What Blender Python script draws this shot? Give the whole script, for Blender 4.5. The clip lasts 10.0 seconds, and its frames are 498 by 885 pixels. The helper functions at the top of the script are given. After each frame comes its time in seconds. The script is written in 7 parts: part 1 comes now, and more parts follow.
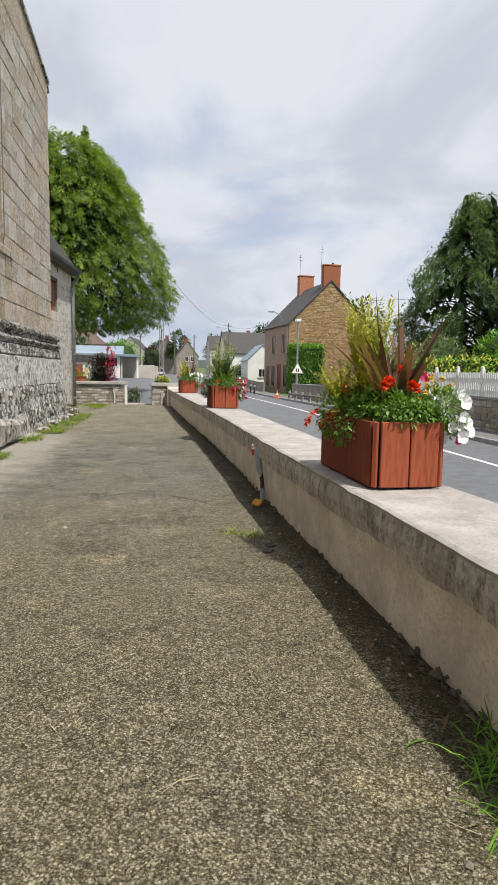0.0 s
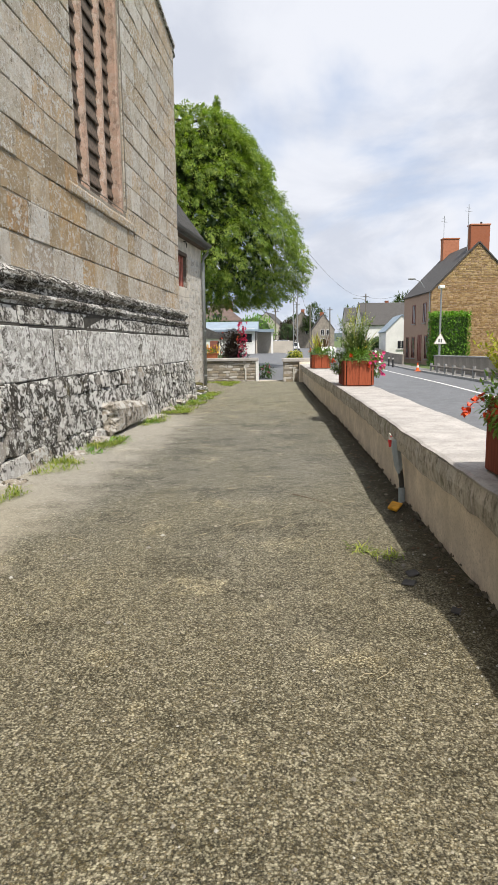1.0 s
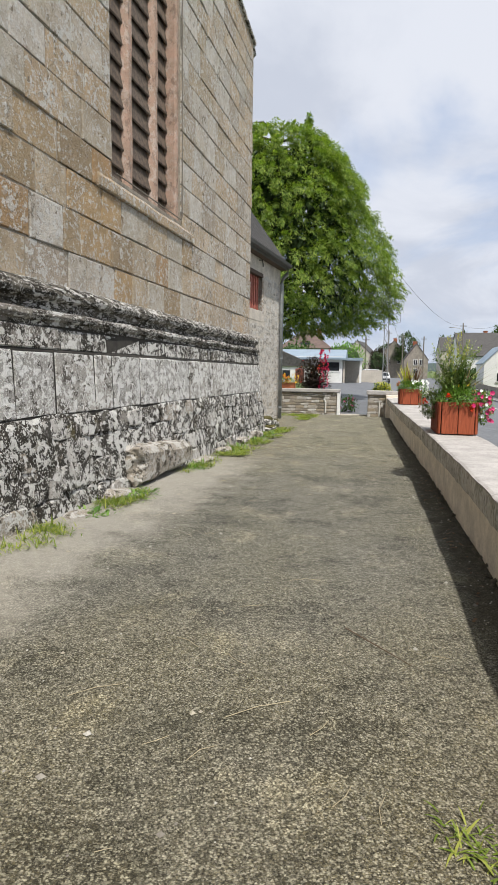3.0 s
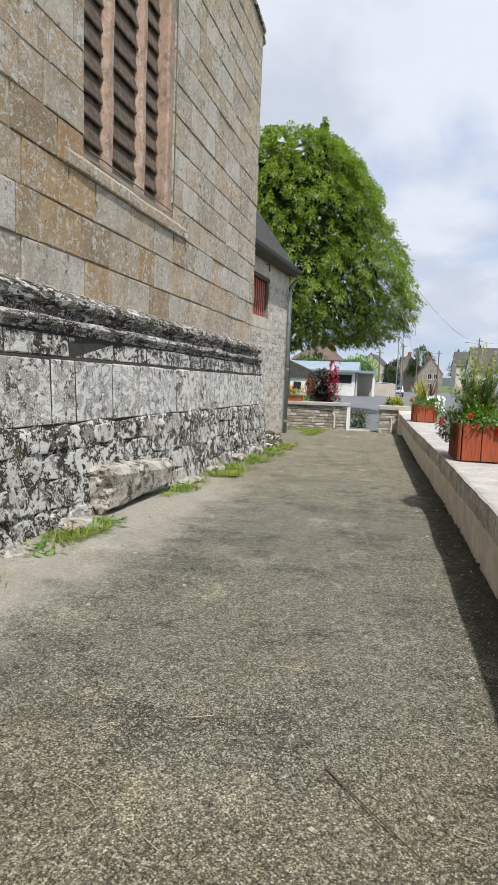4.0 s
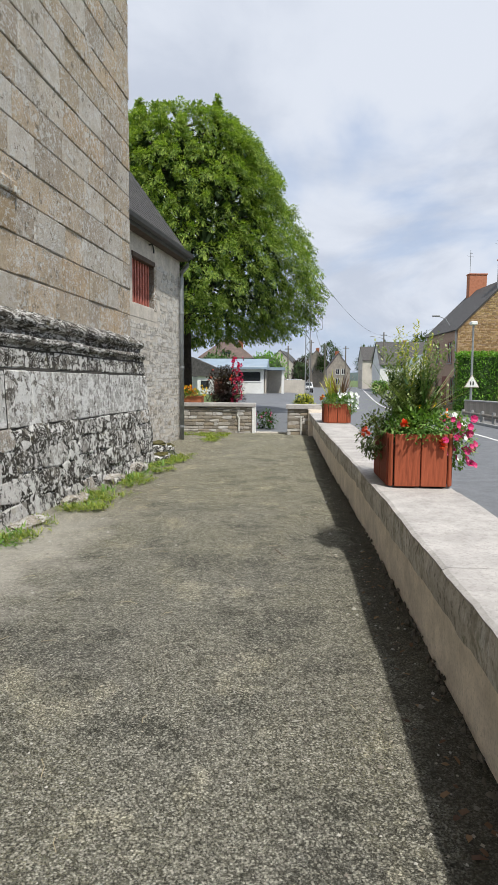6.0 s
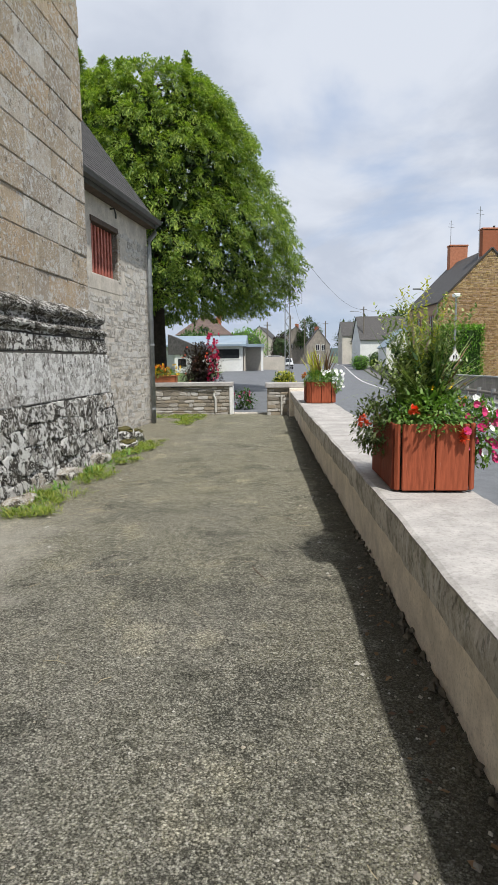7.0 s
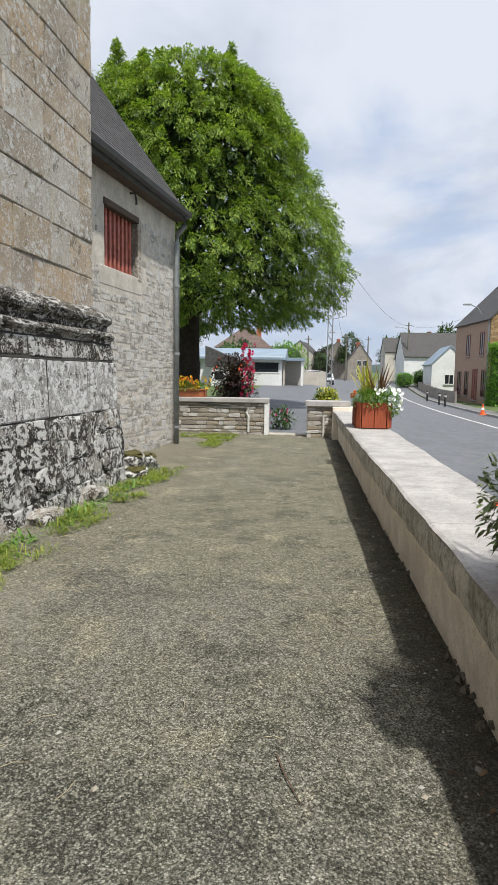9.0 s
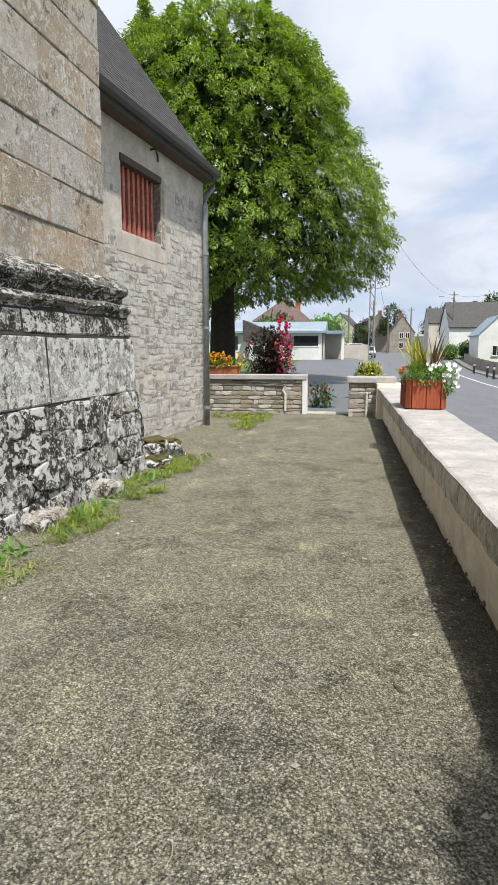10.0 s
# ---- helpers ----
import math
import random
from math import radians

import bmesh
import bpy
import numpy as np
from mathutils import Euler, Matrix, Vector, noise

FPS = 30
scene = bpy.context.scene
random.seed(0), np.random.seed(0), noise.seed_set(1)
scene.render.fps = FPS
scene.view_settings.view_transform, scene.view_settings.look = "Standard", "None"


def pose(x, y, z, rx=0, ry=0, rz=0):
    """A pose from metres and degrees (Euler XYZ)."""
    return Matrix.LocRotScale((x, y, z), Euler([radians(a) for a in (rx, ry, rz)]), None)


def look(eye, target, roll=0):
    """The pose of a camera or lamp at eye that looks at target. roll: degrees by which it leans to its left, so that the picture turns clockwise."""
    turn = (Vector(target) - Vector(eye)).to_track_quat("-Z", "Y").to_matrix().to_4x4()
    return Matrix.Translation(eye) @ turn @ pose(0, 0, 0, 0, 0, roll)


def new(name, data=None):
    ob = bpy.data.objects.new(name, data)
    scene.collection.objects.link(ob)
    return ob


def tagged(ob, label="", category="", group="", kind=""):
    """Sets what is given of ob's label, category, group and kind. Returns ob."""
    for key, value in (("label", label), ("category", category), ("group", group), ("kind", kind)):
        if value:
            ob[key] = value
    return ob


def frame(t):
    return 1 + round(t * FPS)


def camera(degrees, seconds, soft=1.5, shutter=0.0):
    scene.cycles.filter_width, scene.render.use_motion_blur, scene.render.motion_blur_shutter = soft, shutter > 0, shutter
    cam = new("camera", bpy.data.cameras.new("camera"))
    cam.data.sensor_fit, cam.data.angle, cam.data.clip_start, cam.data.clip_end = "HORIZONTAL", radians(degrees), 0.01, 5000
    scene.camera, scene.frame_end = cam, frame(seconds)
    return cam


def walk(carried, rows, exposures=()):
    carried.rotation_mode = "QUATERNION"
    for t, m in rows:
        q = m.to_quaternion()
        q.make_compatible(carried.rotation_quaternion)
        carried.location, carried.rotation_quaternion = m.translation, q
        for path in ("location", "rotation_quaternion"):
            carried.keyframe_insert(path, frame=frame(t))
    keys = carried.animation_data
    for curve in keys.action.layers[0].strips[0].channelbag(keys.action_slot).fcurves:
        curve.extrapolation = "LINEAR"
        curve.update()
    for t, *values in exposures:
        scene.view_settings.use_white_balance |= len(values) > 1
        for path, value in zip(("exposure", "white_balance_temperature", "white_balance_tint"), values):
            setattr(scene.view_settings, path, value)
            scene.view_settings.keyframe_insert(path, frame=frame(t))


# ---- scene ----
cam = camera(43.4, 10.0)
PATH = [
    (0, (-0.074, 0.492, 1.378), (0.281, 2.448, 1.155), 0.9),
    (0.5, (0.074, 1.031, 1.378), (0.245, 3.006, 1.117), -0.0),
    (1, (0.137, 1.587, 1.385), (0.06, 3.562, 1.08), -0.7),
    (1.5, (0.224, 2.114, 1.391), (0.236, 4.079, 1.016), -1.9),
    (2, (0.275, 2.663, 1.427), (0.027, 4.619, 1.09), 0.4),
    (2.5, (0.305, 3.221, 1.455), (0.147, 5.201, 1.218), -0.6),
    (2.8, (0.339, 3.573, 1.461), (0.098, 5.54, 1.195), 0.9),
    (3, (0.362, 3.812, 1.463), (0.01, 5.769, 1.241), 0.8),
    (3.2, (0.375, 4.05, 1.464), (0.016, 6.009, 1.28), 1.1),
    (4.3, (0.43, 5.374, 1.487), (0.033, 7.325, 1.295), 2.3),
    (4.5, (0.426, 5.623, 1.488), (0.068, 7.581, 1.292), 0.7),
    (5, (0.47, 6.207, 1.491), (0.308, 8.184, 1.235), 0.7),
    (5.5, (0.504, 6.751, 1.504), (0.325, 8.732, 1.288), 1.2),
    (5.7, (0.517, 6.976, 1.507), (0.38, 8.962, 1.32), 0.7),
    (6.8, (0.563, 8.246, 1.515), (0.463, 10.23, 1.287), -0.1),
    (7, (0.559, 8.461, 1.517), (0.499, 10.444, 1.258), -0.6),
    (7.5, (0.529, 8.967, 1.51), (0.324, 10.94, 1.253), -0.3),
    (8, (0.495, 9.475, 1.509), (0.199, 11.446, 1.343), -1.0),
    (8.5, (0.521, 10.028, 1.515), (0.41, 12.018, 1.349), 0.4),
    (9, (0.522, 10.574, 1.514), (0.343, 12.554, 1.298), 0.9),
    (9.5, (0.519, 11.097, 1.514), (0.373, 13.075, 1.252), -0.6),
    (10, (0.498, 11.602, 1.53), (0.194, 13.556, 1.233), 0.0),
]
walk(cam, [(t, look(eye, target, roll)) for t, eye, target, roll in PATH], ((0.0, 0.14, 6650, 10), (0.5, 0.10, 6650, 10), (1.0, 0.33, 6650, 10), (1.5, 0.22, 6650, 10), (2.0, 0.30, 6650, 10), (2.5, 0.15, 6500, 10), (3.0, 0.19, 6500, 10), (4.5, 0.25, 6350, 9), (5.0, 0.16, 6350, 9), (5.5, 0.16, 6350, 9), (7.0, 0.10, 6350, 9), (8.0, 0.30, 6350, 9), (8.5, 0.10, 6350, 9), (9.0, 0.18, 6350, 9), (9.5, 0.22, 6350, 9), (10.0, 0.36, 6400, 9)))

# ---- world, sun ----
world = bpy.data.worlds.new("world")
scene.world = world
world.use_nodes = True
wn, wl = world.node_tree.nodes, world.node_tree.links
wn.clear()


def wnode(kind, **values):
    nd = wn.new(kind)
    for k, v in values.items():
        nd.inputs[k].default_value = v
    return nd


SUN_FROM = Vector((0.28, -0.50, 1.0)).normalized()
sky = wn.new("ShaderNodeTexSky")
sky.sky_type, sky.sun_disc = "NISHITA", False
sky.sun_elevation = math.asin(SUN_FROM.z)
sky.sun_rotation = math.atan2(SUN_FROM.x, SUN_FROM.y)
sky.air_density, sky.dust_density = 1.0, 2.0
coord = wn.new("ShaderNodeTexCoord")
sep = wn.new("ShaderNodeSeparateXYZ")
wl.new(coord.outputs["Generated"], sep.inputs[0])
zz = wn.new("ShaderNodeMath")
zz.operation = "MAXIMUM"
zz.inputs[1].default_value = 0.0
wl.new(sep.outputs["Z"], zz.inputs[0])
za = wn.new("ShaderNodeMath")
za.operation = "ADD"
za.inputs[1].default_value = 0.22
wl.new(zz.outputs[0], za.inputs[0])
flat = wn.new("ShaderNodeCombineXYZ")
for axis in ("X", "Y"):
    dv = wn.new("ShaderNodeMath")
    dv.operation = "DIVIDE"
    wl.new(sep.outputs[axis], dv.inputs[0])
    wl.new(za.outputs[0], dv.inputs[1])
    wl.new(dv.outputs[0], flat.inputs[axis])


def wnoise(scale, detail, rough, lo, hi, a, b, shift=0.0):
    mp = wn.new("ShaderNodeMapping")
    mp.inputs["Location"].default_value = (shift, shift * 0.7, shift * 0.3)
    mp.inputs["Scale"].default_value = (1.0, 0.75, 1.0)
    wl.new(flat.outputs[0], mp.inputs[0])
    nz = wn.new("ShaderNodeTexNoise")
    nz.inputs["Scale"].default_value = scale
    nz.inputs["Detail"].default_value = detail
    nz.inputs["Roughness"].default_value = rough
    nz.inputs["Distortion"].default_value = 0.4
    wl.new(mp.outputs[0], nz.inputs["Vector"])
    mr = wn.new("ShaderNodeMapRange")
    mr.interpolation_type = "SMOOTHSTEP"
    for k, v in (("From Min", lo), ("From Max", hi), ("To Min", a), ("To Max", b)):
        mr.inputs[k].default_value = v
    wl.new(nz.outputs["Fac"], mr.inputs["Value"])
    return mr.outputs[0]


cover = wnoise(1.1, 6, 0.52, 0.38, 0.52, 0.30, 1.0, 3.1)
body = wnoise(1.7, 6, 0.55, 0.36, 0.60, 0.0, 1.0, 7.7)
cloud = wn.new("ShaderNodeMix")
cloud.data_type = "RGBA"
cloud.inputs["A"].default_value = (5.3, 5.7, 6.6, 1)
cloud.inputs["B"].default_value = (6.9, 7.2, 7.9, 1)
wl.new(body, cloud.inputs["Factor"])
mixs = wn.new("ShaderNodeMix")
mixs.data_type = "RGBA"
wl.new(cover, mixs.inputs["Factor"])
veil = wn.new("ShaderNodeMix")
veil.data_type = "RGBA"
veil.inputs["Factor"].default_value = 0.6
veil.inputs["B"].default_value = (4.6, 5.8, 8.2, 1)
wl.new(sky.outputs[0], veil.inputs["A"])
wl.new(veil.outputs["Result"], mixs.inputs["A"])
wl.new(cloud.outputs["Result"], mixs.inputs["B"])
bg = wn.new("ShaderNodeBackground")
bg.inputs["Strength"].default_value = 0.1
wl.new(mixs.outputs["Result"], bg.inputs["Color"])
wout = wn.new("ShaderNodeOutputWorld")
wl.new(bg.outputs[0], wout.inputs["Surface"])

sun = new("sun", bpy.data.lights.new("sun", "SUN"))
sun.data.energy, sun.data.angle, sun.data.color = 4.4, radians(1.6), (1.0, 0.95, 0.87)
sun.matrix_world = look((30, -40, 60), Vector((30, -40, 60)) - SUN_FROM)


# ---- materials ----
class Nodes:
    def __init__(self, name):
        self.m = bpy.data.materials.new(name)
        self.m.use_nodes = True
        self.t = self.m.node_tree
        self.b = self.t.nodes["Principled BSDF"]
        self.c = self.t.nodes.new("ShaderNodeTexCoord").outputs["Object"]
        self.geo = None

    def put(self, socket, value):
        if hasattr(value, "is_output"):
            self.t.links.new(value, socket)
        elif isinstance(value, (tuple, list)) and len(value) == 3 and socket.type == "RGBA":
            socket.default_value = (*value, 1)
        else:
            socket.default_value = value

    def world_place(self):
        g = self.t.nodes.new("ShaderNodeNewGeometry")
        self.c = g.outputs["Position"]

    def noise(self, scale, detail=4, rough=0.6, stretch=(1, 1, 1), distort=0.0):
        mp = self.t.nodes.new("ShaderNodeMapping")
        mp.inputs["Scale"].default_value = stretch
        self.t.links.new(self.c, mp.inputs[0])
        n = self.t.nodes.new("ShaderNodeTexNoise")
        for k, v in (("Scale", scale), ("Detail", detail), ("Roughness", rough), ("Distortion", distort)):
            n.inputs[k].default_value = v
        self.t.links.new(mp.outputs[0], n.inputs["Vector"])
        return n.outputs["Fac"]

    def cells(self, scale, feature="F1", out="Distance", stretch=(1, 1, 1)):
        mp = self.t.nodes.new("ShaderNodeMapping")
        mp.inputs["Scale"].default_value = stretch
        self.t.links.new(self.c, mp.inputs[0])
        n = self.t.nodes.new("ShaderNodeTexVoronoi")
        n.feature = feature
        n.inputs["Scale"].default_value = scale
        self.t.links.new(mp.outputs[0], n.inputs["Vector"])
        return n.outputs[out]

    def ramp(self, f, lo, hi, a=0.0, b=1.0):
        r = self.t.nodes.new("ShaderNodeMapRange")
        r.interpolation_type = "SMOOTHSTEP"
        for k, v in (("From Min", lo), ("From Max", hi), ("To Min", a), ("To Max", b)):
            self.put(r.inputs[k], v)
        self.t.links.new(f, r.inputs["Value"])
        return r.outputs[0]

    def mix(self, f, a, b, mode="MIX"):
        n = self.t.nodes.new("ShaderNodeMix")
        n.data_type, n.blend_type = "RGBA", mode
        self.put(n.inputs["Factor"], f)
        self.put(n.inputs["A"], a)
        self.put(n.inputs["B"], b)
        return n.outputs["Result"]

    def math(self, op, a, b):
        n = self.t.nodes.new("ShaderNodeMath")
        n.operation = op
        self.put(n.inputs[0], a)
        self.put(n.inputs[1], b)
        return n.outputs[0]

    def rand(self, island=False):
        if island:
            return self.t.nodes.new("ShaderNodeNewGeometry").outputs["Random Per Island"]
        return self.t.nodes.new("ShaderNodeObjectInfo").outputs["Random"]

    def palette(self, f, cols):
        r = self.t.nodes.new("ShaderNodeValToRGB")
        self.t.links.new(f, r.inputs[0])
        r.color_ramp.interpolation = "CONSTANT"
        e = r.color_ramp.elements
        e[1].position = 1 - 1 / len(cols)
        e[0].color, e[1].color = (*cols[0], 1), (*cols[-1], 1)
        for i in range(1, len(cols) - 1):
            e.new(i / len(cols)).color = (*cols[i], 1)
        return r.outputs[0]

    def bump(self, f, strength=0.4, dist=0.01, under=None):
        n = self.t.nodes.new("ShaderNodeBump")
        n.inputs["Strength"].default_value = strength
        n.inputs["Distance"].default_value = dist
        self.t.links.new(f, n.inputs["Height"])
        if under is not None:
            self.t.links.new(under, n.inputs["Normal"])
        self.t.links.new(n.outputs[0], self.b.inputs["Normal"])
        return n.outputs[0]

    def done(self, colour, rough=0.8, metal=0.0, spec=None):
        self.put(self.b.inputs["Base Color"], colour)
        self.put(self.b.inputs["Roughness"], rough)
        self.b.inputs["Metallic"].default_value = metal
        if spec is not None:
            self.b.inputs["Specular IOR Level"].default_value = spec
        return self.m


def plain(name, col, rough=0.7, metal=0.0, vary=0.25, scale=6.0, bump=0.15, dist=0.004):
    n = Nodes(name)
    f = n.noise(scale, 6, 0.65)
    g = n.noise(scale * 9, 3, 0.6)
    lo = tuple(c * (1 - vary) for c in col)
    hi = tuple(min(1, c * (1 + vary)) for c in col)
    c = n.mix(n.ramp(f, 0.3, 0.7), lo, hi)
    c = n.mix(n.ramp(g, 0.35, 0.75, 0, 0.4), c, tuple(x * 0.75 for x in col))
    n.bump(g, bump, dist)
    return n.done(c, rough, metal)


def foliage(name, dark, mid, light, island=True, rough=0.55):
    n = Nodes(name)
    f = n.noise(1.6, 3, 0.6)
    r = n.rand(island)
    c = n.mix(n.ramp(f, 0.3, 0.7), dark, mid)
    c = n.mix(n.ramp(r, 0.35, 1.0, 0.0, 0.9), c, light)
    m = n.done(c, rough, 0, 0.25)
    n.b.inputs["Subsurface Weight"].default_value = 0.0
    tr = n.t.nodes.new("ShaderNodeBsdfTranslucent")
    n.put(tr.inputs[0], n.mix(1.0, c, (1.3, 1.5, 0.5), "MULTIPLY"))
    ms = n.t.nodes.new("ShaderNodeMixShader")
    ms.inputs[0].default_value = 0.3
    n.t.links.new(n.b.outputs[0], ms.inputs[1])
    n.t.links.new(tr.outputs[0], ms.inputs[2])
    n.t.links.new(ms.outputs[0], n.t.nodes["Material Output"].inputs["Surface"])
    return m


def path_material():
    n = Nodes("worn_gravelled_asphalt")
    n.world_place()
    big = n.noise(0.55, 5, 0.6, (1.3, 0.6, 1))
    mid = n.noise(2.3, 5, 0.65)
    grit = n.cells(165, "F1", "Color")
    gritd = n.cells(165, "F1", "Distance")
    fine = n.noise(170, 3, 0.7)
    base = n.mix(n.ramp(big, 0.35, 0.65), (0.30, 0.288, 0.195), (0.32, 0.31, 0.26))
    base = n.mix(n.ramp(mid, 0.5, 0.72, 0, 0.5), base, (0.13, 0.13, 0.078))
    base = n.mix(n.ramp(n.noise(1.25, 7, 0.74), 0.50, 0.60, 0, 0.85), base, (0.056, 0.057, 0.050))
    base = n.mix(n.ramp(n.noise(2.1, 6, 0.7, (1, 0.7, 1)), 0.57, 0.68, 0, 0.5), base, (0.25, 0.23, 0.18))
    ax = n.t.nodes.new("ShaderNodeSeparateXYZ")
    n.t.links.new(n.c, ax.inputs[0])
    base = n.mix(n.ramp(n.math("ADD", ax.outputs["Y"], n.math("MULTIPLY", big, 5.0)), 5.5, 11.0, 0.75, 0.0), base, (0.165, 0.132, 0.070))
    foot = n.ramp(n.math("ADD", n.math("ADD", ax.outputs["X"], n.math("MULTIPLY", ax.outputs["Y"], -0.056)), n.math("MULTIPLY", mid, 1.5)), -1.85, -0.95, 0.9, 0.0)
    soil = n.math("MULTIPLY", foot, n.ramp(ax.outputs["Y"], 13.0, 15.0, 0.0, 0.8))
    foot = n.math("MULTIPLY", foot, n.ramp(ax.outputs["Y"], 13.0, 15.5, 1.0, 0.1))
    clean = n.math("SUBTRACT", 1.0, n.math("MULTIPLY", foot, 0.35))
    base = n.mix(n.ramp(n.noise(0.8, 5, 0.65, (1.0, 0.8, 1)), 0.52, 0.66, 0, 0.55), base, (0.235, 0.23, 0.21))
    base = n.mix(foot, base, (0.44, 0.41, 0.355))
    base = n.mix(soil, base, (0.20, 0.17, 0.095))
    sp = n.t.nodes.new("ShaderNodeSeparateColor")
    n.t.links.new(grit, sp.inputs[0])
    col = n.mix(n.ramp(sp.outputs[0], 0.64, 0.9, 0, 0.85), base, (0.46, 0.44, 0.385))
    col = n.mix(n.math("MULTIPLY", n.ramp(sp.outputs[1], 0.50, 0.82, 0, 0.92), clean), col, (0.036, 0.033, 0.025))
    pick = n.t.nodes.new("ShaderNodeSeparateColor")
    n.t.links.new(n.cells(112, "F1", "Color"), pick.inputs[0])
    gap = n.ramp(n.cells(112, "F1"), 0.34, 0.70, 0, 0.42)
    col = n.mix(n.ramp(pick.outputs[0], 0.50, 0.70, 0, 0.58), col, (0.070, 0.067, 0.052))
    col = n.mix(n.ramp(pick.outputs[1], 0.62, 0.85, 0, 0.78), col, (0.56, 0.54, 0.45))
    col = n.mix(n.ramp(n.noise(88, 6, 0.85), 0.485, 0.55, 0, 0.45), col, (0.040, 0.038, 0.030))
    col = n.mix(n.ramp(n.noise(105, 6, 0.85), 0.52, 0.58, 0, 0.45), col, (0.54, 0.52, 0.44))
    col = n.mix(gap, col, (0.022, 0.021, 0.017))
    grains = n.ramp(n.cells(95, "F1"), 0.18, 0.30, 0.75, 0.0)
    col = n.mix(n.math("MULTIPLY", grains, n.ramp(n.noise(60, 2, 0.5), 0.55, 0.60)), col, (0.52, 0.50, 0.44))
    col = n.mix(n.ramp(fine, 0.5, 0.75, 0, 0.6), col, (0.055, 0.05, 0.042))
    col = n.mix(n.ramp(n.noise(1.25, 7, 0.74), 0.50, 0.64, 0, 0.45), col, (0.66, 0.68, 0.66), "MULTIPLY")
    col = n.mix(n.ramp(n.noise(1.9, 6, 0.7, (1, 0.7, 1)), 0.54, 0.66, 0, 0.8), col, (1.5, 1.46, 1.36), "MULTIPLY")
    col = n.mix(n.ramp(n.noise(5.0, 6, 0.72), 0.50, 0.66, 0, 0.4), col, (0.68, 0.68, 0.62), "MULTIPLY")
    col = n.mix(n.ramp(n.noise(21, 5, 0.75), 0.47, 0.58, 0, 0.6), col, (0.50, 0.50, 0.48), "MULTIPLY")
    for x, y, rad in ((0.0, 16.25, 0.30), (-0.12, 15.6, 0.34), (-0.45, 14.7, 0.30), (0.14, 11.33, 0.26), (-0.51, 10.25, 0.34), (-0.33, 6.2, 0.36), (-0.75, 9.65, 0.3), (-0.9, 7.4, 0.4), (-0.1, 18.6, 0.5)):
        far = n.t.nodes.new("ShaderNodeVectorMath")
        far.operation = "DISTANCE"
        n.t.links.new(n.c, far.inputs[0])
        far.inputs[1].default_value = (x, y, 0)
        reach = n.math("ADD", n.math("DIVIDE", far.outputs["Value"], rad), n.math("MULTIPLY", n.noise(7.5, 6, 0.75), 1.9))
        col = n.mix(n.ramp(reach, 0.55, 1.75, 0.75, 0.0), col, (0.38, 0.39, 0.37), "MULTIPLY")
    # Lightens and slightly warms the path toward its far end.
    far_tint = n.ramp(n.math("ADD", ax.outputs["Y"], n.math("MULTIPLY", mid, 4.0)), 13.0, 19.0, 0.0, 1.0)
    col = n.mix(far_tint, col, (1.20, 1.18, 1.08), "MULTIPLY")
    col = n.mix(n.math("MULTIPLY", foot, 0.55), col, (0.50, 0.47, 0.41))
    # Dark debris at the wall foot, its colour also deepening the wall's shadow.
    debris_shade = n.math("ADD", ax.outputs["X"], n.math("MULTIPLY", n.noise(3.2, 6, 0.72), 0.55))
    col = n.mix(n.ramp(debris_shade, 1.28, 1.46, 0.0, 0.68), col, (0.050, 0.045, 0.033))
    # Yellows the near end of the path.
    near_tint = n.ramp(n.math("ADD", ax.outputs["Y"], n.math("MULTIPLY", big, 5.0)), 6.0, 12.0, 0.55, 0.0)
    col = n.mix(near_tint, col, (1.16, 1.05, 0.76), "MULTIPLY")
    h = n.math("ADD", n.math("MULTIPLY", gritd, -1.0), n.math("MULTIPLY", fine, 0.6))
    n.bump(h, 0.9, 0.010)
    return n.done(col, 0.9, 0, 0.2)


def church_stone(name, cols, lichen, black, island=False, rough=0.92):
    n = Nodes(name)
    r = n.rand(island)
    n.world_place()
    c = n.palette(r, cols)
    f = n.noise(2.6, 6, 0.7)
    g = n.noise(26, 5, 0.7)
    c = n.mix(n.ramp(f, 0.35, 0.7, 0, 0.5), c, (0.17, 0.145, 0.11))
    c = n.mix(n.ramp(g, 0.4, 0.75, 0, 0.45), c, (0.40, 0.36, 0.29))
    patch = n.noise(1.0, 4, 0.6)
    spots = n.noise(11, 6, 0.75)
    st = n.noise(9.0, 7, 0.78, (1, 1, 0.8))
    if lichen:
        w = n.math("MULTIPLY", n.ramp(st, 0.50, 0.57), n.ramp(patch, 0.35, 0.58, 0.3, 1.0))
        c = n.mix(n.math("MULTIPLY", w, lichen), c, (0.74, 0.72, 0.68))
    if black:
        k = n.ramp(n.noise(7.5, 7, 0.78, (1, 1, 0.7)), 0.52, 0.58, 0, black)
        c = n.mix(k, c, (0.028, 0.026, 0.022))
    c = n.mix(n.ramp(n.noise(70, 3, 0.7), 0.55, 0.8, 0, 0.5), c, (0.09, 0.08, 0.065))
    c = n.mix(n.ramp(n.cells(9, "F1"), 0.0, 0.16, 0.5, 0.0), c, (0.5, 0.49, 0.44))
    h = n.math("ADD", n.math("MULTIPLY", g, 0.7), n.math("ADD", spots, n.noise(90, 3, 0.6)))
    n.bump(h, 0.7, 0.018)
    return n.done(c, rough, 0, 0.15)


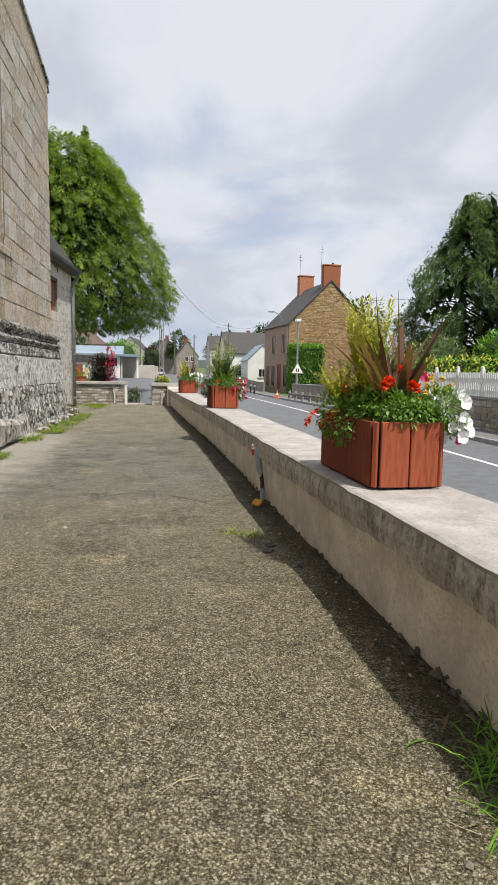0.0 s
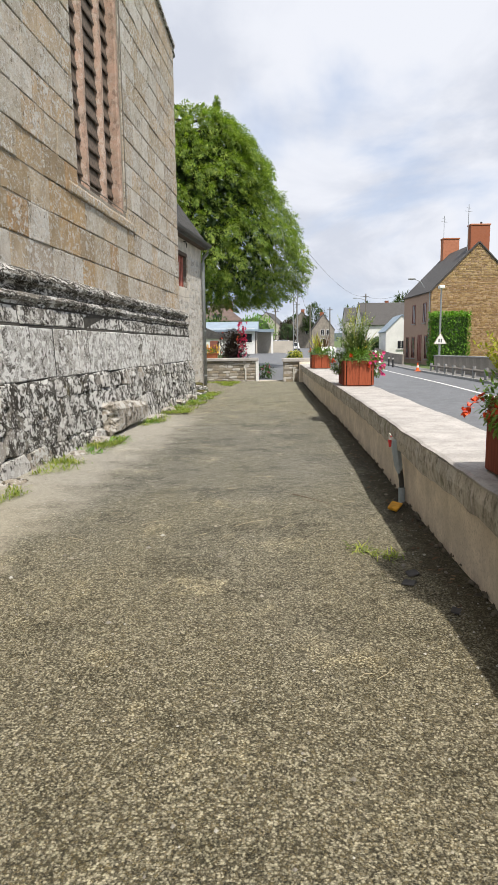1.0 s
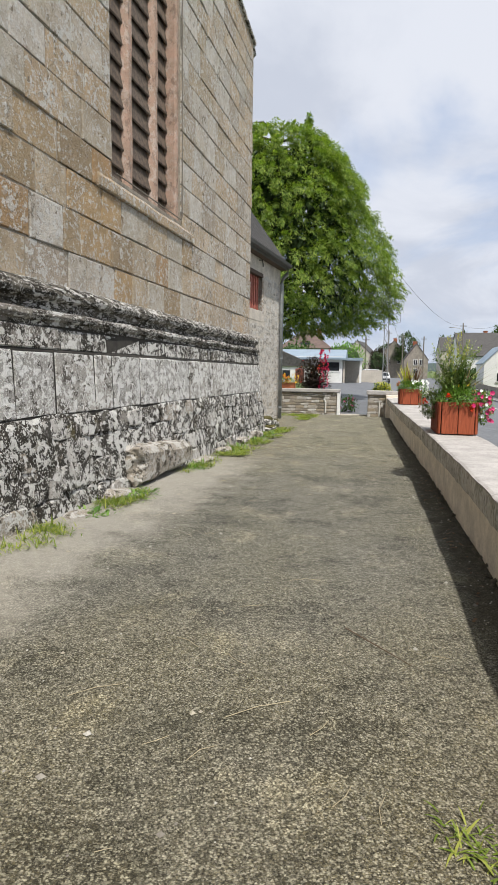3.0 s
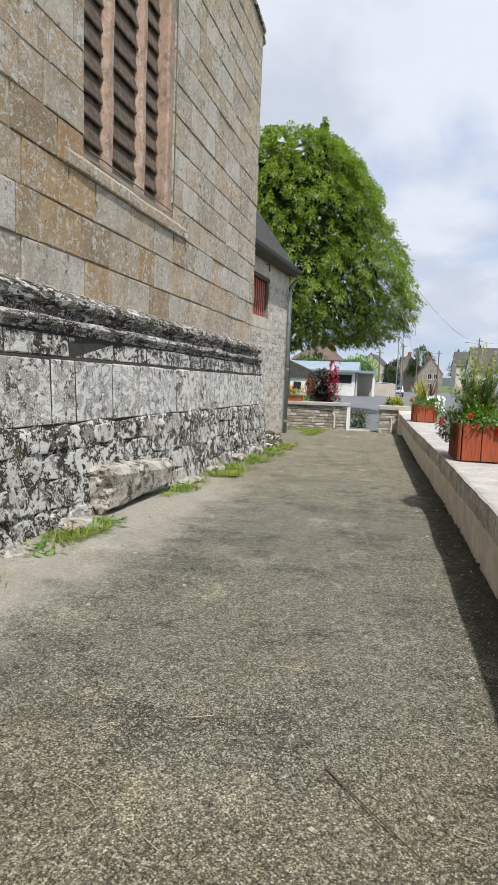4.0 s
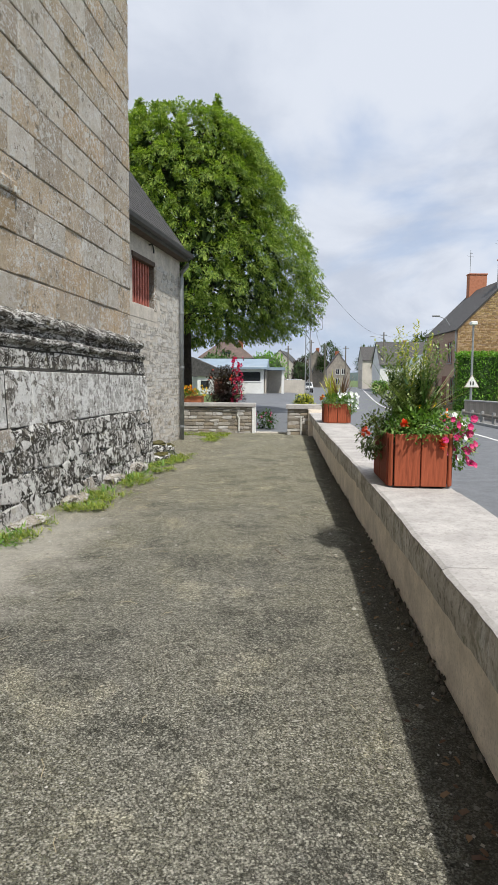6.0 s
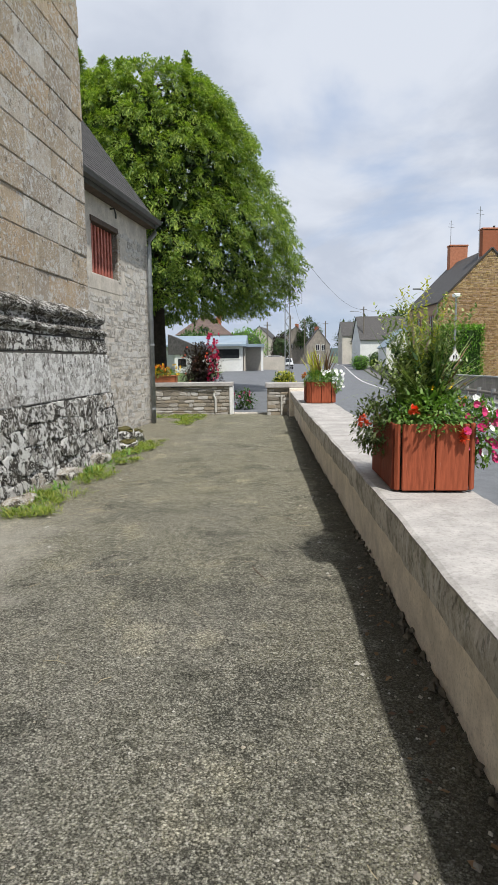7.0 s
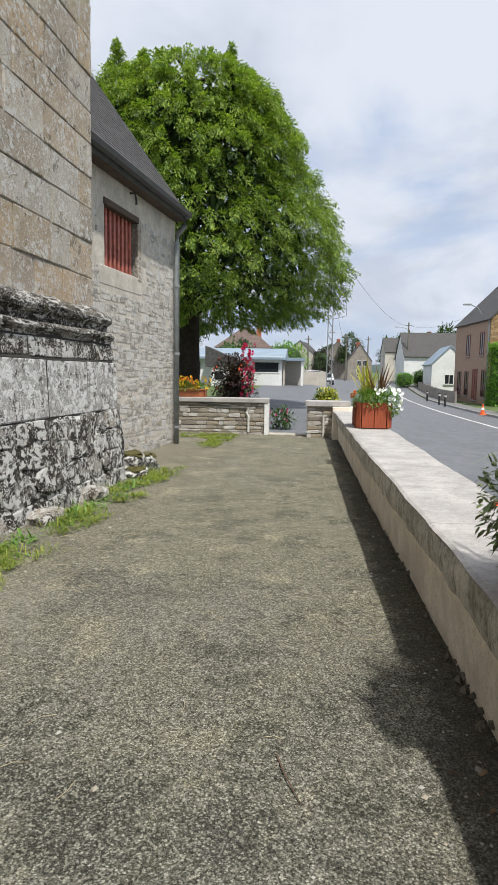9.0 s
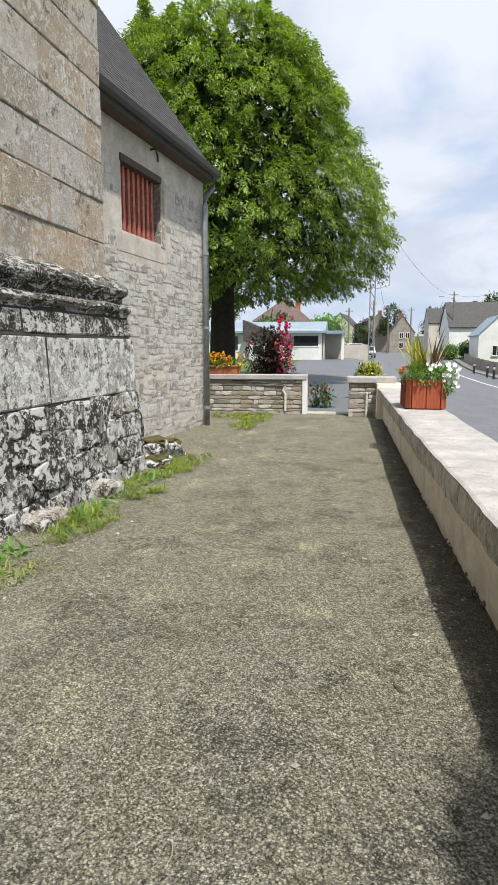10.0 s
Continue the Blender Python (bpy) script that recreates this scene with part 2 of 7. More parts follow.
def lichen_stone(name, cols, dark, lo_dark, lo_white, island=False, white=(0.70, 0.69, 0.66), keep=1.0, spot=19.0, tall=0.85, crust_stretch=(1, 1, 0.9), discs=0.0):
    """Old stone under a dark crust and crisp pale lichen spots."""
    n = Nodes(name)
    r = n.rand(island)
    n.world_place()
    c = n.palette(r, cols)
    big = n.noise(1.7, 4, 0.6)
    grit = n.noise(60, 4, 0.7)
    c = n.mix(n.ramp(n.noise(4.0, 6, 0.7), 0.4, 0.65, 0, 0.5), c, tuple(x * 0.7 for x in cols[0]))
    c = n.mix(n.ramp(grit, 0.45, 0.75, 0, 0.4), c, tuple(x * 0.5 for x in cols[0]))
    crust = n.math("ADD", n.math("MULTIPLY", n.noise(8.0, 7, 0.72, crust_stretch), 0.75), n.math("MULTIPLY", big, 0.25))
    c = n.mix(n.ramp(crust, lo_dark, lo_dark + 0.045, 0, 0.93), c, dark)
    sp = n.math("ADD", n.math("MULTIPLY", n.noise(spot, 5, 0.6, (1, 0.72, tall), 0.6), 0.72), n.math("MULTIPLY", n.noise(2.6, 4, 0.6), 0.28))
    m1 = n.ramp(sp, lo_white, lo_white + 0.03, 0, keep)
    sp2 = n.math("ADD", n.math("MULTIPLY", n.noise(48.0, 4, 0.6), 0.7), n.math("MULTIPLY", n.noise(3.3, 4, 0.6), 0.3))
    m2 = n.ramp(sp2, lo_white + 0.03, lo_white + 0.06, 0, keep * 0.9)
    wcol = n.mix(n.ramp(grit, 0.35, 0.7), tuple(x * 0.78 for x in white), white)
    c = n.mix(m1, c, wcol)
    c = n.mix(m2, c, wcol)
    if discs:
        round_ = n.math("ADD", n.cells(6.5, "F1"), n.math("MULTIPLY", n.noise(26, 4, 0.65), 0.55))
        c = n.mix(n.ramp(round_, 0.47, 0.52, discs, 0.0), c, wcol)
        small = n.math("ADD", n.cells(17, "F1"), n.math("MULTIPLY", n.noise(60, 3, 0.6), 0.5))
        c = n.mix(n.ramp(small, 0.44, 0.50, discs * 0.8, 0.0), c, tuple(x * 0.88 for x in white))
    c = n.mix(n.ramp(n.noise(3.1, 5, 0.7), 0.62, 0.72, 0, 0.35), c, (0.20, 0.17, 0.06))
    pits = n.ramp(n.noise(38, 6, 0.76), 0.56, 0.63, 0, 0.24)
    c = n.mix(pits, c, (0.075, 0.066, 0.052))
    h = n.math("ADD", n.math("MULTIPLY", grit, 0.8), n.math("ADD", n.math("MULTIPLY", m1, 0.5), n.math("MULTIPLY", crust, 2.0)))
    h = n.math("SUBTRACT", h, n.math("MULTIPLY", pits, 0.8))
    n.bump(h, 1.0, 0.02)
    return n.done(c, 0.93, 0, 0.12)


def masonry(name, cols, island=False, rough=0.92, bump=0.6, smear=0.0):
    n = Nodes(name)
    r = n.rand(island)
    n.world_place()
    c = n.palette(r, cols)
    c = n.mix(n.ramp(n.noise(5, 6, 0.7), 0.4, 0.7, 0, 0.5), c, tuple(x * 0.6 for x in cols[0]))
    g = n.noise(35, 5, 0.7)
    c = n.mix(n.ramp(g, 0.5, 0.8, 0, 0.4), c, (0.42, 0.40, 0.36))
    if smear:
        c = n.mix(n.ramp(n.noise(6.5, 7, 0.74), 0.47, 0.55, 0, smear), c, (0.58, 0.55, 0.50))
        c = n.mix(n.ramp(n.noise(30, 5, 0.75), 0.56, 0.62, 0, 0.7), c, (0.12, 0.11, 0.09))
    n.bump(g, bump, 0.012)
    return n.done(c, rough, 0, 0.15)


def concrete(name, col, stain=(0.07, 0.066, 0.05), amount=0.6, streak=0.35, lo=0.48, rough=0.9, drips=0.0):
    n = Nodes(name)
    n.world_place()
    f = n.noise(3.0, 7, 0.7)
    st = n.noise(5.5, 6, 0.7, (1, 1, streak))
    g = n.noise(55, 4, 0.7)
    c = n.mix(n.ramp(f, 0.3, 0.7), tuple(x * 0.78 for x in col), tuple(min(1, x * 1.15) for x in col))
    fine = n.noise(19, 6, 0.75)
    c = n.mix(n.ramp(n.math("ADD", n.math("MULTIPLY", st, 0.6), n.math("MULTIPLY", fine, 0.4)), lo - 0.03, lo + 0.15, 0, amount), c, stain)
    c = n.mix(n.ramp(n.noise(0.7, 4, 0.6), 0.45, 0.7, 0, 0.3), c, tuple(x * 0.6 for x in col))
    c = n.mix(n.ramp(g, 0.48, 0.68, 0, 0.5), c, tuple(x * 0.5 for x in col))
    if drips:
        runs = n.math("ADD", n.math("MULTIPLY", n.noise(17, 5, 0.65, (1, 1, 0.16)), 0.65), n.math("MULTIPLY", n.noise(1.3, 4, 0.6), 0.35))
        c = n.mix(n.ramp(runs, 0.53, 0.57, 0, drips), c, (0.62, 0.60, 0.56))
        c = n.mix(n.ramp(n.noise(24, 6, 0.72, (1, 1, 0.5)), 0.54, 0.60, 0, drips), c, (0.05, 0.047, 0.036))
        c = n.mix(n.ramp(n.noise(2.2, 5, 0.7), 0.56, 0.66, 0, 0.5), c, (0.11, 0.13, 0.06))
    n.bump(n.math("ADD", g, n.math("MULTIPLY", f, 0.6)), 0.5 + drips * 0.4, 0.008 + drips * 0.008)
    return n.done(c, rough, 0, 0.2)


def wood_stain(name, col):
    n = Nodes(name)
    r = n.rand(False)
    g = n.noise(9, 6, 0.7, (6, 6, 0.6))
    f = n.noise(3, 5, 0.6)
    c = n.mix(n.ramp(g, 0.3, 0.72), tuple(x * 0.6 for x in col), tuple(min(1, x * 1.25) for x in col))
    c = n.mix(n.ramp(f, 0.5, 0.75, 0, 0.4), c, tuple(x * 0.5 for x in col))
    c = n.mix(n.ramp(r, 0, 1, 0, 0.35), c, tuple(min(1, x * 1.25) for x in col))
    c = n.mix(n.ramp(n.noise(40, 4, 0.7, (3, 3, 0.4)), 0.66, 0.78, 0, 0.5), c, (0.42, 0.33, 0.27))
    n.bump(g, 0.3, 0.003)
    return n.done(c, 0.75, 0, 0.15)


M = {}
M["path"] = path_material()
M["stone_up"] = lichen_stone("pale_sandstone_block", [(0.440, 0.363, 0.268), (0.558, 0.499, 0.422), (0.499, 0.380, 0.256), (0.511, 0.470, 0.410), (0.535, 0.428, 0.309), (0.404, 0.345, 0.280), (0.606, 0.564, 0.505), (0.475, 0.392, 0.297)], (0.20, 0.17, 0.13), 0.555, 0.527, keep=0.8, discs=0.4)
M["stone_up_join"] = lichen_stone("pale_sandstone_masonry", [(0.440, 0.363, 0.268), (0.582, 0.523, 0.451), (0.499, 0.380, 0.256), (0.523, 0.475, 0.410), (0.404, 0.345, 0.280), (0.606, 0.564, 0.505)], (0.20, 0.17, 0.13), 0.555, 0.527, True, keep=0.8, discs=0.4)
M["stone_low"] = lichen_stone("lichen_granite_block", [(0.42, 0.405, 0.38), (0.52, 0.505, 0.48), (0.46, 0.445, 0.42), (0.57, 0.56, 0.535), (0.44, 0.415, 0.38)], (0.095, 0.085, 0.072), 0.505, 0.507, spot=11.0, tall=0.95, white=(0.82, 0.81, 0.785), discs=0.9)
M["stone_base"] = lichen_stone("blackened_lichen_rubble", [(0.20, 0.185, 0.16), (0.28, 0.26, 0.235), (0.15, 0.14, 0.12), (0.33, 0.315, 0.29)], (0.034, 0.030, 0.025), 0.45, 0.515, spot=10.0, tall=0.95, discs=0.95)
M["stone_pale"] = lichen_stone("pale_lichened_rubble", [(0.42, 0.40, 0.37), (0.55, 0.53, 0.50), (0.36, 0.335, 0.30), (0.60, 0.58, 0.55), (0.38, 0.33, 0.27)], (0.04, 0.037, 0.031), 0.50, 0.53, spot=11.0, tall=0.95, discs=0.9)
M["bed_pale"] = lichen_stone("lichened_mortar_bed", [(0.26, 0.245, 0.215), (0.36, 0.34, 0.31), (0.22, 0.205, 0.175)], (0.030, 0.027, 0.022), 0.42, 0.525, spot=11.0, tall=0.95, discs=0.8)
M["footing"] = lichen_stone("ochre_footing_stone", [(0.33, 0.285, 0.22), (0.38, 0.34, 0.285)], (0.06, 0.052, 0.04), 0.51, 0.52, spot=9.0, white=(0.60, 0.58, 0.54), discs=0.7)
M["joint"] = plain("dark_open_joint", (0.032, 0.029, 0.024), 0.95, 0, 0.4, 12)
M["stone_ochre"] = lichen_stone("ochre_sandstone_block", [(0.38, 0.29, 0.185), (0.46, 0.345, 0.215), (0.46, 0.40, 0.32), (0.42, 0.275, 0.15), (0.50, 0.455, 0.385), (0.47, 0.33, 0.185), (0.33, 0.255, 0.17), (0.50, 0.41, 0.30)], (0.20, 0.15, 0.10), 0.58, 0.54, keep=0.7, discs=0.35)
M["mould"] = lichen_stone("weathered_moulded_stone", [(0.17, 0.155, 0.13), (0.24, 0.22, 0.19), (0.28, 0.26, 0.23)], (0.03, 0.027, 0.022), 0.475, 0.525, crust_stretch=(1.2, 0.35, 2.0), tall=2.2, spot=12.0)
M["mortar"] = concrete("old_lime_mortar", (0.36, 0.32, 0.265), (0.10, 0.085, 0.065), 0.6)
M["pinkstone"] = church_stone("pink_dressed_stone", [(0.47, 0.31, 0.24), (0.43, 0.27, 0.20), (0.50, 0.36, 0.29)], 0.25, 0.35)
M["louvre"] = plain("dark_slate_louvre", (0.10, 0.072, 0.052), 0.8, 0, 0.5, 9, 0.6, 0.01)
# Near-black colour for panels that paint unlit space behind window openings.
M["dark"] = plain("unlit_interior_black", (0.012, 0.012, 0.012), 0.9)
M["rubble"] = masonry("grey_fieldstone", [(0.38, 0.365, 0.335), (0.50, 0.485, 0.455), (0.30, 0.28, 0.25), (0.44, 0.40, 0.335), (0.58, 0.565, 0.54), (0.34, 0.295, 0.235)], smear=0.75)
M["rubble_join"] = masonry("grey_fieldstone_masonry", [(0.38, 0.365, 0.335), (0.50, 0.485, 0.455), (0.30, 0.28, 0.25), (0.56, 0.545, 0.52)], True, smear=0.75)
M["rubble_brown"] = masonry("brown_grey_fieldstone", [(0.30, 0.265, 0.215), (0.38, 0.35, 0.30), (0.22, 0.195, 0.16), (0.45, 0.42, 0.38), (0.33, 0.28, 0.21), (0.52, 0.50, 0.47)])
M["render_grey"] = concrete("grey_lime_render", (0.57, 0.525, 0.46), (0.37, 0.335, 0.28), 0.6, 0.9)
M["slate"] = plain("dark_slate", (0.062, 0.058, 0.056), 0.7, 0, 0.45, 5, 0.3)
M["zinc"] = plain("grey_zinc", (0.27, 0.285, 0.285), 0.5, 0.3, 0.2, 8)
M["gutter"] = plain("dark_gutter", (0.06, 0.06, 0.058), 0.5, 0.2)
M["red_bar"] = plain("faded_red_paint", (0.40, 0.12, 0.085), 0.6, 0, 0.35, 10)
M["lintel"] = plain("brown_timber", (0.08, 0.055, 0.04), 0.8)
M["cap"] = concrete("pale_concrete_coping", (0.44, 0.418, 0.40), (0.29, 0.275, 0.258), 0.7, 1.0, 0.50)
M["cap_side"] = concrete("stained_concrete_edge", (0.52, 0.475, 0.41), (0.15, 0.135, 0.10), 0.75, 0.5, 0.48, 0.9, 0.5)
M["wall_render"] = concrete("beige_cement_render", (0.78, 0.69, 0.58), (0.56, 0.48, 0.38), 0.5, 0.5, 0.5)
M["red_wood"] = wood_stain("red_brown_stained_wood", (0.30, 0.078, 0.038))
# Darker copy of the stained wood, painting shade on sunless boards and feet.
M["red_wood_shaded"] = wood_stain("shaded_red_brown_wood", (0.20, 0.05, 0.028))
M["soil"] = plain("dark_potting_soil", (0.03, 0.022, 0.016), 0.95)
M["leaf"] = foliage("planter_leaves", (0.07, 0.15, 0.03), (0.15, 0.27, 0.06), (0.27, 0.40, 0.12))
M["leaf_grey"] = foliage("greyish_leaves", (0.06, 0.085, 0.04), (0.11, 0.14, 0.06), (0.20, 0.23, 0.11))
M["leaf_sage"] = foliage("sage_green_leaves", (0.12, 0.17, 0.06), (0.22, 0.28, 0.11), (0.40, 0.45, 0.22))
M["leaf_yellow"] = foliage("yellow_green_leaves", (0.30, 0.31, 0.04), (0.50, 0.48, 0.07), (0.68, 0.63, 0.16))
M["leaf_bronze"] = foliage("bronze_strap_leaves", (0.08, 0.045, 0.035), (0.15, 0.08, 0.055), (0.28, 0.17, 0.11), True, 0.45)
M["leaf_cypress"] = foliage("cypress_sprays", (0.07, 0.137, 0.031), (0.20, 0.30, 0.058), (0.46, 0.53, 0.12))
M["leaf_dark"] = foliage("dark_conifer_sprays", (0.085, 0.135, 0.075), (0.14, 0.205, 0.11), (0.24, 0.30, 0.18))
M["leaf_hedge"] = foliage("bright_hedge_leaves", (0.06, 0.16, 0.02), (0.13, 0.29, 0.03), (0.24, 0.44, 0.06))
M["leaf_shrub"] = foliage("shrub_leaves", (0.02, 0.05, 0.015), (0.045, 0.095, 0.025), (0.10, 0.16, 0.05))
M["leaf_purple"] = foliage("dark_purple_leaves", (0.018, 0.012, 0.014), (0.035, 0.02, 0.022), (0.07, 0.05, 0.04))
M["grass"] = foliage("weedy_grass", (0.10, 0.15, 0.025), (0.19, 0.26, 0.04), (0.37, 0.38, 0.09))
M["straw"] = plain("dry_straw", (0.40, 0.34, 0.22), 0.8)
M["red"] = plain("scarlet_petals", (0.90, 0.10, 0.02), 0.5, 0, 0.15)
M["pink"] = plain("magenta_petals", (0.50, 0.02, 0.13), 0.5, 0, 0.15)
M["white"] = plain("white_petals", (0.82, 0.82, 0.80), 0.5, 0, 0.05)
M["yellow"] = plain("yellow_petals", (0.82, 0.58, 0.02), 0.5, 0, 0.15)
M["orange"] = plain("orange_petals", (0.80, 0.26, 0.02), 0.5, 0, 0.2)
M["bark"] = plain("dark_bark", (0.04, 0.03, 0.022), 0.95, 0, 0.4, 5, 0.8, 0.03)
M["asphalt"] = concrete("road_asphalt", (0.165, 0.172, 0.185), (0.12, 0.125, 0.132), 0.5, 1.0, 0.45, 0.6)
M["line"] = plain("white_road_paint", (0.72, 0.72, 0.70), 0.6)
M["kerb"] = plain("grey_kerb_stone", (0.30, 0.30, 0.29), 0.85)
M["footway"] = plain("grey_footway_asphalt", (0.17, 0.165, 0.16), 0.9)
M["meadow"] = plain("short_grass_ground", (0.09, 0.13, 0.035), 0.95, 0, 0.35, 0.6)
M["sandstone"] = masonry("ochre_sandstone_rubble", [(0.36, 0.245, 0.105), (0.42, 0.30, 0.14), (0.30, 0.20, 0.095), (0.46, 0.34, 0.18), (0.34, 0.235, 0.12), (0.24, 0.165, 0.09)])
M["sandstone_join"] = masonry("ochre_sandstone_wall", [(0.33, 0.21, 0.095), (0.40, 0.27, 0.13), (0.28, 0.175, 0.085), (0.44, 0.31, 0.17)], True)
M["facade"] = masonry("brown_brick_facade", [(0.41, 0.285, 0.215), (0.46, 0.325, 0.245)], False, 0.9, 0.5)
M["brick"] = masonry("red_brick", [(0.40, 0.15, 0.08), (0.46, 0.19, 0.11), (0.34, 0.12, 0.065)], False, 0.9, 0.3)
M["white_wall"] = plain("white_rendered_wall", (0.72, 0.72, 0.70), 0.85, 0, 0.08, 0.6)
M["cream_wall"] = plain("cream_rendered_wall", (0.50, 0.46, 0.40), 0.85, 0, 0.15, 0.6)
M["grey_wall"] = plain("grey_stone_wall", (0.28, 0.25, 0.21), 0.9, 0, 0.25, 1.2, 0.4)
M["blue_roof"] = plain("blue_grey_metal_roof", (0.26, 0.33, 0.40), 0.5, 0.1, 0.12, 0.7)
M["brown_roof"] = plain("brown_tiled_roof", (0.13, 0.092, 0.078), 0.85, 0, 0.25, 1.5, 0.5, 0.03)
M["glass"] = plain("dark_window_glass", (0.02, 0.023, 0.027), 0.08)
M["frame_white"] = plain("white_painted_frame", (0.75, 0.75, 0.73), 0.5, 0, 0.06)
M["shutter"] = plain("red_brown_shutter", (0.22, 0.075, 0.05), 0.6)
M["steel"] = plain("galvanised_steel", (0.34, 0.35, 0.36), 0.45, 0.5, 0.15)
M["darkmetal"] = plain("dark_metal", (0.05, 0.05, 0.05), 0.5, 0.4)
M["cone"] = plain("orange_plastic", (0.85, 0.14, 0.03), 0.5, 0, 0.1)
M["signred"] = plain("red_sign_edge", (0.62, 0.03, 0.03), 0.4, 0, 0.05)
M["signfade"] = plain("sun_bleached_sign_edge", (0.52, 0.42, 0.36), 0.5, 0, 0.1)
M["signwhite"] = plain("white_sign_face", (0.82, 0.82, 0.80), 0.4, 0, 0.04)
M["black"] = plain("black_paint", (0.02, 0.02, 0.02), 0.5)
M["carwhite"] = plain("white_car_paint", (0.72, 0.73, 0.74), 0.2, 0, 0.03)
M["rubber"] = plain("black_rubber", (0.02, 0.02, 0.02), 0.8)
M["hill"] = plain("distant_wooded_hill", (0.075, 0.105, 0.10), 1.0, 0, 0.3, 0.02)
M["offwhite"] = plain("chalky_white_plastic", (0.55, 0.54, 0.50), 0.6, 0, 0.25, 20)
M["ochre"] = plain("orange_brown_ceramic", (0.72, 0.36, 0.03), 0.6, 0, 0.3, 18)
M["pebble"] = masonry("pale_pebbles", [(0.30, 0.28, 0.24), (0.5, 0.48, 0.43), (0.22, 0.2, 0.17), (0.42, 0.38, 0.30)], True)
M["terracotta"] = plain("terracotta_plastic", (0.42, 0.14, 0.06), 0.6, 0, 0.15)
M["pole_wood"] = plain("weathered_pole", (0.17, 0.15, 0.125), 0.9)
M["leaf_far"] = foliage("far_tree_leaves", (0.03, 0.055, 0.02), (0.055, 0.09, 0.03), (0.10, 0.14, 0.05))
M["bluegrey"] = plain("pale_blue_grey_plastic", (0.36, 0.42, 0.46), 0.5, 0, 0.15, 20)
M["crimson"] = plain("crimson_petals", (0.62, 0.025, 0.11), 0.5, 0, 0.2)
M["debris"] = plain("dark_crumbled_render", (0.10, 0.088, 0.068), 0.95, 0, 0.5, 14)
M["moss"] = plain("dark_green_moss", (0.085, 0.075, 0.02), 0.95, 0, 0.4, 20, 0.6, 0.02)
# Cores of crowns and hedges, coloured dark to paint the shade behind leaves.
M["core"] = plain("inner_foliage_painted_shade", (0.05, 0.085, 0.028), 0.95)
M["twig"] = plain("brown_twig", (0.10, 0.065, 0.04), 0.9)


# ---- mesh helpers ----
def box_bm(lo, hi, bevel=0.0, bm=None, jitter=0.0):
    """An axis-aligned box between two corners."""
    bm = bm or bmesh.new()
    x0, y0, z0 = lo
    x1, y1, z1 = hi
    vs = [bm.verts.new((x + random.uniform(-jitter, jitter), y + random.uniform(-jitter, jitter), z + random.uniform(-jitter, jitter)))
          for x, y, z in ((x0, y0, z0), (x1, y0, z0), (x1, y1, z0), (x0, y1, z0), (x0, y0, z1), (x1, y0, z1), (x1, y1, z1), (x0, y1, z1))]
    fs = [bm.faces.new([vs[i] for i in f]) for f in ((0, 3, 2, 1), (4, 5, 6, 7), (0, 1, 5, 4), (1, 2, 6, 5), (2, 3, 7, 6), (3, 0, 4, 7))]
    if bevel:
        bmesh.ops.bevel(bm, geom=list({e for f in fs for e in f.edges}), offset=bevel, segments=1, affect="EDGES")
    return bm


def prism_bm(outline, z0, z1, bm=None):
    """An upright prism over a plan outline, anticlockwise."""
    bm = bm or bmesh.new()
    a = [bm.verts.new((x, y, z0)) for x, y in outline]
    b = [bm.verts.new((x, y, z1)) for x, y in outline]
    n = len(outline)
    for i in range(n):
        bm.faces.new((a[i], a[(i + 1) % n], b[(i + 1) % n], b[i]))
    bm.faces.new(b)
    bm.faces.new(a[::-1])
    return bm


def extrude_y_bm(profile, y0, y1, steps=1, wob=0.0, bm=None):
    """A profile of (x, z), drawn along y."""
    bm = bm or bmesh.new()
    rings = []
    for i in range(steps + 1):
        y = y0 + (y1 - y0) * i / steps
        rings.append([bm.verts.new((x + wob * noise.noise((x * 3, y * 1.7, z * 3)), y, z + wob * noise.noise((z * 3 + 9, y * 1.9, x * 3)))) for x, z in profile])
    n = len(profile)
    for a, b in zip(rings, rings[1:]):
        for j in range(n):
            bm.faces.new((a[j], a[(j + 1) % n], b[(j + 1) % n], b[j]))
    bm.faces.new(rings[0][::-1])
    bm.faces.new(rings[-1])
    bmesh.ops.recalc_face_normals(bm, faces=bm.faces)
    return bm


def tube_bm(points, radii, sides=8, bm=None):
    """A round bar through points."""
    bm = bm or bmesh.new()
    pts = [Vector(p) for p in points]
    if not isinstance(radii, (list, tuple)):
        radii = [radii] * len(pts)
    rings = []
    for i, p in enumerate(pts):
        d = (pts[min(i + 1, len(pts) - 1)] - pts[max(i - 1, 0)]).normalized()
        u = d.cross(Vector((0.31, 0.17, 0.93)) if abs(d.z) < 0.95 else Vector((1, 0, 0))).normalized()
        v = d.cross(u)
        rings.append([bm.verts.new(p + (u * math.cos(a) + v * math.sin(a)) * radii[i]) for a in (2 * math.pi * k / sides for k in range(sides))])
    for a, b in zip(rings, rings[1:]):
        for j in range(sides):
            bm.faces.new((a[j], a[(j + 1) % sides], b[(j + 1) % sides], b[j]))
    bm.faces.new(rings[0][::-1])
    bm.faces.new(rings[-1])
    return bm


def mesh_of(bm, material, name="mesh", smooth=False):
    bmesh.ops.recalc_face_normals(bm, faces=bm.faces)
    me = bpy.data.meshes.new(name)
    bm.to_mesh(me)
    bm.free()
    me.materials.append(material)
    if smooth:
        for p in me.polygons:
            p.use_smooth = True
    return me


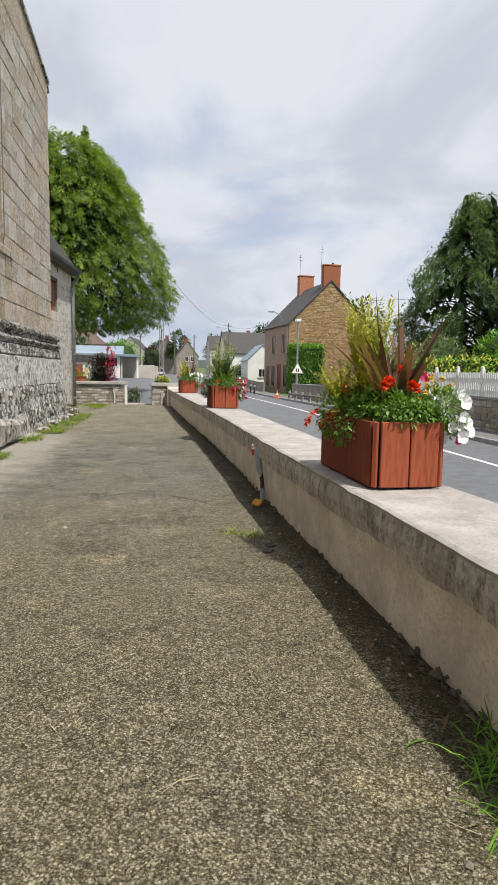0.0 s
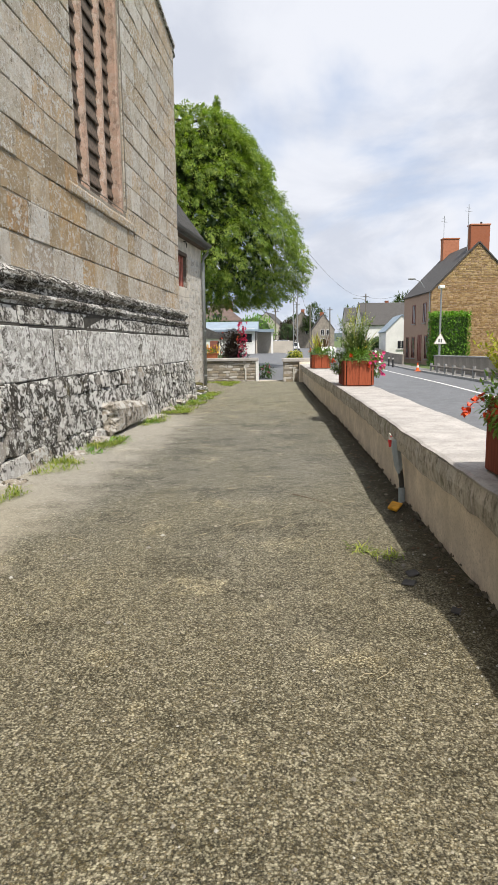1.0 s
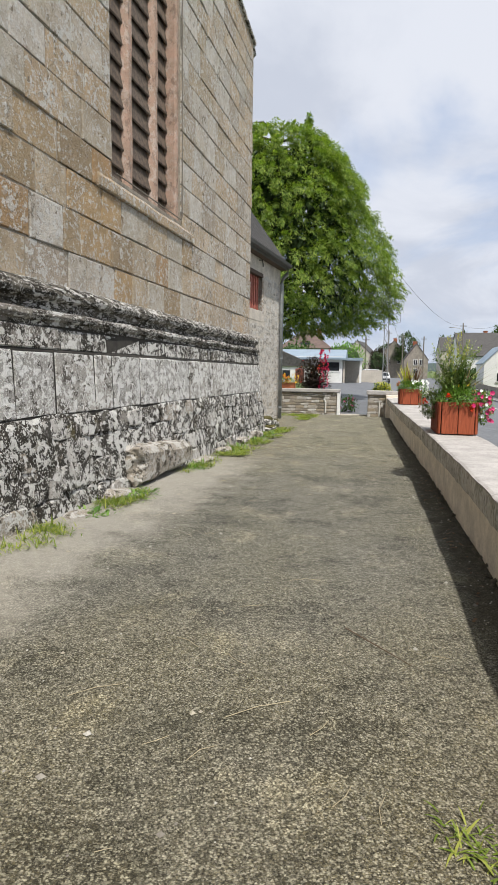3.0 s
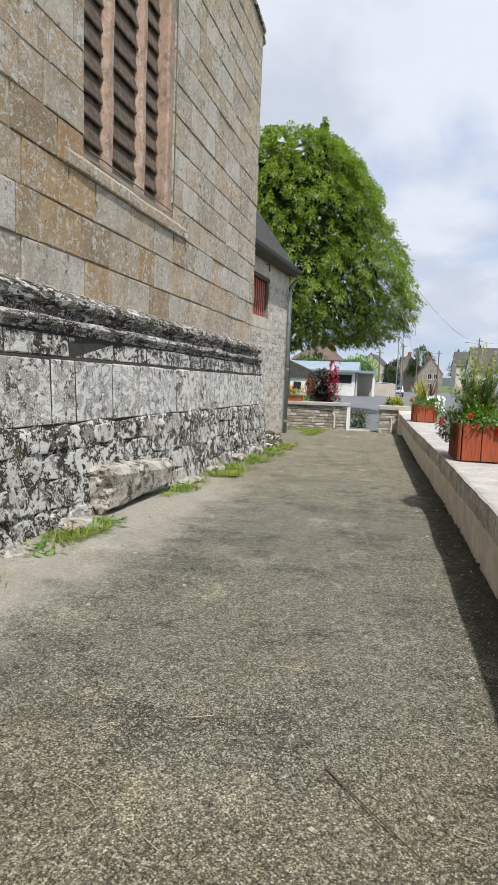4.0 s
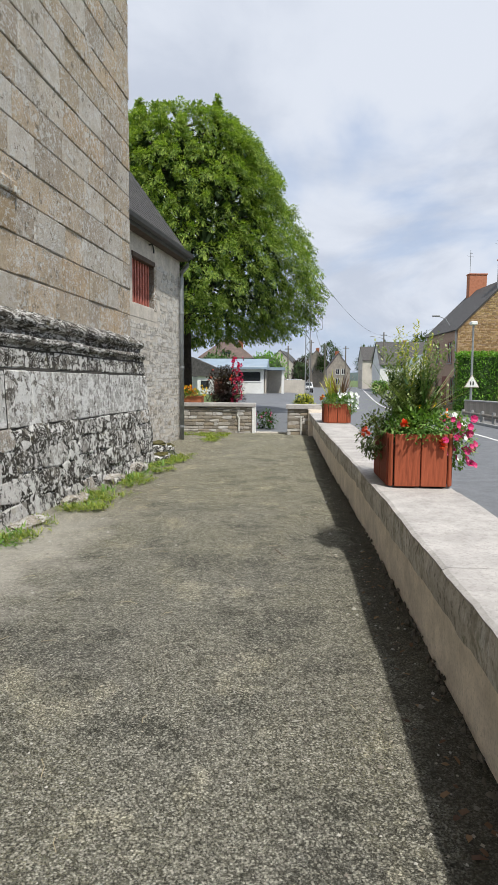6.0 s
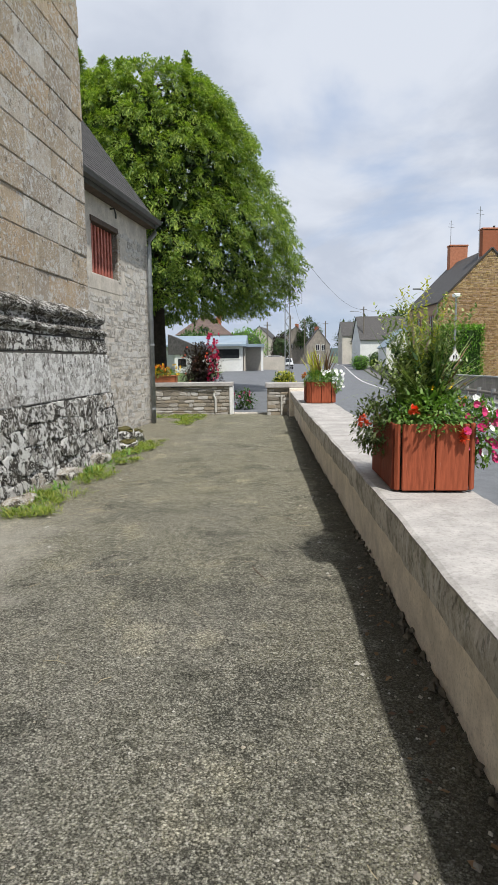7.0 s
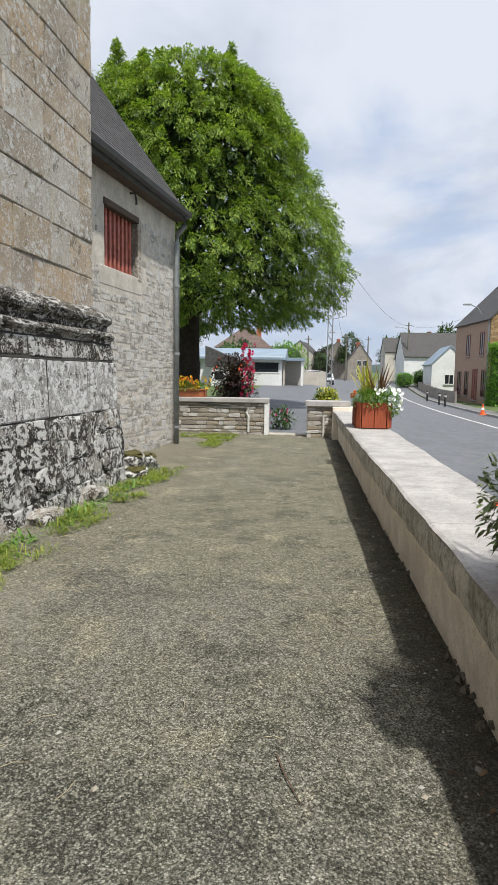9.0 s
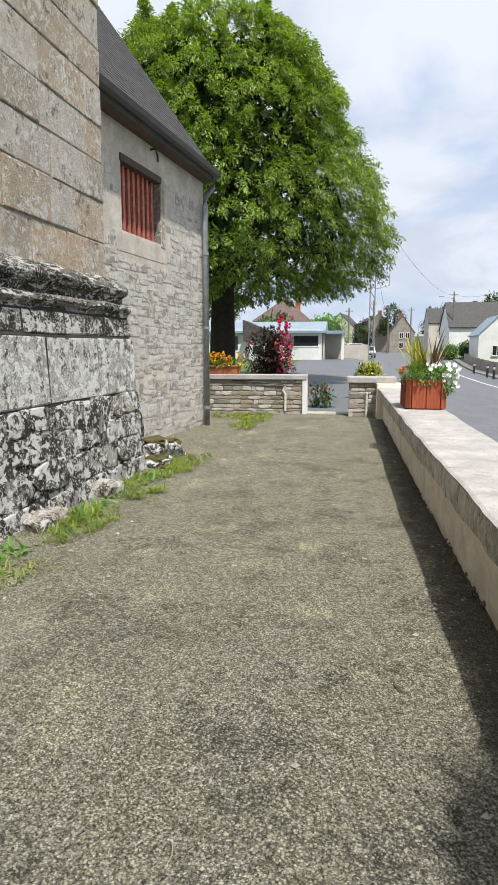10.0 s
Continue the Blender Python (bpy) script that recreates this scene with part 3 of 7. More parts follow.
def raw_mesh(name, verts, faces, material, smooth=False):
    me = bpy.data.meshes.new(name)
    me.from_pydata(verts, [], faces)
    me.materials.append(material)
    if smooth:
        for p in me.polygons:
            p.use_smooth = True
    me.update()
    return me


def thing(name, bm, material, label, category, group="", kind="", m=None, smooth=False):
    ob = new(name, mesh_of(bm, material, name, smooth) if bm else None)
    if m:
        ob.matrix_basis = m
    return tagged(ob, label, category, group, kind)


def part(name, bm, material, parent, label="", smooth=False):
    me = bm if isinstance(bm, bpy.types.Mesh) else mesh_of(bm, material, name, smooth)
    ob = new(name, me)
    ob.parent = parent
    if name in ("leaves", "limb", "yellow_shrub", "green_shrub", "strap_leaves", "grey_tuft") or name.endswith("_cluster"):
        ob["kind"] = "stuff"
    return tagged(ob, label)


def empty(name, m, label, category, group="", kind=""):
    ob = new(name)
    ob.matrix_basis = m
    ob.empty_display_size = 0.2
    return tagged(ob, label, category, group, kind)


def boulder_bm(size, sub=2, rough=0.18, seed=0.0):
    bm = bmesh.new()
    bmesh.ops.create_icosphere(bm, subdivisions=sub, radius=1.0)
    for v in bm.verts:
        p = v.co.copy()
        m = max(abs(p.x), abs(p.y), abs(p.z))
        p = p.lerp(p / m, 0.6)
        p *= 1 + rough * noise.noise(p * 1.3 + Vector((seed, seed * 2, 0)))
        v.co = Vector((p.x * size[0], p.y * size[1], p.z * size[2]))
    return bm


def clamp01(v):
    return max(0.0, min(1.0, v))


def smooth(v):
    v = clamp01(v)
    return v * v * (3 - 2 * v)


def lerp(a, b, f):
    return a + (b - a) * f


def land(x, y):
    """Height of the street and the yard."""
    right = -0.5 - 0.25 * smooth((y - 25) / 35) + 1.3 * smooth((y - 70) / 45)
    left = lerp(-0.55, 0.0, smooth((y - 24.0) / 2.5)) + 0.6 * clamp01((y - 28) / 36)
    z = lerp(left, right, smooth((x - 0.8) / 5.0))
    return z + 5.0 * smooth((y - 230) / 500) + 3 * smooth((abs(x) - 200) / 400)


def roadside(y):
    """x of the white line on the far side of the road."""
    return 7.35 + 0.046 * (y - 14) + 0.0002 * max(0, y - 40) ** 2


# ---- the setting ----
def axis(marks):
    out = []
    for a, b, n in marks:
        out += [a + (b - a) * i / n for i in range(n)]
    return out + [marks[-1][1]]


def sheet(name, xs, ys, height, material):
    verts = [(x, y, height(x, y)) for y in ys for x in xs]
    n = len(xs)
    faces = [(j * n + i, j * n + i + 1, (j + 1) * n + i + 1, (j + 1) * n + i) for j in range(len(ys) - 1) for i in range(n - 1)]
    return new(name, raw_mesh(name, verts, faces, material, True))


XS = axis([(-1500, -200, 8), (-200, -20, 12), (-20, 30, 50), (30, 200, 12), (200, 1500, 8)])
YS = axis([(-1500, -60, 8), (-60, 0, 12), (0, 22, 11), (22, 30, 16), (30, 110, 40), (110, 300, 10), (300, 2500, 10)])
tagged(sheet("ground", XS, YS, land, M["meadow"]), "short green grass land around the village street", "ground", "", "structure")


def strip(name, left, right, y0, y1, lift, material, steps=90, cross=6):
    verts, faces = [], []
    for i in range(steps + 1):
        y = y0 + (y1 - y0) * i / steps
        a, b = left(y), right(y)
        for k in range(cross + 1):
            x = a + (b - a) * k / cross
            verts.append((x, y, land(x, y) + lift))
    w = cross + 1
    for i in range(steps):
        for k in range(cross):
            faces.append((i * w + k, i * w + k + 1, (i + 1) * w + k + 1, (i + 1) * w + k))
    return new(name, raw_mesh(name, verts, faces, material, True))


tagged(strip("road", lambda y: 1.8 if y < 26.9 else lerp(-3.2, -1.0, smooth((y - 62) / 60)), lambda y: roadside(y) + 2.1, -30, 210, 0.02, M["asphalt"], 240, 24), "dark grey asphalt village street with a side yard", "road", "", "structure")
tagged(strip("road_line", lambda y: roadside(y), lambda y: roadside(y) + 0.13, -20, 150, 0.026, M["line"], 120, 1), "worn white painted edge line on the street", "road marking", "", "structure")
tagged(strip("footway", lambda y: roadside(y) + 2.22, lambda y: roadside(y) + 3.6, -20, 150, 0.10, M["footway"], 120, 2), "grey asphalt footway behind the kerb", "pavement", "", "structure")

# terrace path, a slab with a gently uneven top
def path_top(x, y):
    z = 0.012 * noise.noise((x * 0.8, y * 0.5, 2.0))
    return z + 0.05 * smooth((-1.7 - x) / 0.7) * (0.6 + 0.5 * noise.noise((x * 1.5, y * 0.9, 5.0)))


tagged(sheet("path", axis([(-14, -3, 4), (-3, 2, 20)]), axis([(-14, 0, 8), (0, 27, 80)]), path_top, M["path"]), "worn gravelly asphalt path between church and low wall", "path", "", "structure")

# kerb on the far side of the street
kb = empty("kerb", pose(0, 0, 0), "grey stone kerb along the far footway", "kerb", "", "structure")
for i in range(64):
    y0 = -6 + i * 1.25
    xm = roadside(y0 + 0.6) + 2.1
    b = box_bm((-0.06, -0.615, -0.15), (0.07, 0.615, 0.15), 0.012)
    o = part("kerb_stone", b, M["kerb"], kb)
    o.matrix_basis = pose(xm, y0 + 0.6, land(xm, y0), 0, 0, -2.6)

# ---- low terrace wall with coping ----
WY0, WY1 = -6.0, 25.6
tw = empty("wall_terrace", pose(0, 0, 0), "low rendered terrace wall with pale concrete coping", "wall", "", "structure")
def wall_bend(y):
    """The wall's inner face wanders a few centimetres off the straight."""
    marks = ((-7, -0.01), (5.5, -0.015), (7.5, 0.005), (9.0, 0.03), (12.0, 0.04), (14.0, 0.03), (16.0, 0.012), (18.0, -0.02), (27.0, -0.035))
    for (a, u), (b, v) in zip(marks, marks[1:]):
        if a <= y <= b:
            return lerp(u, v, (y - a) / (b - a))
    return 0.0


def bent(bm, y0=0.0, lip=0.0):
    """Moves the inner face along the bend; lip roughens the lower edge."""
    for v in bm.verts:
        y = v.co.y + y0
        if v.co.x < 1.5:
            v.co.x += wall_bend(y)
            if lip and v.co.z < 0.52:
                v.co.z += lip * (noise.noise((y * 0.9, 3.0, 0)) + 0.6 * noise.noise((y * 3.1, 7.0, 0)) + 0.35 * noise.noise((y * 9.0, 1.0, 0)))
                v.co.x += 0.4 * lip * noise.noise((y * 4.0, 11.0, 0))
            elif lip:
                v.co.x += 0.25 * lip * (noise.noise((y * 2.3, 21.0, 0)) + noise.noise((y * 8.0, 2.0, 0)))
    return bm


part("render_face", bent(extrude_y_bm([(1.335, -0.6), (1.78, -0.6), (1.78, 0.50), (1.305, 0.50)], WY0, WY1, 260, 0.016)), M["wall_render"], tw, "beige cement render, cracked at the foot")
part("coping_edge", bent(extrude_y_bm([(1.225, 0.47), (1.86, 0.47), (1.865, 0.655), (1.222, 0.655), (1.212, 0.57)], WY0, WY1, 420, 0.010), 0.0, 0.03), M["cap_side"], tw, "blackened concrete edge of the coping")
yy = WY0
k = 0
while yy < WY1 - 0.2:
    ln = min(2.02, WY1 - yy)
    o = part("coping_slab", bent(extrude_y_bm([(1.222, 0.652), (1.87, 0.652), (1.875, 0.672), (1.862, 0.683), (1.235, 0.684), (1.212, 0.673)], 0.003, ln - 0.003, 26, 0.010), yy, 0.03), M["cap"], tw)
    o.matrix_basis = pose(0, yy, 0.0)
    yy += ln

random.seed(41)
vv, ff = [], []
for i in range(700):
    y = random.uniform(1.5, 25)
    s0 = random.uniform(0.008, 0.026)
    c = Vector((1.315 + wall_bend(y) - random.uniform(0, 0.05), y, random.uniform(-0.01, 0.03)))
    n0 = len(vv)
    for dx, dy, dz in ((1, 0, 0), (-1, 0, 0.1), (0, 1, 0), (0, -1, 0.1), (0.2, 0.1, 1), (0, 0, -0.6)):
        vv.append((c.x + dx * s0 * random.uniform(0.6, 1.1), c.y + dy * s0 * random.uniform(0.8, 2.2), c.z + dz * s0 * random.uniform(0.6, 1.3)))
    for a, b, d in ((0, 2, 4), (2, 1, 4), (1, 3, 4), (3, 0, 4), (2, 0, 5), (1, 2, 5), (3, 1, 5), (0, 3, 5)):
        ff.append((n0 + a, n0 + b, n0 + d))
part("foot_debris", raw_mesh("foot_debris", vv, ff, M["debris"]), None, tw, "crumbled dark render at the wall foot")["kind"] = "stuff"

# ---- church ----
ANG = 3.2
CH = pose(-2.39, 19.0, 0, 0, 0, -ANG)
church = empty("church", CH, "old stone church wall with lichen-covered plinth and louvred window", "church", "", "structure")
WL, WR, WZ0, WZ1 = -7.5, -4.98, 3.9, 8.3
ZT = 9.0
core = bmesh.new()
# The bare stretch beyond y -16 is unseen, added to hold back light.
for lo, hi in (((-0.7, -26, -0.5), (-0.017, WL, ZT)), ((-0.7, WR, -0.5), (-0.017, 0, ZT)), ((-0.7, WL, -0.5), (-0.017, WR, WZ0)), ((-0.7, WL, WZ1), (-0.017, WR, ZT)),
               ((-9, -0.7, -0.5), (-0.7, -0.03, ZT)), ((-9, -26, -0.5), (-8.4, -0.7, ZT)), ((-8.4, -26, -0.5), (-0.7, -25.4, ZT))):
    box_bm(lo, hi, 0, core)
part("wall_core", core, M["mortar"], church, "recessed dark mortar")
# Black panel in place of the unlit space behind the louvres.
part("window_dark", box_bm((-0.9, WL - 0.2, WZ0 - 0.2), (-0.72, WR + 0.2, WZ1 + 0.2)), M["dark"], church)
roof = bmesh.new()
vs = [roof.verts.new(p) for p in ((-0.5, -26, ZT - 0.2), (-0.5, -0.05, ZT - 0.2), (-4.5, -0.05, ZT + 2.0), (-4.5, -26, ZT + 2.0), (-9.3, -0.05, ZT - 0.2), (-9.3, -26, ZT), (-0.5, -26, ZT - 0.3), (-0.5, -0.05, ZT - 0.3))]
for f in ((0, 1, 2, 3), (3, 2, 4, 5), (6, 7, 1, 0), (7, 4, 2), (7, 2, 1), (6, 5, 4, 7), (6, 0, 3), (6, 3, 5)):
    roof.faces.new([vs[i] for i in f])
part("roof", roof, M["slate"], church, "dark slate church roof")
wd = bmesh.new()
vs = [wd.verts.new(p) for x in (-0.66, 0.0) for p in ((x, 0.0, ZT - 0.36), (x, 0.0, ZT + 0.03), (x, -16.0, ZT + 2.2), (x, -16.0, ZT - 0.36))]
for f in ((4, 5, 6, 7), (3, 2, 1, 0), (0, 1, 5, 4), (1, 2, 6, 5)):
    wd.faces.new([vs[i] for i in f])
part("gable_top", wd, M["stone_up_join"], church, "raking top of the stone wall")
part("coping", extrude_y_bm([(-0.68, -0.03), (0.05, -0.03), (0.05, 0.05), (-0.68, 0.07)], -16.2, 0.06, 30, 0.01), M["mould"], church, "dark raking coping").matrix_basis = Matrix.Translation((0, 0, ZT + 0.05)) @ pose(0, 0, 0, -7.72, 0, 0)
part("corner_corbel", boulder_bm((0.13, 0.11, 0.24), 2, 0.4, 7.0), M["mould"], church, "weathered corner corbel", True).matrix_basis = pose(-0.1, 0.06, ZT + 0.0)

# the ashlar above the plinth
random.seed(5)


def block_verts(x0, x1, y0, y1, z0, z1, r=0.010):
    """Twenty-odd triangles: a block with a chamfered outer face."""
    j = lambda: random.uniform(-0.006, 0.006)
    back = [(x0, y0, z0), (x0, y1, z0), (x0, y1, z1), (x0, y0, z1)]
    mid = [(x1 - r, y0, z0), (x1 - r, y1, z0), (x1 - r, y1, z1), (x1 - r, y0, z1)]
    top = [(x1 + j(), y0 + r + j(), z0 + r + j()), (x1 + j(), y1 - r + j(), z0 + r + j()), (x1 + j(), y1 - r + j(), z1 - r + j()), (x1 + j(), y0 + r + j(), z1 - r + j())]
    v = back + mid + top
    f = []
    for a, b in ((0, 4), (4, 8)):
        for i in range(4):
            f.append((a + i, a + (i + 1) % 4, b + (i + 1) % 4, b + i))
    f.append((8, 9, 10, 11))
    return v, f


def lay(name, parent, blocks, material, join_material, limit=300, rule=None):
    """Blocks as parts of their own, those past the limit joined."""
    rule = rule or (lambda b: 0)
    order = sorted(blocks, key=rule)
    for b in order[:limit]:
        v, f = block_verts(*b)
        cx = Vector(((b[0] + b[1]) / 2, (b[2] + b[3]) / 2, (b[4] + b[5]) / 2))
        o = part(name, raw_mesh(name, [tuple(Vector(p) - cx) for p in v], f, material), None, parent)
        o.matrix_basis = Matrix.Translation(cx)
    if order[limit:]:
        vv, ff = [], []
        for b in order[limit:]:
            v, f = block_verts(*b)
            n = len(vv)
            vv += v
            ff += [tuple(i + n for i in q) for q in f]
        o = part(name + "s_far", raw_mesh(name, vv, ff, join_material), None, parent, "the higher and farther " + name + " courses")
        o["kind"] = "stuff"


upper, ochre = [], []
courses = [2.33, 2.76, 3.22, 3.655, 4.06, 4.50, 4.90, 5.34]
while courses[-1] < ZT - 0.36:
    courses.append(min(courses[-1] + random.choice((0.36, 0.40, 0.44, 0.48)), ZT - 0.36))
for zc, zn in zip(courses, courses[1:]):
    h = zn - zc
    if h < 0.06:
        continue
    y = 0.0
    first = True
    while y > -16:
        w = random.uniform(0.42, 1.0) if y > -4.3 else random.uniform(0.38, 0.92)
        if first:
            w = random.choice((0.42, 0.72))
            first = False
        if y > -4.38 > y - w and zc < 3.6:
            w = y + 4.38
        if w < 0.12:
            w = 0.3
        y0, y1 = y - w, y
        y -= w
        if zc + h > WZ0 - 0.2 and zc < WZ1 and y1 > WL - 0.02 and y0 < WR + 0.02:
            if y0 < WL - 0.12:
                y1 = WL - 0.01
            elif y1 > WR + 0.12:
                y0 = WR + 0.01
            else:
                continue
            if y1 - y0 < 0.08:
                continue
        blk = (-0.06, random.uniform(-0.008, 0.012), y0 + random.uniform(0.006, 0.014), y1 - random.uniform(0.006, 0.014), zc + 0.003 + random.uniform(0, 0.010), zc + h - 0.003 - random.uniform(0, 0.009))
        if (-9.6 < y1 < -4.3 and zc < 3.6 and random.random() < 0.8) or (-11.5 < y1 < -7.5 and zc < 4.4 and random.random() < 0.4):
            ochre.append(blk)
        else:
            upper.append(blk)
lay("stone_block", church, ochre, M["stone_ochre"], M["stone_up_join"], 120)
lay("stone_block", church, upper, M["stone_up"], M["stone_up_join"], 260, lambda b: (b[4] - 3.2) * 1.2 + abs(b[2] + 5) * 0.6)

# window: sill, mullions, jamb, louvres
part("window_sill", extrude_y_bm([(-0.5, WZ0 - 0.02), (-0.10, WZ0 + 0.02), (0.022, WZ0 - 0.09), (0.040, WZ0 - 0.12), (0.036, WZ0 - 0.23), (0.02, WZ0 - 0.245), (-0.5, WZ0 - 0.25)], WL - 0.42, WR + 0.6, 20, 0.012), M["stone_up_join"], church, "sloping weathered stone sill")
for y in (-6.66, -5.72):
    part("mullion", extrude_y_bm([(-0.40, -0.115), (-0.20, -0.115), (-0.12, -0.05), (-0.12, 0.05), (-0.20, 0.115), (-0.40, 0.115)], WZ0 - 0.03, WZ1, 24, 0.012), M["pinkstone"], church, "pinkish dressed stone mullion").matrix_basis = Matrix.Translation((0, y, 0)) @ Matrix(((1, 0, 0, 0), (0, 0, 1, 0), (0, 1, 0, 0), (0, 0, 0, 1)))
for y, d in ((WR - 0.07, 1), (WL + 0.06, -1)):
    part("jamb", box_bm((-0.5, y - 0.07, WZ0 - 0.03), (-0.12 if d < 0 else -0.03, y + 0.07, WZ1), 0.025), M["pinkstone"], church, "pinkish stone jamb")
for bay in ((-7.42, -6.78), (-6.54, -5.84), (-5.60, -5.14)):
    z = WZ0 + 0.02
    while z < WZ1 - 0.1:
        b = extrude_y_bm([(-0.17, -0.014), (0.15, -0.016), (0.17, 0.0), (0.15, 0.014), (-0.17, 0.014)], bay[0] - 0.05, bay[1] + 0.05, 14)
        for v in b.verts:
            if v.co.x > 0.1:
                v.co.x += 0.018 * noise.noise((v.co.y * 6 + z * 9, z * 7, 1.0)) + 0.012 * noise.noise((v.co.y * 19, z * 17, 4.0))
        o = part("louvre", b, M["louvre"], church)
        o.matrix_basis = pose(-0.22, 0, z + 0.13, 0, 78 + random.uniform(-3, 3), 0)
        z += 0.27
wire = tube_bm([(0.015, WL + 0.1, WZ0 + 0.04), (0.02, WR - 0.02, WZ0 + 0.03), (0.02, WR + 0.03, WZ0 + 0.1), (0.02, WR + 0.03, 6.0), (0.02, WR + 0.02, 9.0)], 0.009, 6)
part("wire", wire, M["pole_wood"], church, "thin weathered cable clipped beside the window")
part("nail", box_bm((0, -4.47, 3.68), (0.05, -4.43, 3.74)), M["offwhite"], church)

# plinth: mouldings, coursed blocks and rubble base
part("moulding", extrude_y_bm([(-0.05, 2.37), (0.03, 2.36), (0.12, 2.31), (0.185, 2.27), (0.20, 2.22), (0.185, 2.17), (0.12, 2.14), (0.11, 2.05), (-0.05, 2.05)], -16, 0.2, 260, 0.02), M["mould"], church, "upper weathered stone moulding")
part("moulding", extrude_y_bm([(-0.05, 2.05), (0.15, 2.05), (0.205, 2.03), (0.22, 1.99), (0.205, 1.955), (0.175, 1.94), (0.175, 1.90), (-0.05, 1.90)], -16, 0.22, 260, 0.02), M["mould"], church, "lower weathered stone moulding")
part("plinth_core", extrude_y_bm([(-0.06, 1.92), (0.168, 1.92), (0.190, 1.67), (0.201, 1.65), (0.229, 0.98), (0.20, -0.3), (-0.06, -0.3)], -16, 0.17), M["joint"], church)
JOINTS = (0.24, -0.75, -1.83, -3.33, -4.55, -5.15, -5.75, -6.44, -7.17, -8.0, -8.45, -9.3, -10.0, -10.9, -11.6, -12.6, -13.5, -14.6, -15.5)
for z0, z1, xt, xb, mt in ((1.66, 1.89, 0.185, 0.205, "stone_top"), (1.0, 1.65, 0.215, 0.245, "stone_low")):
    y = 0.24
    k = 1
    while y > -15.4:
        if mt == "stone_low":
            w = y - JOINTS[k]
            k += 1
        else:
            w = random.uniform(0.5, 1.1)
        v, f = block_verts(-0.1, random.uniform(-0.012, 0.006), -w + 0.009, -0.009, -(z1 - z0) / 2 + 0.009, (z1 - z0) / 2 - 0.007, 0.014)
        v = [(px + (0.5 * (xt + xb)) + (xt - xb) * pz / (z1 - z0), py, pz) for px, py, pz in v]
        o = part("plinth_block", raw_mesh("block", v, f, M["stone_low" if mt == "stone_low" else "stone_base"]), None, church)
        o.matrix_basis = Matrix.Translation((0, y, (z0 + z1) / 2))
        y -= w


part("rubble_bed", extrude_y_bm([(0.05, 1.0), (0.255, 1.0), (0.275, 0.86), (0.285, 0.72), (0.30, 0.58), (0.315, 0.44), (0.33, 0.3), (0.35, 0.15), (0.37, 0.0), (0.40, -0.2), (0.05, -0.2)], -16, 0.26, 260, 0.05), M["bed_pale"], church, "blackened lichened mortar bed", True)
random.seed(17)


def rough_stone(w, h, proud, rng):
    """A split stone with an uneven four-sided outline, facing +x."""
    outline = []
    for cy, cz in ((-0.5, -0.5), (0.0, -0.5), (0.5, -0.5), (0.5, 0.0), (0.5, 0.5), (0.0, 0.5), (-0.5, 0.5), (-0.5, 0.0)):
        k = rng.uniform(0.80, 1.0) if cy and cz else rng.uniform(0.92, 1.08)
        outline.append((cy * w * k + rng.uniform(-0.03, 0.03) * w, cz * h * k + rng.uniform(-0.07, 0.07) * h))
    vv = [(-0.03, y, z) for y, z in outline] + [(proud * 0.7, y, z) for y, z in outline]
    vv += [(proud + rng.uniform(-0.3, 0.3) * proud, y - math.copysign(min(0.008, abs(y)), y), z - math.copysign(min(0.008, abs(z)), z)) for y, z in outline]
    vv.append((proud * 1.1, 0, 0))
    ff = [(a + i, a + (i + 1) % 8, a + 8 + (i + 1) % 8, a + 8 + i) for a in (0, 8) for i in range(8)]
    ff += [(16 + i, 16 + (i + 1) % 8, 24) for i in range(8)]
    return vv, ff


def flat_stone(w, h, proud, seed, material=None, power=5.0, rough=0.16, data=False):
    """An irregular flattish stone set in mortar, facing +x."""
    n = 9
    vv = []
    for k, x in ((1.0, -0.03), (0.985, proud * 0.6), (0.90, proud)):
        for i in range(n):
            a = 2 * math.pi * (i + 0.5) / n
            ca, sa = math.cos(a), math.sin(a)
            e = 1 / (abs(ca) ** power + abs(sa) ** power) ** (1 / power)
            j = 1 + rough * noise.noise((seed, ca * 1.7, sa * 1.7))
            vv.append((x + 0.3 * proud * noise.noise((seed + 3, ca * 2 * k, sa * 2 * k)), ca * e * w / 2 * k * j, sa * e * h / 2 * k * j))
    vv.append((proud * 1.02, 0, 0))
    ff = []
    for r0 in (0, n):
        for i in range(n):
            ff.append((r0 + i, r0 + (i + 1) % n, r0 + n + (i + 1) % n, r0 + n + i))
    for i in range(n):
        ff.append((2 * n + i, 2 * n + (i + 1) % n, 3 * n))
    if data:
        return vv, ff
    return raw_mesh("rubble_stone", vv, ff, material or M["stone_pale"], False)


for z, hh in ((0.87, 0.24), (0.62, 0.27), (0.35, 0.30), (0.06, 0.30)):
    y = 0.22
    while y > -15.3:
        w = random.uniform(0.22, 0.85)
        zz0 = z + random.uniform(-0.025, 0.025)
        x = 0.262 + (0.9 - zz0) * 0.13
        part("rubble_stone", flat_stone(w * random.uniform(0.93, 1.0), hh * random.uniform(0.86, 1.04), random.uniform(0.006, 0.026), random.uniform(0, 90), M["stone_pale" if random.random() < 0.30 else "stone_base"], 5.0, 0.26), None, church).matrix_basis = pose(x, y - w / 2, zz0, random.uniform(-3, 3), -7, 0)
        y -= w
slab = box_bm((-0.22, -0.96, -0.26), (0.22, 0.96, 0.24), 0.07)
bmesh.ops.subdivide_edges(slab, edges=slab.edges[:], cuts=8, use_grid_fill=True)
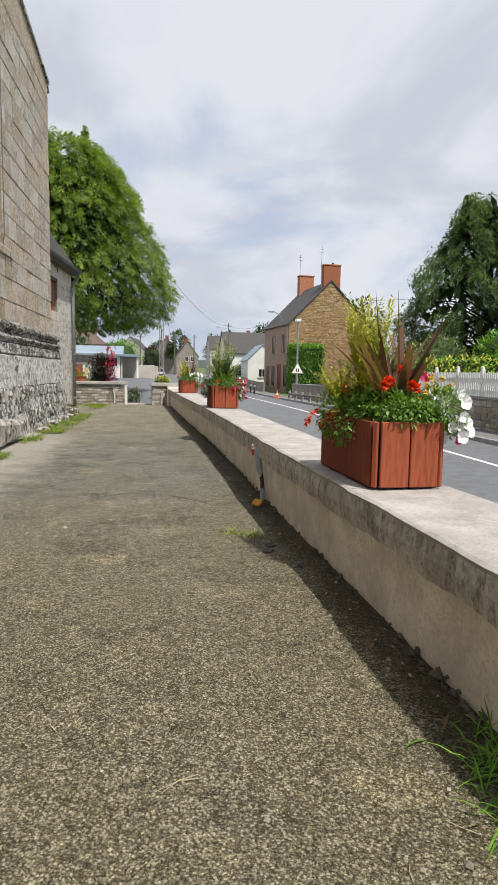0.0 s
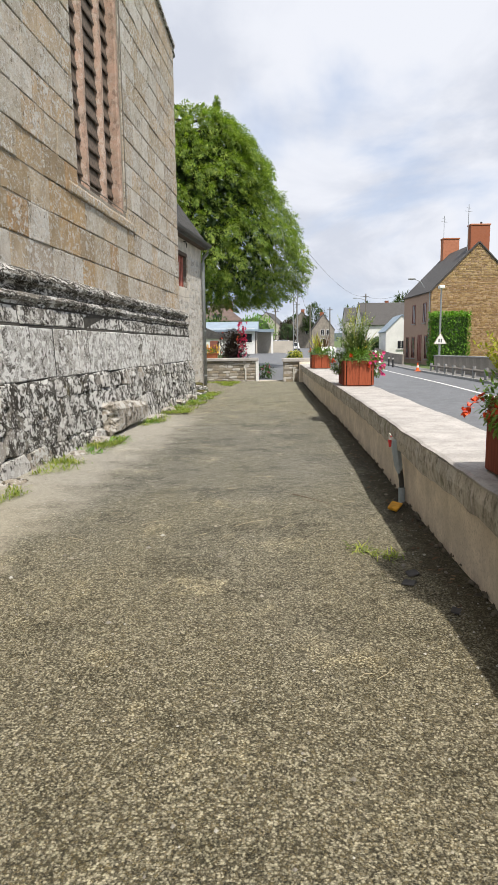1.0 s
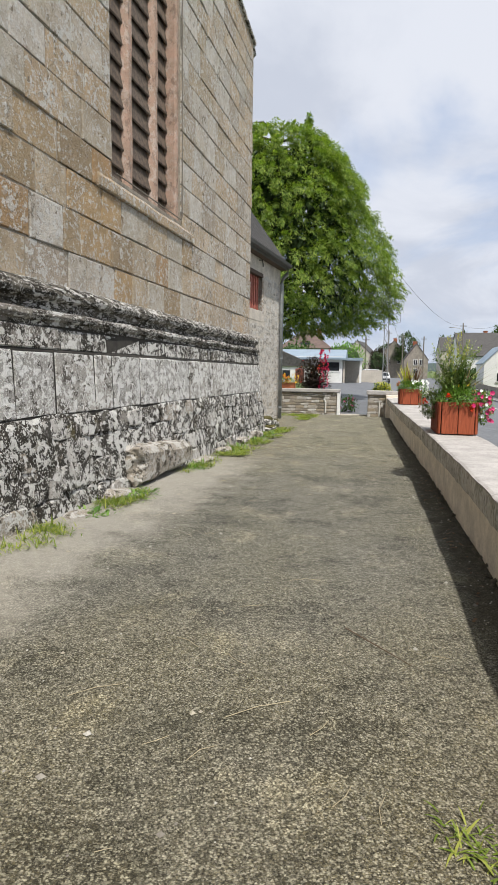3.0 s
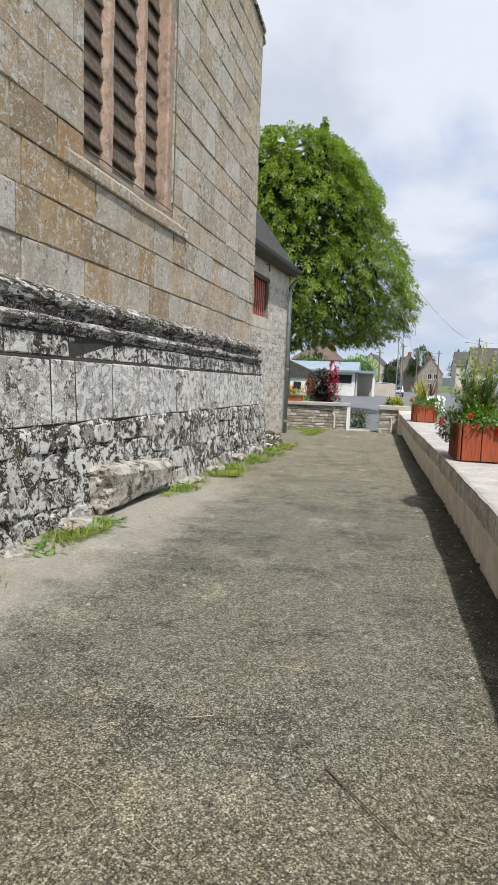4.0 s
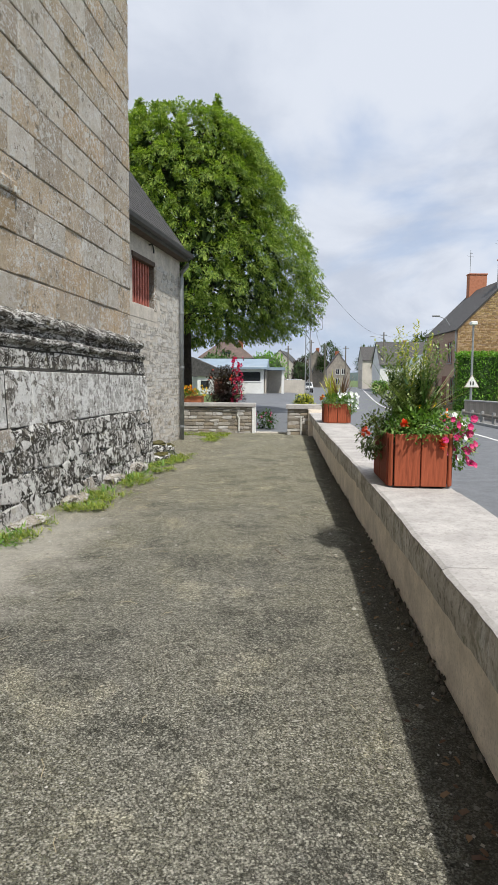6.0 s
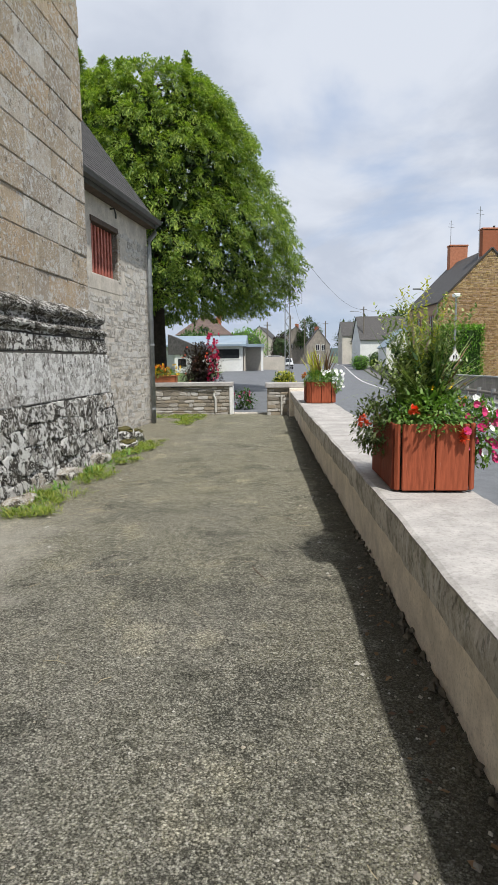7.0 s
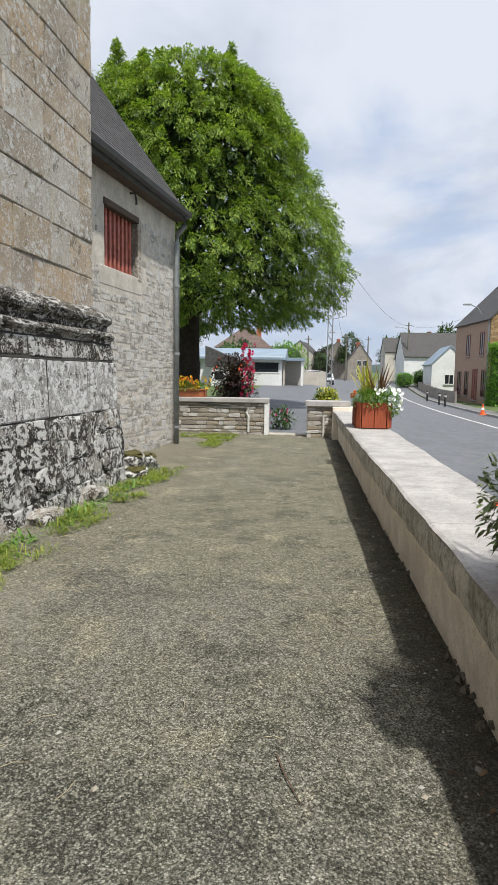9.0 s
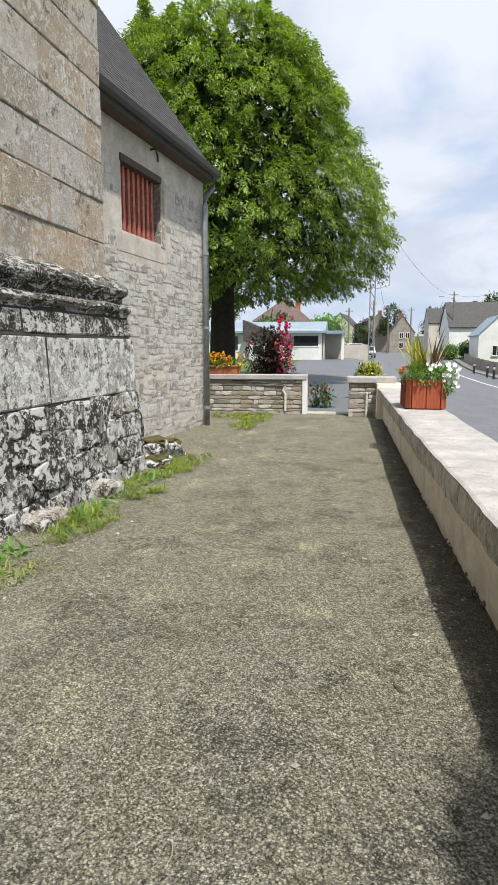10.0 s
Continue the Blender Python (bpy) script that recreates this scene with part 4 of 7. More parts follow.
for v in slab.verts:
    p = v.co
    f = 0.16 * noise.noise(Vector((p.x * 3, p.y * 2.2, p.z * 4)))
    f += 0.06 * noise.noise(Vector((p.x * 11, p.y * 9, p.z * 12)))
    v.co = p * (1 + f) + Vector((0, 0, 0.12 * (p.y + 0.98) / 1.96 * (-1 if p.z > 0 else 0.9)))
part("footing_stone", slab, M["footing"], church, "large projecting footing stone with a broken edge").matrix_basis = pose(0.36, -6.98, 0.31, 0, 6, -1)
for (x, y, z), s0, sd, turn in (((0.30, 0.62, 0.16), (0.20, 0.26, 0.17), 41.0, 8), ((0.36, 1.08, 0.10), (0.17, 0.22, 0.14), 47.0, -12), ((0.46, 0.42, 0.04), (0.16, 0.20, 0.09), 52.0, 20)):
    st = part("corner_stone", boulder_bm(s0, 3, 0.45, sd), M["stone_base"], church, "blackened corner stone capped with moss")
    st.matrix_basis = pose(x, y, z, 0, 0, turn)
    part("moss", boulder_bm((s0[0] * 0.86, s0[1] * 0.86, 0.045), 2, 0.7, sd + 3), M["moss"], st, "brownish moss").matrix_basis = pose(0, 0, s0[2] * 0.92)
for (x, y, z), s, sd in (((0.46, -1.2, 0.03), (0.16, 0.24, 0.13), 1.0), ((0.45, -2.4, 0.02), (0.15, 0.3, 0.12), 9.0), ((0.5, -4.0, 0.0), (0.14, 0.28, 0.1), 12.0), ((0.52, -5.3, 0.0), (0.14, 0.33, 0.08), 15.0), ((0.46, -8.4, 0.0), (0.13, 0.26, 0.1), 22.0), ((0.48, -9.4, -0.02), (0.13, 0.22, 0.08), 25.0), ((0.48, -11.2, -0.02), (0.12, 0.2, 0.08), 28.0)):
    part("footing_stone", boulder_bm(s, 2, 0.4, sd), M["footing"], church).matrix_basis = pose(x, y, z)

# ---- annex ----
annex = empty("annex", pose(-2.3245, 23.754, 0, 0, 0, -7.5) @ Matrix.Translation((0, -4.75, 0)), "small rubble-stone church annex with steep slate roof", "annex", "", "structure")
AX, AY1, AZ = 0.0, 4.92, 4.80
AW0, AW1, AWZ0, AWZ1 = 1.56, 2.90, 3.22, 4.23
ab = bmesh.new()
for lo, hi in (((AX - 0.4, 0.0, -0.3), (AX - 0.012, AW0, AZ)), ((AX - 0.4, AW1, -0.3), (AX - 0.012, AY1 - 0.02, AZ)), ((AX - 0.4, AW0, -0.3), (AX - 0.012, AW1, AWZ0)), ((AX - 0.4, AW0, AWZ1), (AX - 0.012, AW1, AZ)), ((-6, AY1 - 0.4, -0.3), (AX - 0.4, AY1 - 0.02, AZ))):
    box_bm(lo, hi, 0, ab)
gv = [ab.verts.new(p) for p in ((AX - 0.012, AY1 - 0.02, AZ), (-6, AY1 - 0.02, AZ), (-3.1, AY1 - 0.02, AZ + 3.9))]
ab.faces.new(gv)
part("wall_core", ab, M["render_grey"], annex, "grey lime mortar and render")
# Black panel paints the unlit room behind the bars.
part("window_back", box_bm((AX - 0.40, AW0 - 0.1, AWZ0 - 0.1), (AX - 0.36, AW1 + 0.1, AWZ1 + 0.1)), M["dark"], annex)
part("lintel", box_bm((AX - 0.15, AW0 - 0.03, AWZ1 - 0.06), (AX + 0.015, AW1 + 0.03, AWZ1 + 0.05), 0.01), M["lintel"], annex, "dark timber lintel")
for i in range(8):
    y = AW0 + 0.10 + i * (AW1 - AW0 - 0.2) / 7
    part("window_bar", box_bm((AX - 0.16, y - 0.037, AWZ0), (AX - 0.10, y + 0.037, AWZ1 - 0.03), 0.006), M["red_bar"], annex, "faded red wooden bar")
random.seed(9)
rub = []
zc = 0.0
while zc < AZ - 0.6:
    h = random.uniform(0.05, 0.13)
    y = 0.02 + random.uniform(0, 0.1)
    while y < AY1 - 0.03:
        w = random.uniform(0.09, 0.36)
        y1 = min(y + w, AY1)
        quoin = y1 >= AY1 - 0.02
        if y1 - y > 0.07 and not (y1 > AW0 - 0.1 and y < AW1 + 0.16 and zc + h > AWZ0 - 0.3):
            if (zc < 3.0 or y > 3.2 or random.random() < 0.25) and random.random() < 0.93:
                rub.append((y, y1, zc + random.uniform(-0.03, 0.03), h * random.uniform(0.5, 1.25)))
        y = y1 + random.uniform(0.0, 0.03)
    zc += h
rub.sort(key=lambda b: b[2])
vv, ff = [], []
for i, (y, y1, z, h) in enumerate(rub):
    d = rough_stone(y1 - y, h, random.uniform(0.0005, 0.0045), random)
    if i < 290:
        part("rubble_stone", raw_mesh("rubble_stone", d[0], d[1], M["rubble"]), None, annex).matrix_basis = pose(AX - 0.008, (y + y1) / 2, z + h / 2, random.uniform(-7, 7))
    else:
        n0 = len(vv)
        vv += [(AX - 0.008 + p[0], (y + y1) / 2 + p[1], z + h / 2 + p[2]) for p in d[0]]
        ff += [tuple(k + n0 for k in q) for q in d[1]]
part("rubble_rest", raw_mesh("rubble_rest", vv, ff, M["rubble_join"]), None, annex, "the higher rubble stones")["kind"] = "stuff"
part("window_surround", box_bm((AX - 0.2, AW1, AWZ0 - 0.05), (AX + 0.004, AW1 + 0.16, AWZ1 + 0.02), 0.01), M["stone_up_join"], annex, "dressed stone window edge")
part("window_surround", box_bm((AX - 0.2, AW0 - 0.2, AWZ0 - 0.3), (AX - 0.006, AW1 + 0.16, AWZ0), 0.01), M["render_grey"], annex, "rendered sill block")
# slate roof in courses
sl = math.atan2(3.9, 2.85)
rl = math.hypot(3.9, 2.85) + 0.2
n_course = 46
random.seed(3)
vv, ff = [], []
e = Vector((AX + 0.27, 0, AZ - 0.02))
up = Vector((-math.cos(sl), 0, math.sin(sl)))
nr = Vector((math.sin(sl), 0, math.cos(sl)))
for c in range(n_course):
    s0, s1 = c * rl / n_course, (c + 1) * rl / n_course + 0.03
    y = -0.3 + (0.09 if c % 2 else 0)
    while y < 4.98:
        w = 0.18
        y1 = min(y + w - 0.006, 4.98)
        t = random.uniform(0, 0.004)
        p = [e + up * s0 + nr * (0.010 + t), e + up * s1 + nr * 0.004, e + up * s0 + nr * 0.004]
        b = len(vv)
        for q, yq in ((p[0], y), (p[0], y1), (p[1], y1), (p[1], y), (p[2], y), (p[2], y1)):
            vv.append((q.x, yq, q.z))
        ff += [(b, b + 1, b + 2, b + 3), (b + 4, b + 5, b + 1, b)]
        y += w
part("slates", raw_mesh("slates", vv, ff, M["slate"]), None, annex, "dark slates in courses")["kind"] = "stuff"
rb = bmesh.new()
q = [e, e + up * rl]
vs = [rb.verts.new((p.x, y, p.z)) for y in (-0.3, 4.95) for p in (q[0], q[1])] + [rb.verts.new((p.x - 0.05, y, p.z - 0.12)) for y in (-0.3, 4.95) for p in (q[0], q[1])]
for f in ((0, 1, 3, 2), (4, 6, 7, 5), (2, 3, 7, 6), (0, 2, 6, 4)):
    rb.faces.new([vs[i] for i in f])
part("roof_deck", rb, M["gutter"], annex)
vsb = bmesh.new()
a = e + up * rl
vs = [vsb.verts.new(p) for p in ((a.x, -0.3, a.z), (a.x, 4.95, a.z), (a.x - 3.1, 4.95, AZ), (a.x - 3.1, -0.3, AZ))]
vsb.faces.new(vs)
part("roof_back", vsb, M["slate"], annex)
part("gutter", extrude_y_bm([(AX + 0.22, AZ + 0.02), (AX + 0.24, AZ - 0.06), (AX + 0.30, AZ - 0.09), (AX + 0.36, AZ - 0.06), (AX + 0.38, AZ + 0.02), (AX + 0.36, AZ + 0.02), (AX + 0.30, AZ - 0.05), (AX + 0.24, AZ + 0.02)], -0.2, 4.9), M["gutter"], annex, "half-round dark zinc gutter")
part("soffit", box_bm((AX - 0.02, 0.02, AZ - 0.13), (AX + 0.2, 4.93, AZ - 0.07)), M["lintel"], annex, "dark soffit board")
part("downpipe", tube_bm([(AX + 0.28, 4.80, AZ - 0.08), (AX + 0.24, 4.79, AZ - 0.25), (AX + 0.10, 4.76, AZ - 0.42), (AX + 0.09, 4.75, AZ - 0.6), (AX + 0.09, 4.75, 0.0)], 0.055, 10), M["zinc"], annex, "grey zinc downpipe", True)
for z in (0.35, 1.9, 3.3):
    part("pipe_clip", tube_bm([(AX + 0.09, 4.75, z), (AX + 0.09, 4.75, z + 0.05)], 0.065, 10), M["zinc"], annex)
part("hook", tube_bm([(AX, 2.55, 4.6), (AX + 0.09, 2.55, 4.6), (AX + 0.1, 2.6, 4.5), (AX + 0.1, 2.6, 4.42)], 0.018, 6), M["darkmetal"], annex)

# ---- end wall and pier ----
def rubble_wall(name, x0, x1, y, z1, thick, label, seed):
    w = empty(name, pose(0, 0, 0), label, "wall", "", "structure")
    part("wall_core", box_bm((x0 + 0.01, y + 0.012, -0.4), (x1 - 0.01, y + thick, z1)), M["mortar"], w)
    random.seed(seed)
    zc = -0.02
    while zc < z1 - 0.03:
        h = min(random.uniform(0.06, 0.12), z1 - zc)
        x = x0 + random.uniform(0, 0.05)
        while x < x1 - 0.04:
            l = min(random.uniform(0.10, 0.38), x1 - x)
            if l > 0.05:
                v, f = rough_stone(l - 0.008, h * random.uniform(0.75, 0.97), random.uniform(0.006, 0.022), random)
                v = [(py, -px, pz) for px, py, pz in v]
                o = part("stone", raw_mesh("stone", v, f, M["rubble_brown"]), None, w)
                o.matrix_basis = pose(x + l / 2, y, zc + h / 2, 0, random.uniform(-4, 4), 0)
            x += l
        zc += h
    return w


ew = rubble_wall("wall_end", -3.4, -0.52, 26.4, 0.80, 0.32, "low rubble wall with white-edged concrete coping", 21)
part("coping", box_bm((-3.6, 26.32, 0.80), (-0.42, 26.78, 0.92), 0.015), M["cap"], ew, "pale concrete coping")
part("end_post", box_bm((-0.53, 26.34, -0.05), (-0.42, 26.74, 0.80), 0.008), M["frame_white"], ew, "white painted end")
part("pipe", tube_bm([(-0.93, 26.36, 0.06), (-0.93, 26.36, 0.45), (-0.98, 26.36, 0.55), (-0.94, 26.36, 0.66)], 0.03, 8), M["offwhite"], ew, "short pale pipe")
part("hose", tube_bm([(-2.2, 26.36, 0.78), (-1.6, 26.35, 0.74), (-1.0, 26.35, 0.69), (-0.94, 26.36, 0.66)], 0.014, 6), M["darkmetal"], ew)
pw = rubble_wall("wall_pier", 0.54, 1.2, 26.0, 0.76, 0.4, "short rubble pier with concrete coping", 22)
part("coping", box_bm((0.50, 25.92, 0.76), (1.6, 26.5, 0.90), 0.015), M["cap"], pw, "pale concrete coping")
part("side", box_bm((1.16, 25.5, -0.3), (1.7, 26.4, 0.76)), M["wall_render"], pw)
part("pipe", tube_bm([(0.95, 25.97, 0.0), (0.95, 25.97, 0.55)], 0.025, 8), M["offwhite"], pw)
part("threshold", box_bm((-0.42, 26.35, -0.1), (0.54, 26.75, 0.03), 0.01), M["cap_side"], pw, "concrete threshold")


# ---- plants ----
def blade(vv, ff, p, d, length, width, droop, segs=3, up=Vector((0, 0, 1)), fold=0.0):
    """One tapered, curved leaf, starting at p along d."""
    d = Vector(d).normalized()
    side = d.cross(up)
    if side.length < 0.05:
        side = d.cross(Vector((1, 0.3, 0)))
    side.normalize()
    b = len(vv)
    pos = Vector(p)
    for i in range(segs + 1):
        f = i / segs
        w = width * (1 - f) ** 0.7 * (0.55 + 1.1 * min(f * 2.2, 1) * 0.5)
        vv.append(tuple(pos - side * w))
        vv.append(tuple(pos + side * w))
        d = (d + Vector((0, 0, -droop / segs))).normalized()
        pos = pos + d * (length / segs)
    for i in range(segs):
        k = b + 2 * i
        ff.append((k, k + 1, k + 3, k + 2))


def rdir(rng, zmin=-1.0, zmax=1.0):
    a = rng.uniform(0, 2 * math.pi)
    z = rng.uniform(zmin, zmax)
    r = math.sqrt(max(0, 1 - z * z))
    return Vector((r * math.cos(a), r * math.sin(a), z))


def leaf_mass(rng, centre, size, count, leaf, material, name="leaves", zmin=-0.5, droop=0.5, fill=0.55, box=False):
    """A loose mass of small leaves over an egg-shaped or box-shaped body."""
    vv, ff = [], []
    c = Vector(centre)
    for _ in range(count):
        if box:
            q = Vector((rng.uniform(-1, 1), rng.uniform(-1, 1), rng.uniform(-1, 1)))
            k = rng.randrange(3)
            q[k] = math.copysign(rng.uniform(0.8, 1.05), q[k])
            n = Vector((0, 0, 0))
            n[k] = q[k]
            n = (n + rdir(rng) * 0.8).normalized()
        else:
            n = rdir(rng, zmin)
            q = n * rng.uniform(fill, 1.0) * (1 + 0.16 * noise.noise(n * 2.3 + c))
        p = c + Vector((q.x * size[0], q.y * size[1], q.z * size[2]))
        dd = (n + rdir(rng) * 0.9 + Vector((0, 0, 0.2))).normalized()
        blade(vv, ff, p, dd, leaf * rng.uniform(0.6, 1.3), leaf * rng.uniform(0.22, 0.36), droop, 2)
    return raw_mesh(name, vv, ff, material)


def blooms(rng, spots, radius, material, petals=9):
    """Flower heads: clustered petals round each spot."""
    vv, ff = [], []
    for p in spots:
        ax = (rdir(rng, -0.1, 0.8) + Vector((-0.2, -0.7, 0.2))).normalized()
        for k in range(petals):
            d = (rdir(rng) + ax * 0.6).normalized()
            blade(vv, ff, Vector(p) + d * radius * 0.15, d, radius * rng.uniform(0.6, 0.95), radius * rng.uniform(0.34, 0.5), 0.2, 2)
    return raw_mesh("blooms", vv, ff, material)


def bells(rng, spots, radius, material):
    """Open trumpet-shaped flowers facing out."""
    vv, ff = [], []
    for p, facing in spots:
        ax = (Vector(facing) + rdir(rng) * 0.3).normalized()
        u = ax.orthogonal().normalized()
        w = ax.cross(u)
        b = len(vv)
        r = radius * rng.uniform(0.8, 1.15)
        vv.append(tuple(Vector(p) - ax * r * 0.5))
        n = 15
        for k in range(n):
            a = 2 * math.pi * k / n
            rr = r * (0.9 if k % 3 else 1.0)
            vv.append(tuple(Vector(p) + (u * math.cos(a) + w * math.sin(a)) * rr + ax * 0.10 * r * math.sin(k * 2.1)))
        for k in range(n):
            ff.append((b, b + 1 + k, b + 1 + (k + 1) % n))
    return raw_mesh("blooms", vv, ff, material)


def planter(x0, y0, length, height, seed, label):
    """A faceted wooden box with vertical boards, standing on the coping."""
    t = empty("planter", pose(x0, y0, 0.684), label, "planter", "planters on the terrace wall")
    ch, pw = (0.07, 0.53) if seed == 3 else (0.03, 0.44 if seed == 1 else 0.48)
    z1 = height
    part("liner", prism_bm([(ch, 0.02), (pw - ch, 0.02), (pw - 0.02, ch), (pw - 0.02, length - ch), (pw - ch, length - 0.02), (ch, length - 0.02), (0.02, length - ch), (0.02, ch)], 0.015, z1 - 0.07), M["soil"], t, "dark liner filled with soil")
    half = (pw - 2 * ch) / 2

    # Left and rear boards take the darker copy, as their shaded sides.
    def board(x0, ya, x1, yb, dark=False):
        d = Vector((x1 - x0, yb - ya, 0))
        ln = d.length
        b = box_bm((0.004, -0.022, 0.0), (ln - 0.004, 0.0, z1), 0.005)
        o = part("board", b, M["red_wood_shaded" if dark else "red_wood"], t)
        o.matrix_basis = pose(x0, ya, 0.012, 0, 0, math.degrees(math.atan2(d.y, d.x)))
    board(ch, 0, ch + half, 0)
    board(ch + half, 0, pw - ch, 0)
    board(pw - ch, 0, pw, ch)
    board(0, ch, ch, 0)
    nb = 1 if seed == 1 else 2
    seg = (length - 2 * ch) / nb
    for i in range(nb):
        board(0, ch + (i + 1) * seg, 0, ch + i * seg, True)
        board(pw, ch + i * seg, pw, ch + (i + 1) * seg)
    board(pw - ch, length, ch, length, True)
    board(ch, length, 0, length - ch, True)
    board(pw, length - ch, pw - ch, length)
    for x, y in ((0.08, 0.08), (pw - 0.12, 0.08), (0.08, length - 0.12), (pw - 0.12, length - 0.12)):
        part("foot", box_bm((x, y, 0.0), (x + 0.05, y + 0.05, 0.014)), M["red_wood_shaded"], t)
    return t


def straps(rng, base, count, lmin, lmax, width, material, spread=0.9, droop=0.35, name="strap_leaves"):
    vv, ff = [], []
    for _ in range(count):
        d = (Vector((rng.uniform(-1, 1), rng.uniform(-1, 1), 0)) * spread + Vector((0, 0, 1))).normalized()
        p = Vector(base) + Vector((rng.uniform(-0.06, 0.06), rng.uniform(-0.06, 0.06), 0))
        blade(vv, ff, p, d, rng.uniform(lmin, lmax), width * rng.uniform(0.7, 1.2), droop * rng.uniform(0.2, 1.6), 6)
    return raw_mesh(name, vv, ff, material)


def feathery(rng, base, height, spread, stems, leaf, material, name="feathery_shrub"):
    """A tall airy shrub of stems carrying fine leaves."""
    vv, ff = [], []
    for _ in range(stems):
        d = (Vector((rng.uniform(-1, 1), rng.uniform(-1, 1), 0)) * spread + Vector((0, 0, 1))).normalized()
        h = height * rng.uniform(0.55, 1.0)
        n = int(h / leaf * 2.6)
        for i in range(n):
            f = (i + 1) / n
            p = Vector(base) + d * h * f + Vector((0, 0, -0.1 * spread * f * f))
            dd = (rdir(rng, -0.2, 0.8) + d * 0.7).normalized()
            blade(vv, ff, p, dd, leaf * (1.25 - 0.6 * f) * rng.uniform(0.7, 1.3), leaf * 0.18, 0.5, 2)
    return raw_mesh(name, vv, ff, material)


rng = random.Random(11)
# first planter: scarlet geraniums, yellow shrub, bronze straps, white petunias
L1, H1 = 1.06, 0.40
p1 = planter(1.335, 4.03, L1, H1, 1, "red-brown wooden planter full of scarlet, yellow and white flowers")
part("leaves", leaf_mass(rng, (0.24, 0.47, H1 + 0.06), (0.30, 0.54, 0.15), 3600, 0.040, M["leaf"]), None, p1, "low green leaves")
part("leaves", leaf_mass(rng, (-0.02, 0.62, H1 + 0.0), (0.13, 0.4, 0.2), 900, 0.040, M["leaf"], zmin=-1), None, p1)
part("leaves", leaf_mass(rng, (0.28, 0.05, H1 + 0.06), (0.22, 0.08, 0.08), 800, 0.036, M["leaf"], zmin=-0.8), None, p1)
part("leaves", leaf_mass(rng, (0.50, 0.20, H1 + 0.06), (0.14, 0.30, 0.17), 1300, 0.034, M["leaf"], zmin=-1), None, p1, "green petunia foliage hanging over the edge")
part("yellow_shrub", feathery(rng, (0.13, 0.52, H1), 0.86, 0.24, 130, 0.05, M["leaf_yellow"]), None, p1, "tall yellow-green feathery shrub")
part("yellow_shrub", feathery(rng, (0.02, 0.62, H1), 0.46, 0.6, 120, 0.05, M["leaf_yellow"]), None, p1, "spreading yellow-green foliage")
part("strap_leaves", straps(rng, (0.29, 0.42, H1 + 0.05), 22, 0.46, 0.78, 0.042, M["leaf_bronze"], 0.95, 0.15), None, p1, "stiff bronze strap leaves")
part("strap_leaves", straps(rng, (0.29, 0.42, H1 + 0.05), 12, 0.5, 0.85, 0.014, M["leaf_bronze"], 1.2, 0.3), None, p1)
part("grey_tuft", feathery(rng, (0.42, 0.62, H1 + 0.02), 0.54, 0.34, 90, 0.05, M["leaf_sage"]), None, p1, "grey-green bushy tuft")
part("scarlet_flower_cluster", blooms(rng, [(0.10, 0.12, H1 + 0.23), (0.15, 0.14, H1 + 0.24), (0.125, 0.12, H1 + 0.25), (0.30, 0.1, H1 + 0.21), (0.28, 0.12, H1 + 0.23), (-0.02, 0.55, H1 + 0.2), (0.0, 0.8, H1 + 0.18), (0.25, 0.24, H1 + 0.32)], 0.045, M["red"], 46), None, p1, "scarlet geranium heads")
part("scarlet_flower_cluster", blooms(rng, [(-0.10, 0.55 + 0.09 * k, H1 + 0.02 - 0.035 * (k % 4)) for k in range(8)], 0.04, M["red"], 14), None, p1, "trailing scarlet flowers")
part("yellow_flower_cluster", blooms(rng, [(0.42 + rng.uniform(-0.1, 0.12), 0.12 + rng.uniform(-0.1, 0.3), H1 + rng.uniform(0.14, 0.30)) for _ in range(26)], 0.026, M["yellow"], 10), None, p1, "small yellow daisies")
part("white_flower_cluster", bells(rng, [((0.54 + rng.uniform(-0.09, 0.06), 0.04 + rng.uniform(-0.14, 0.3), H1 + rng.uniform(-0.10, 0.20)), (0.3, -0.9, 0.2)) for _ in range(22)], 0.044, M["white"]), None, p1, "white petunias")
part("magenta_flower_cluster", bells(rng, [((0.50, 0.4, H1 + 0.28), (0, -1, 0.3)), ((0.55, 0.0, H1 - 0.1), (0.2, -1, 0)), ((0.46, 0.5, H1 + 0.3), (0, -1, 0.3))], 0.036, M["pink"]), None, p1, "magenta petunias")

# second planter: feathery green shrub, magenta petunias
L2, H2 = 0.80, 0.42
p2 = planter(1.365, 12.37, L2, H2, 2, "red-brown wooden planter with tall green shrub and magenta petunias")
part("leaves", leaf_mass(rng, (0.26, 0.34, H2 + 0.04), (0.34, 0.44, 0.19), 3400, 0.040, M["leaf"]), None, p2, "low green leaves")
part("leaves", leaf_mass(rng, (-0.06, 0.42, H2 - 0.03), (0.16, 0.3, 0.2), 900, 0.042, M["leaf_grey"], zmin=-1), None, p2, "trailing grey-green leaves")
part("green_shrub", feathery(rng, (0.22, 0.4, H2), 0.92, 0.40, 90, 0.06, M["leaf_sage"]), None, p2, "tall feathery grey-green shrub")
part("green_shrub", feathery(rng, (0.2, 0.4, H2), 0.62, 0.75, 90, 0.06, M["leaf_sage"]), None, p2, "spreading grey-green foliage")
part("strap_leaves", straps(rng, (0.24, 0.38, H2 + 0.05), 110, 0.4, 0.85, 0.006, M["leaf_sage"], 1.0, 0.9), None, p2, "arching pale grass blades")
part("green_shrub", feathery(rng, (0.22, 0.42, H2), 1.05, 0.26, 22, 0.055, M["leaf_yellow"]), None, p2)
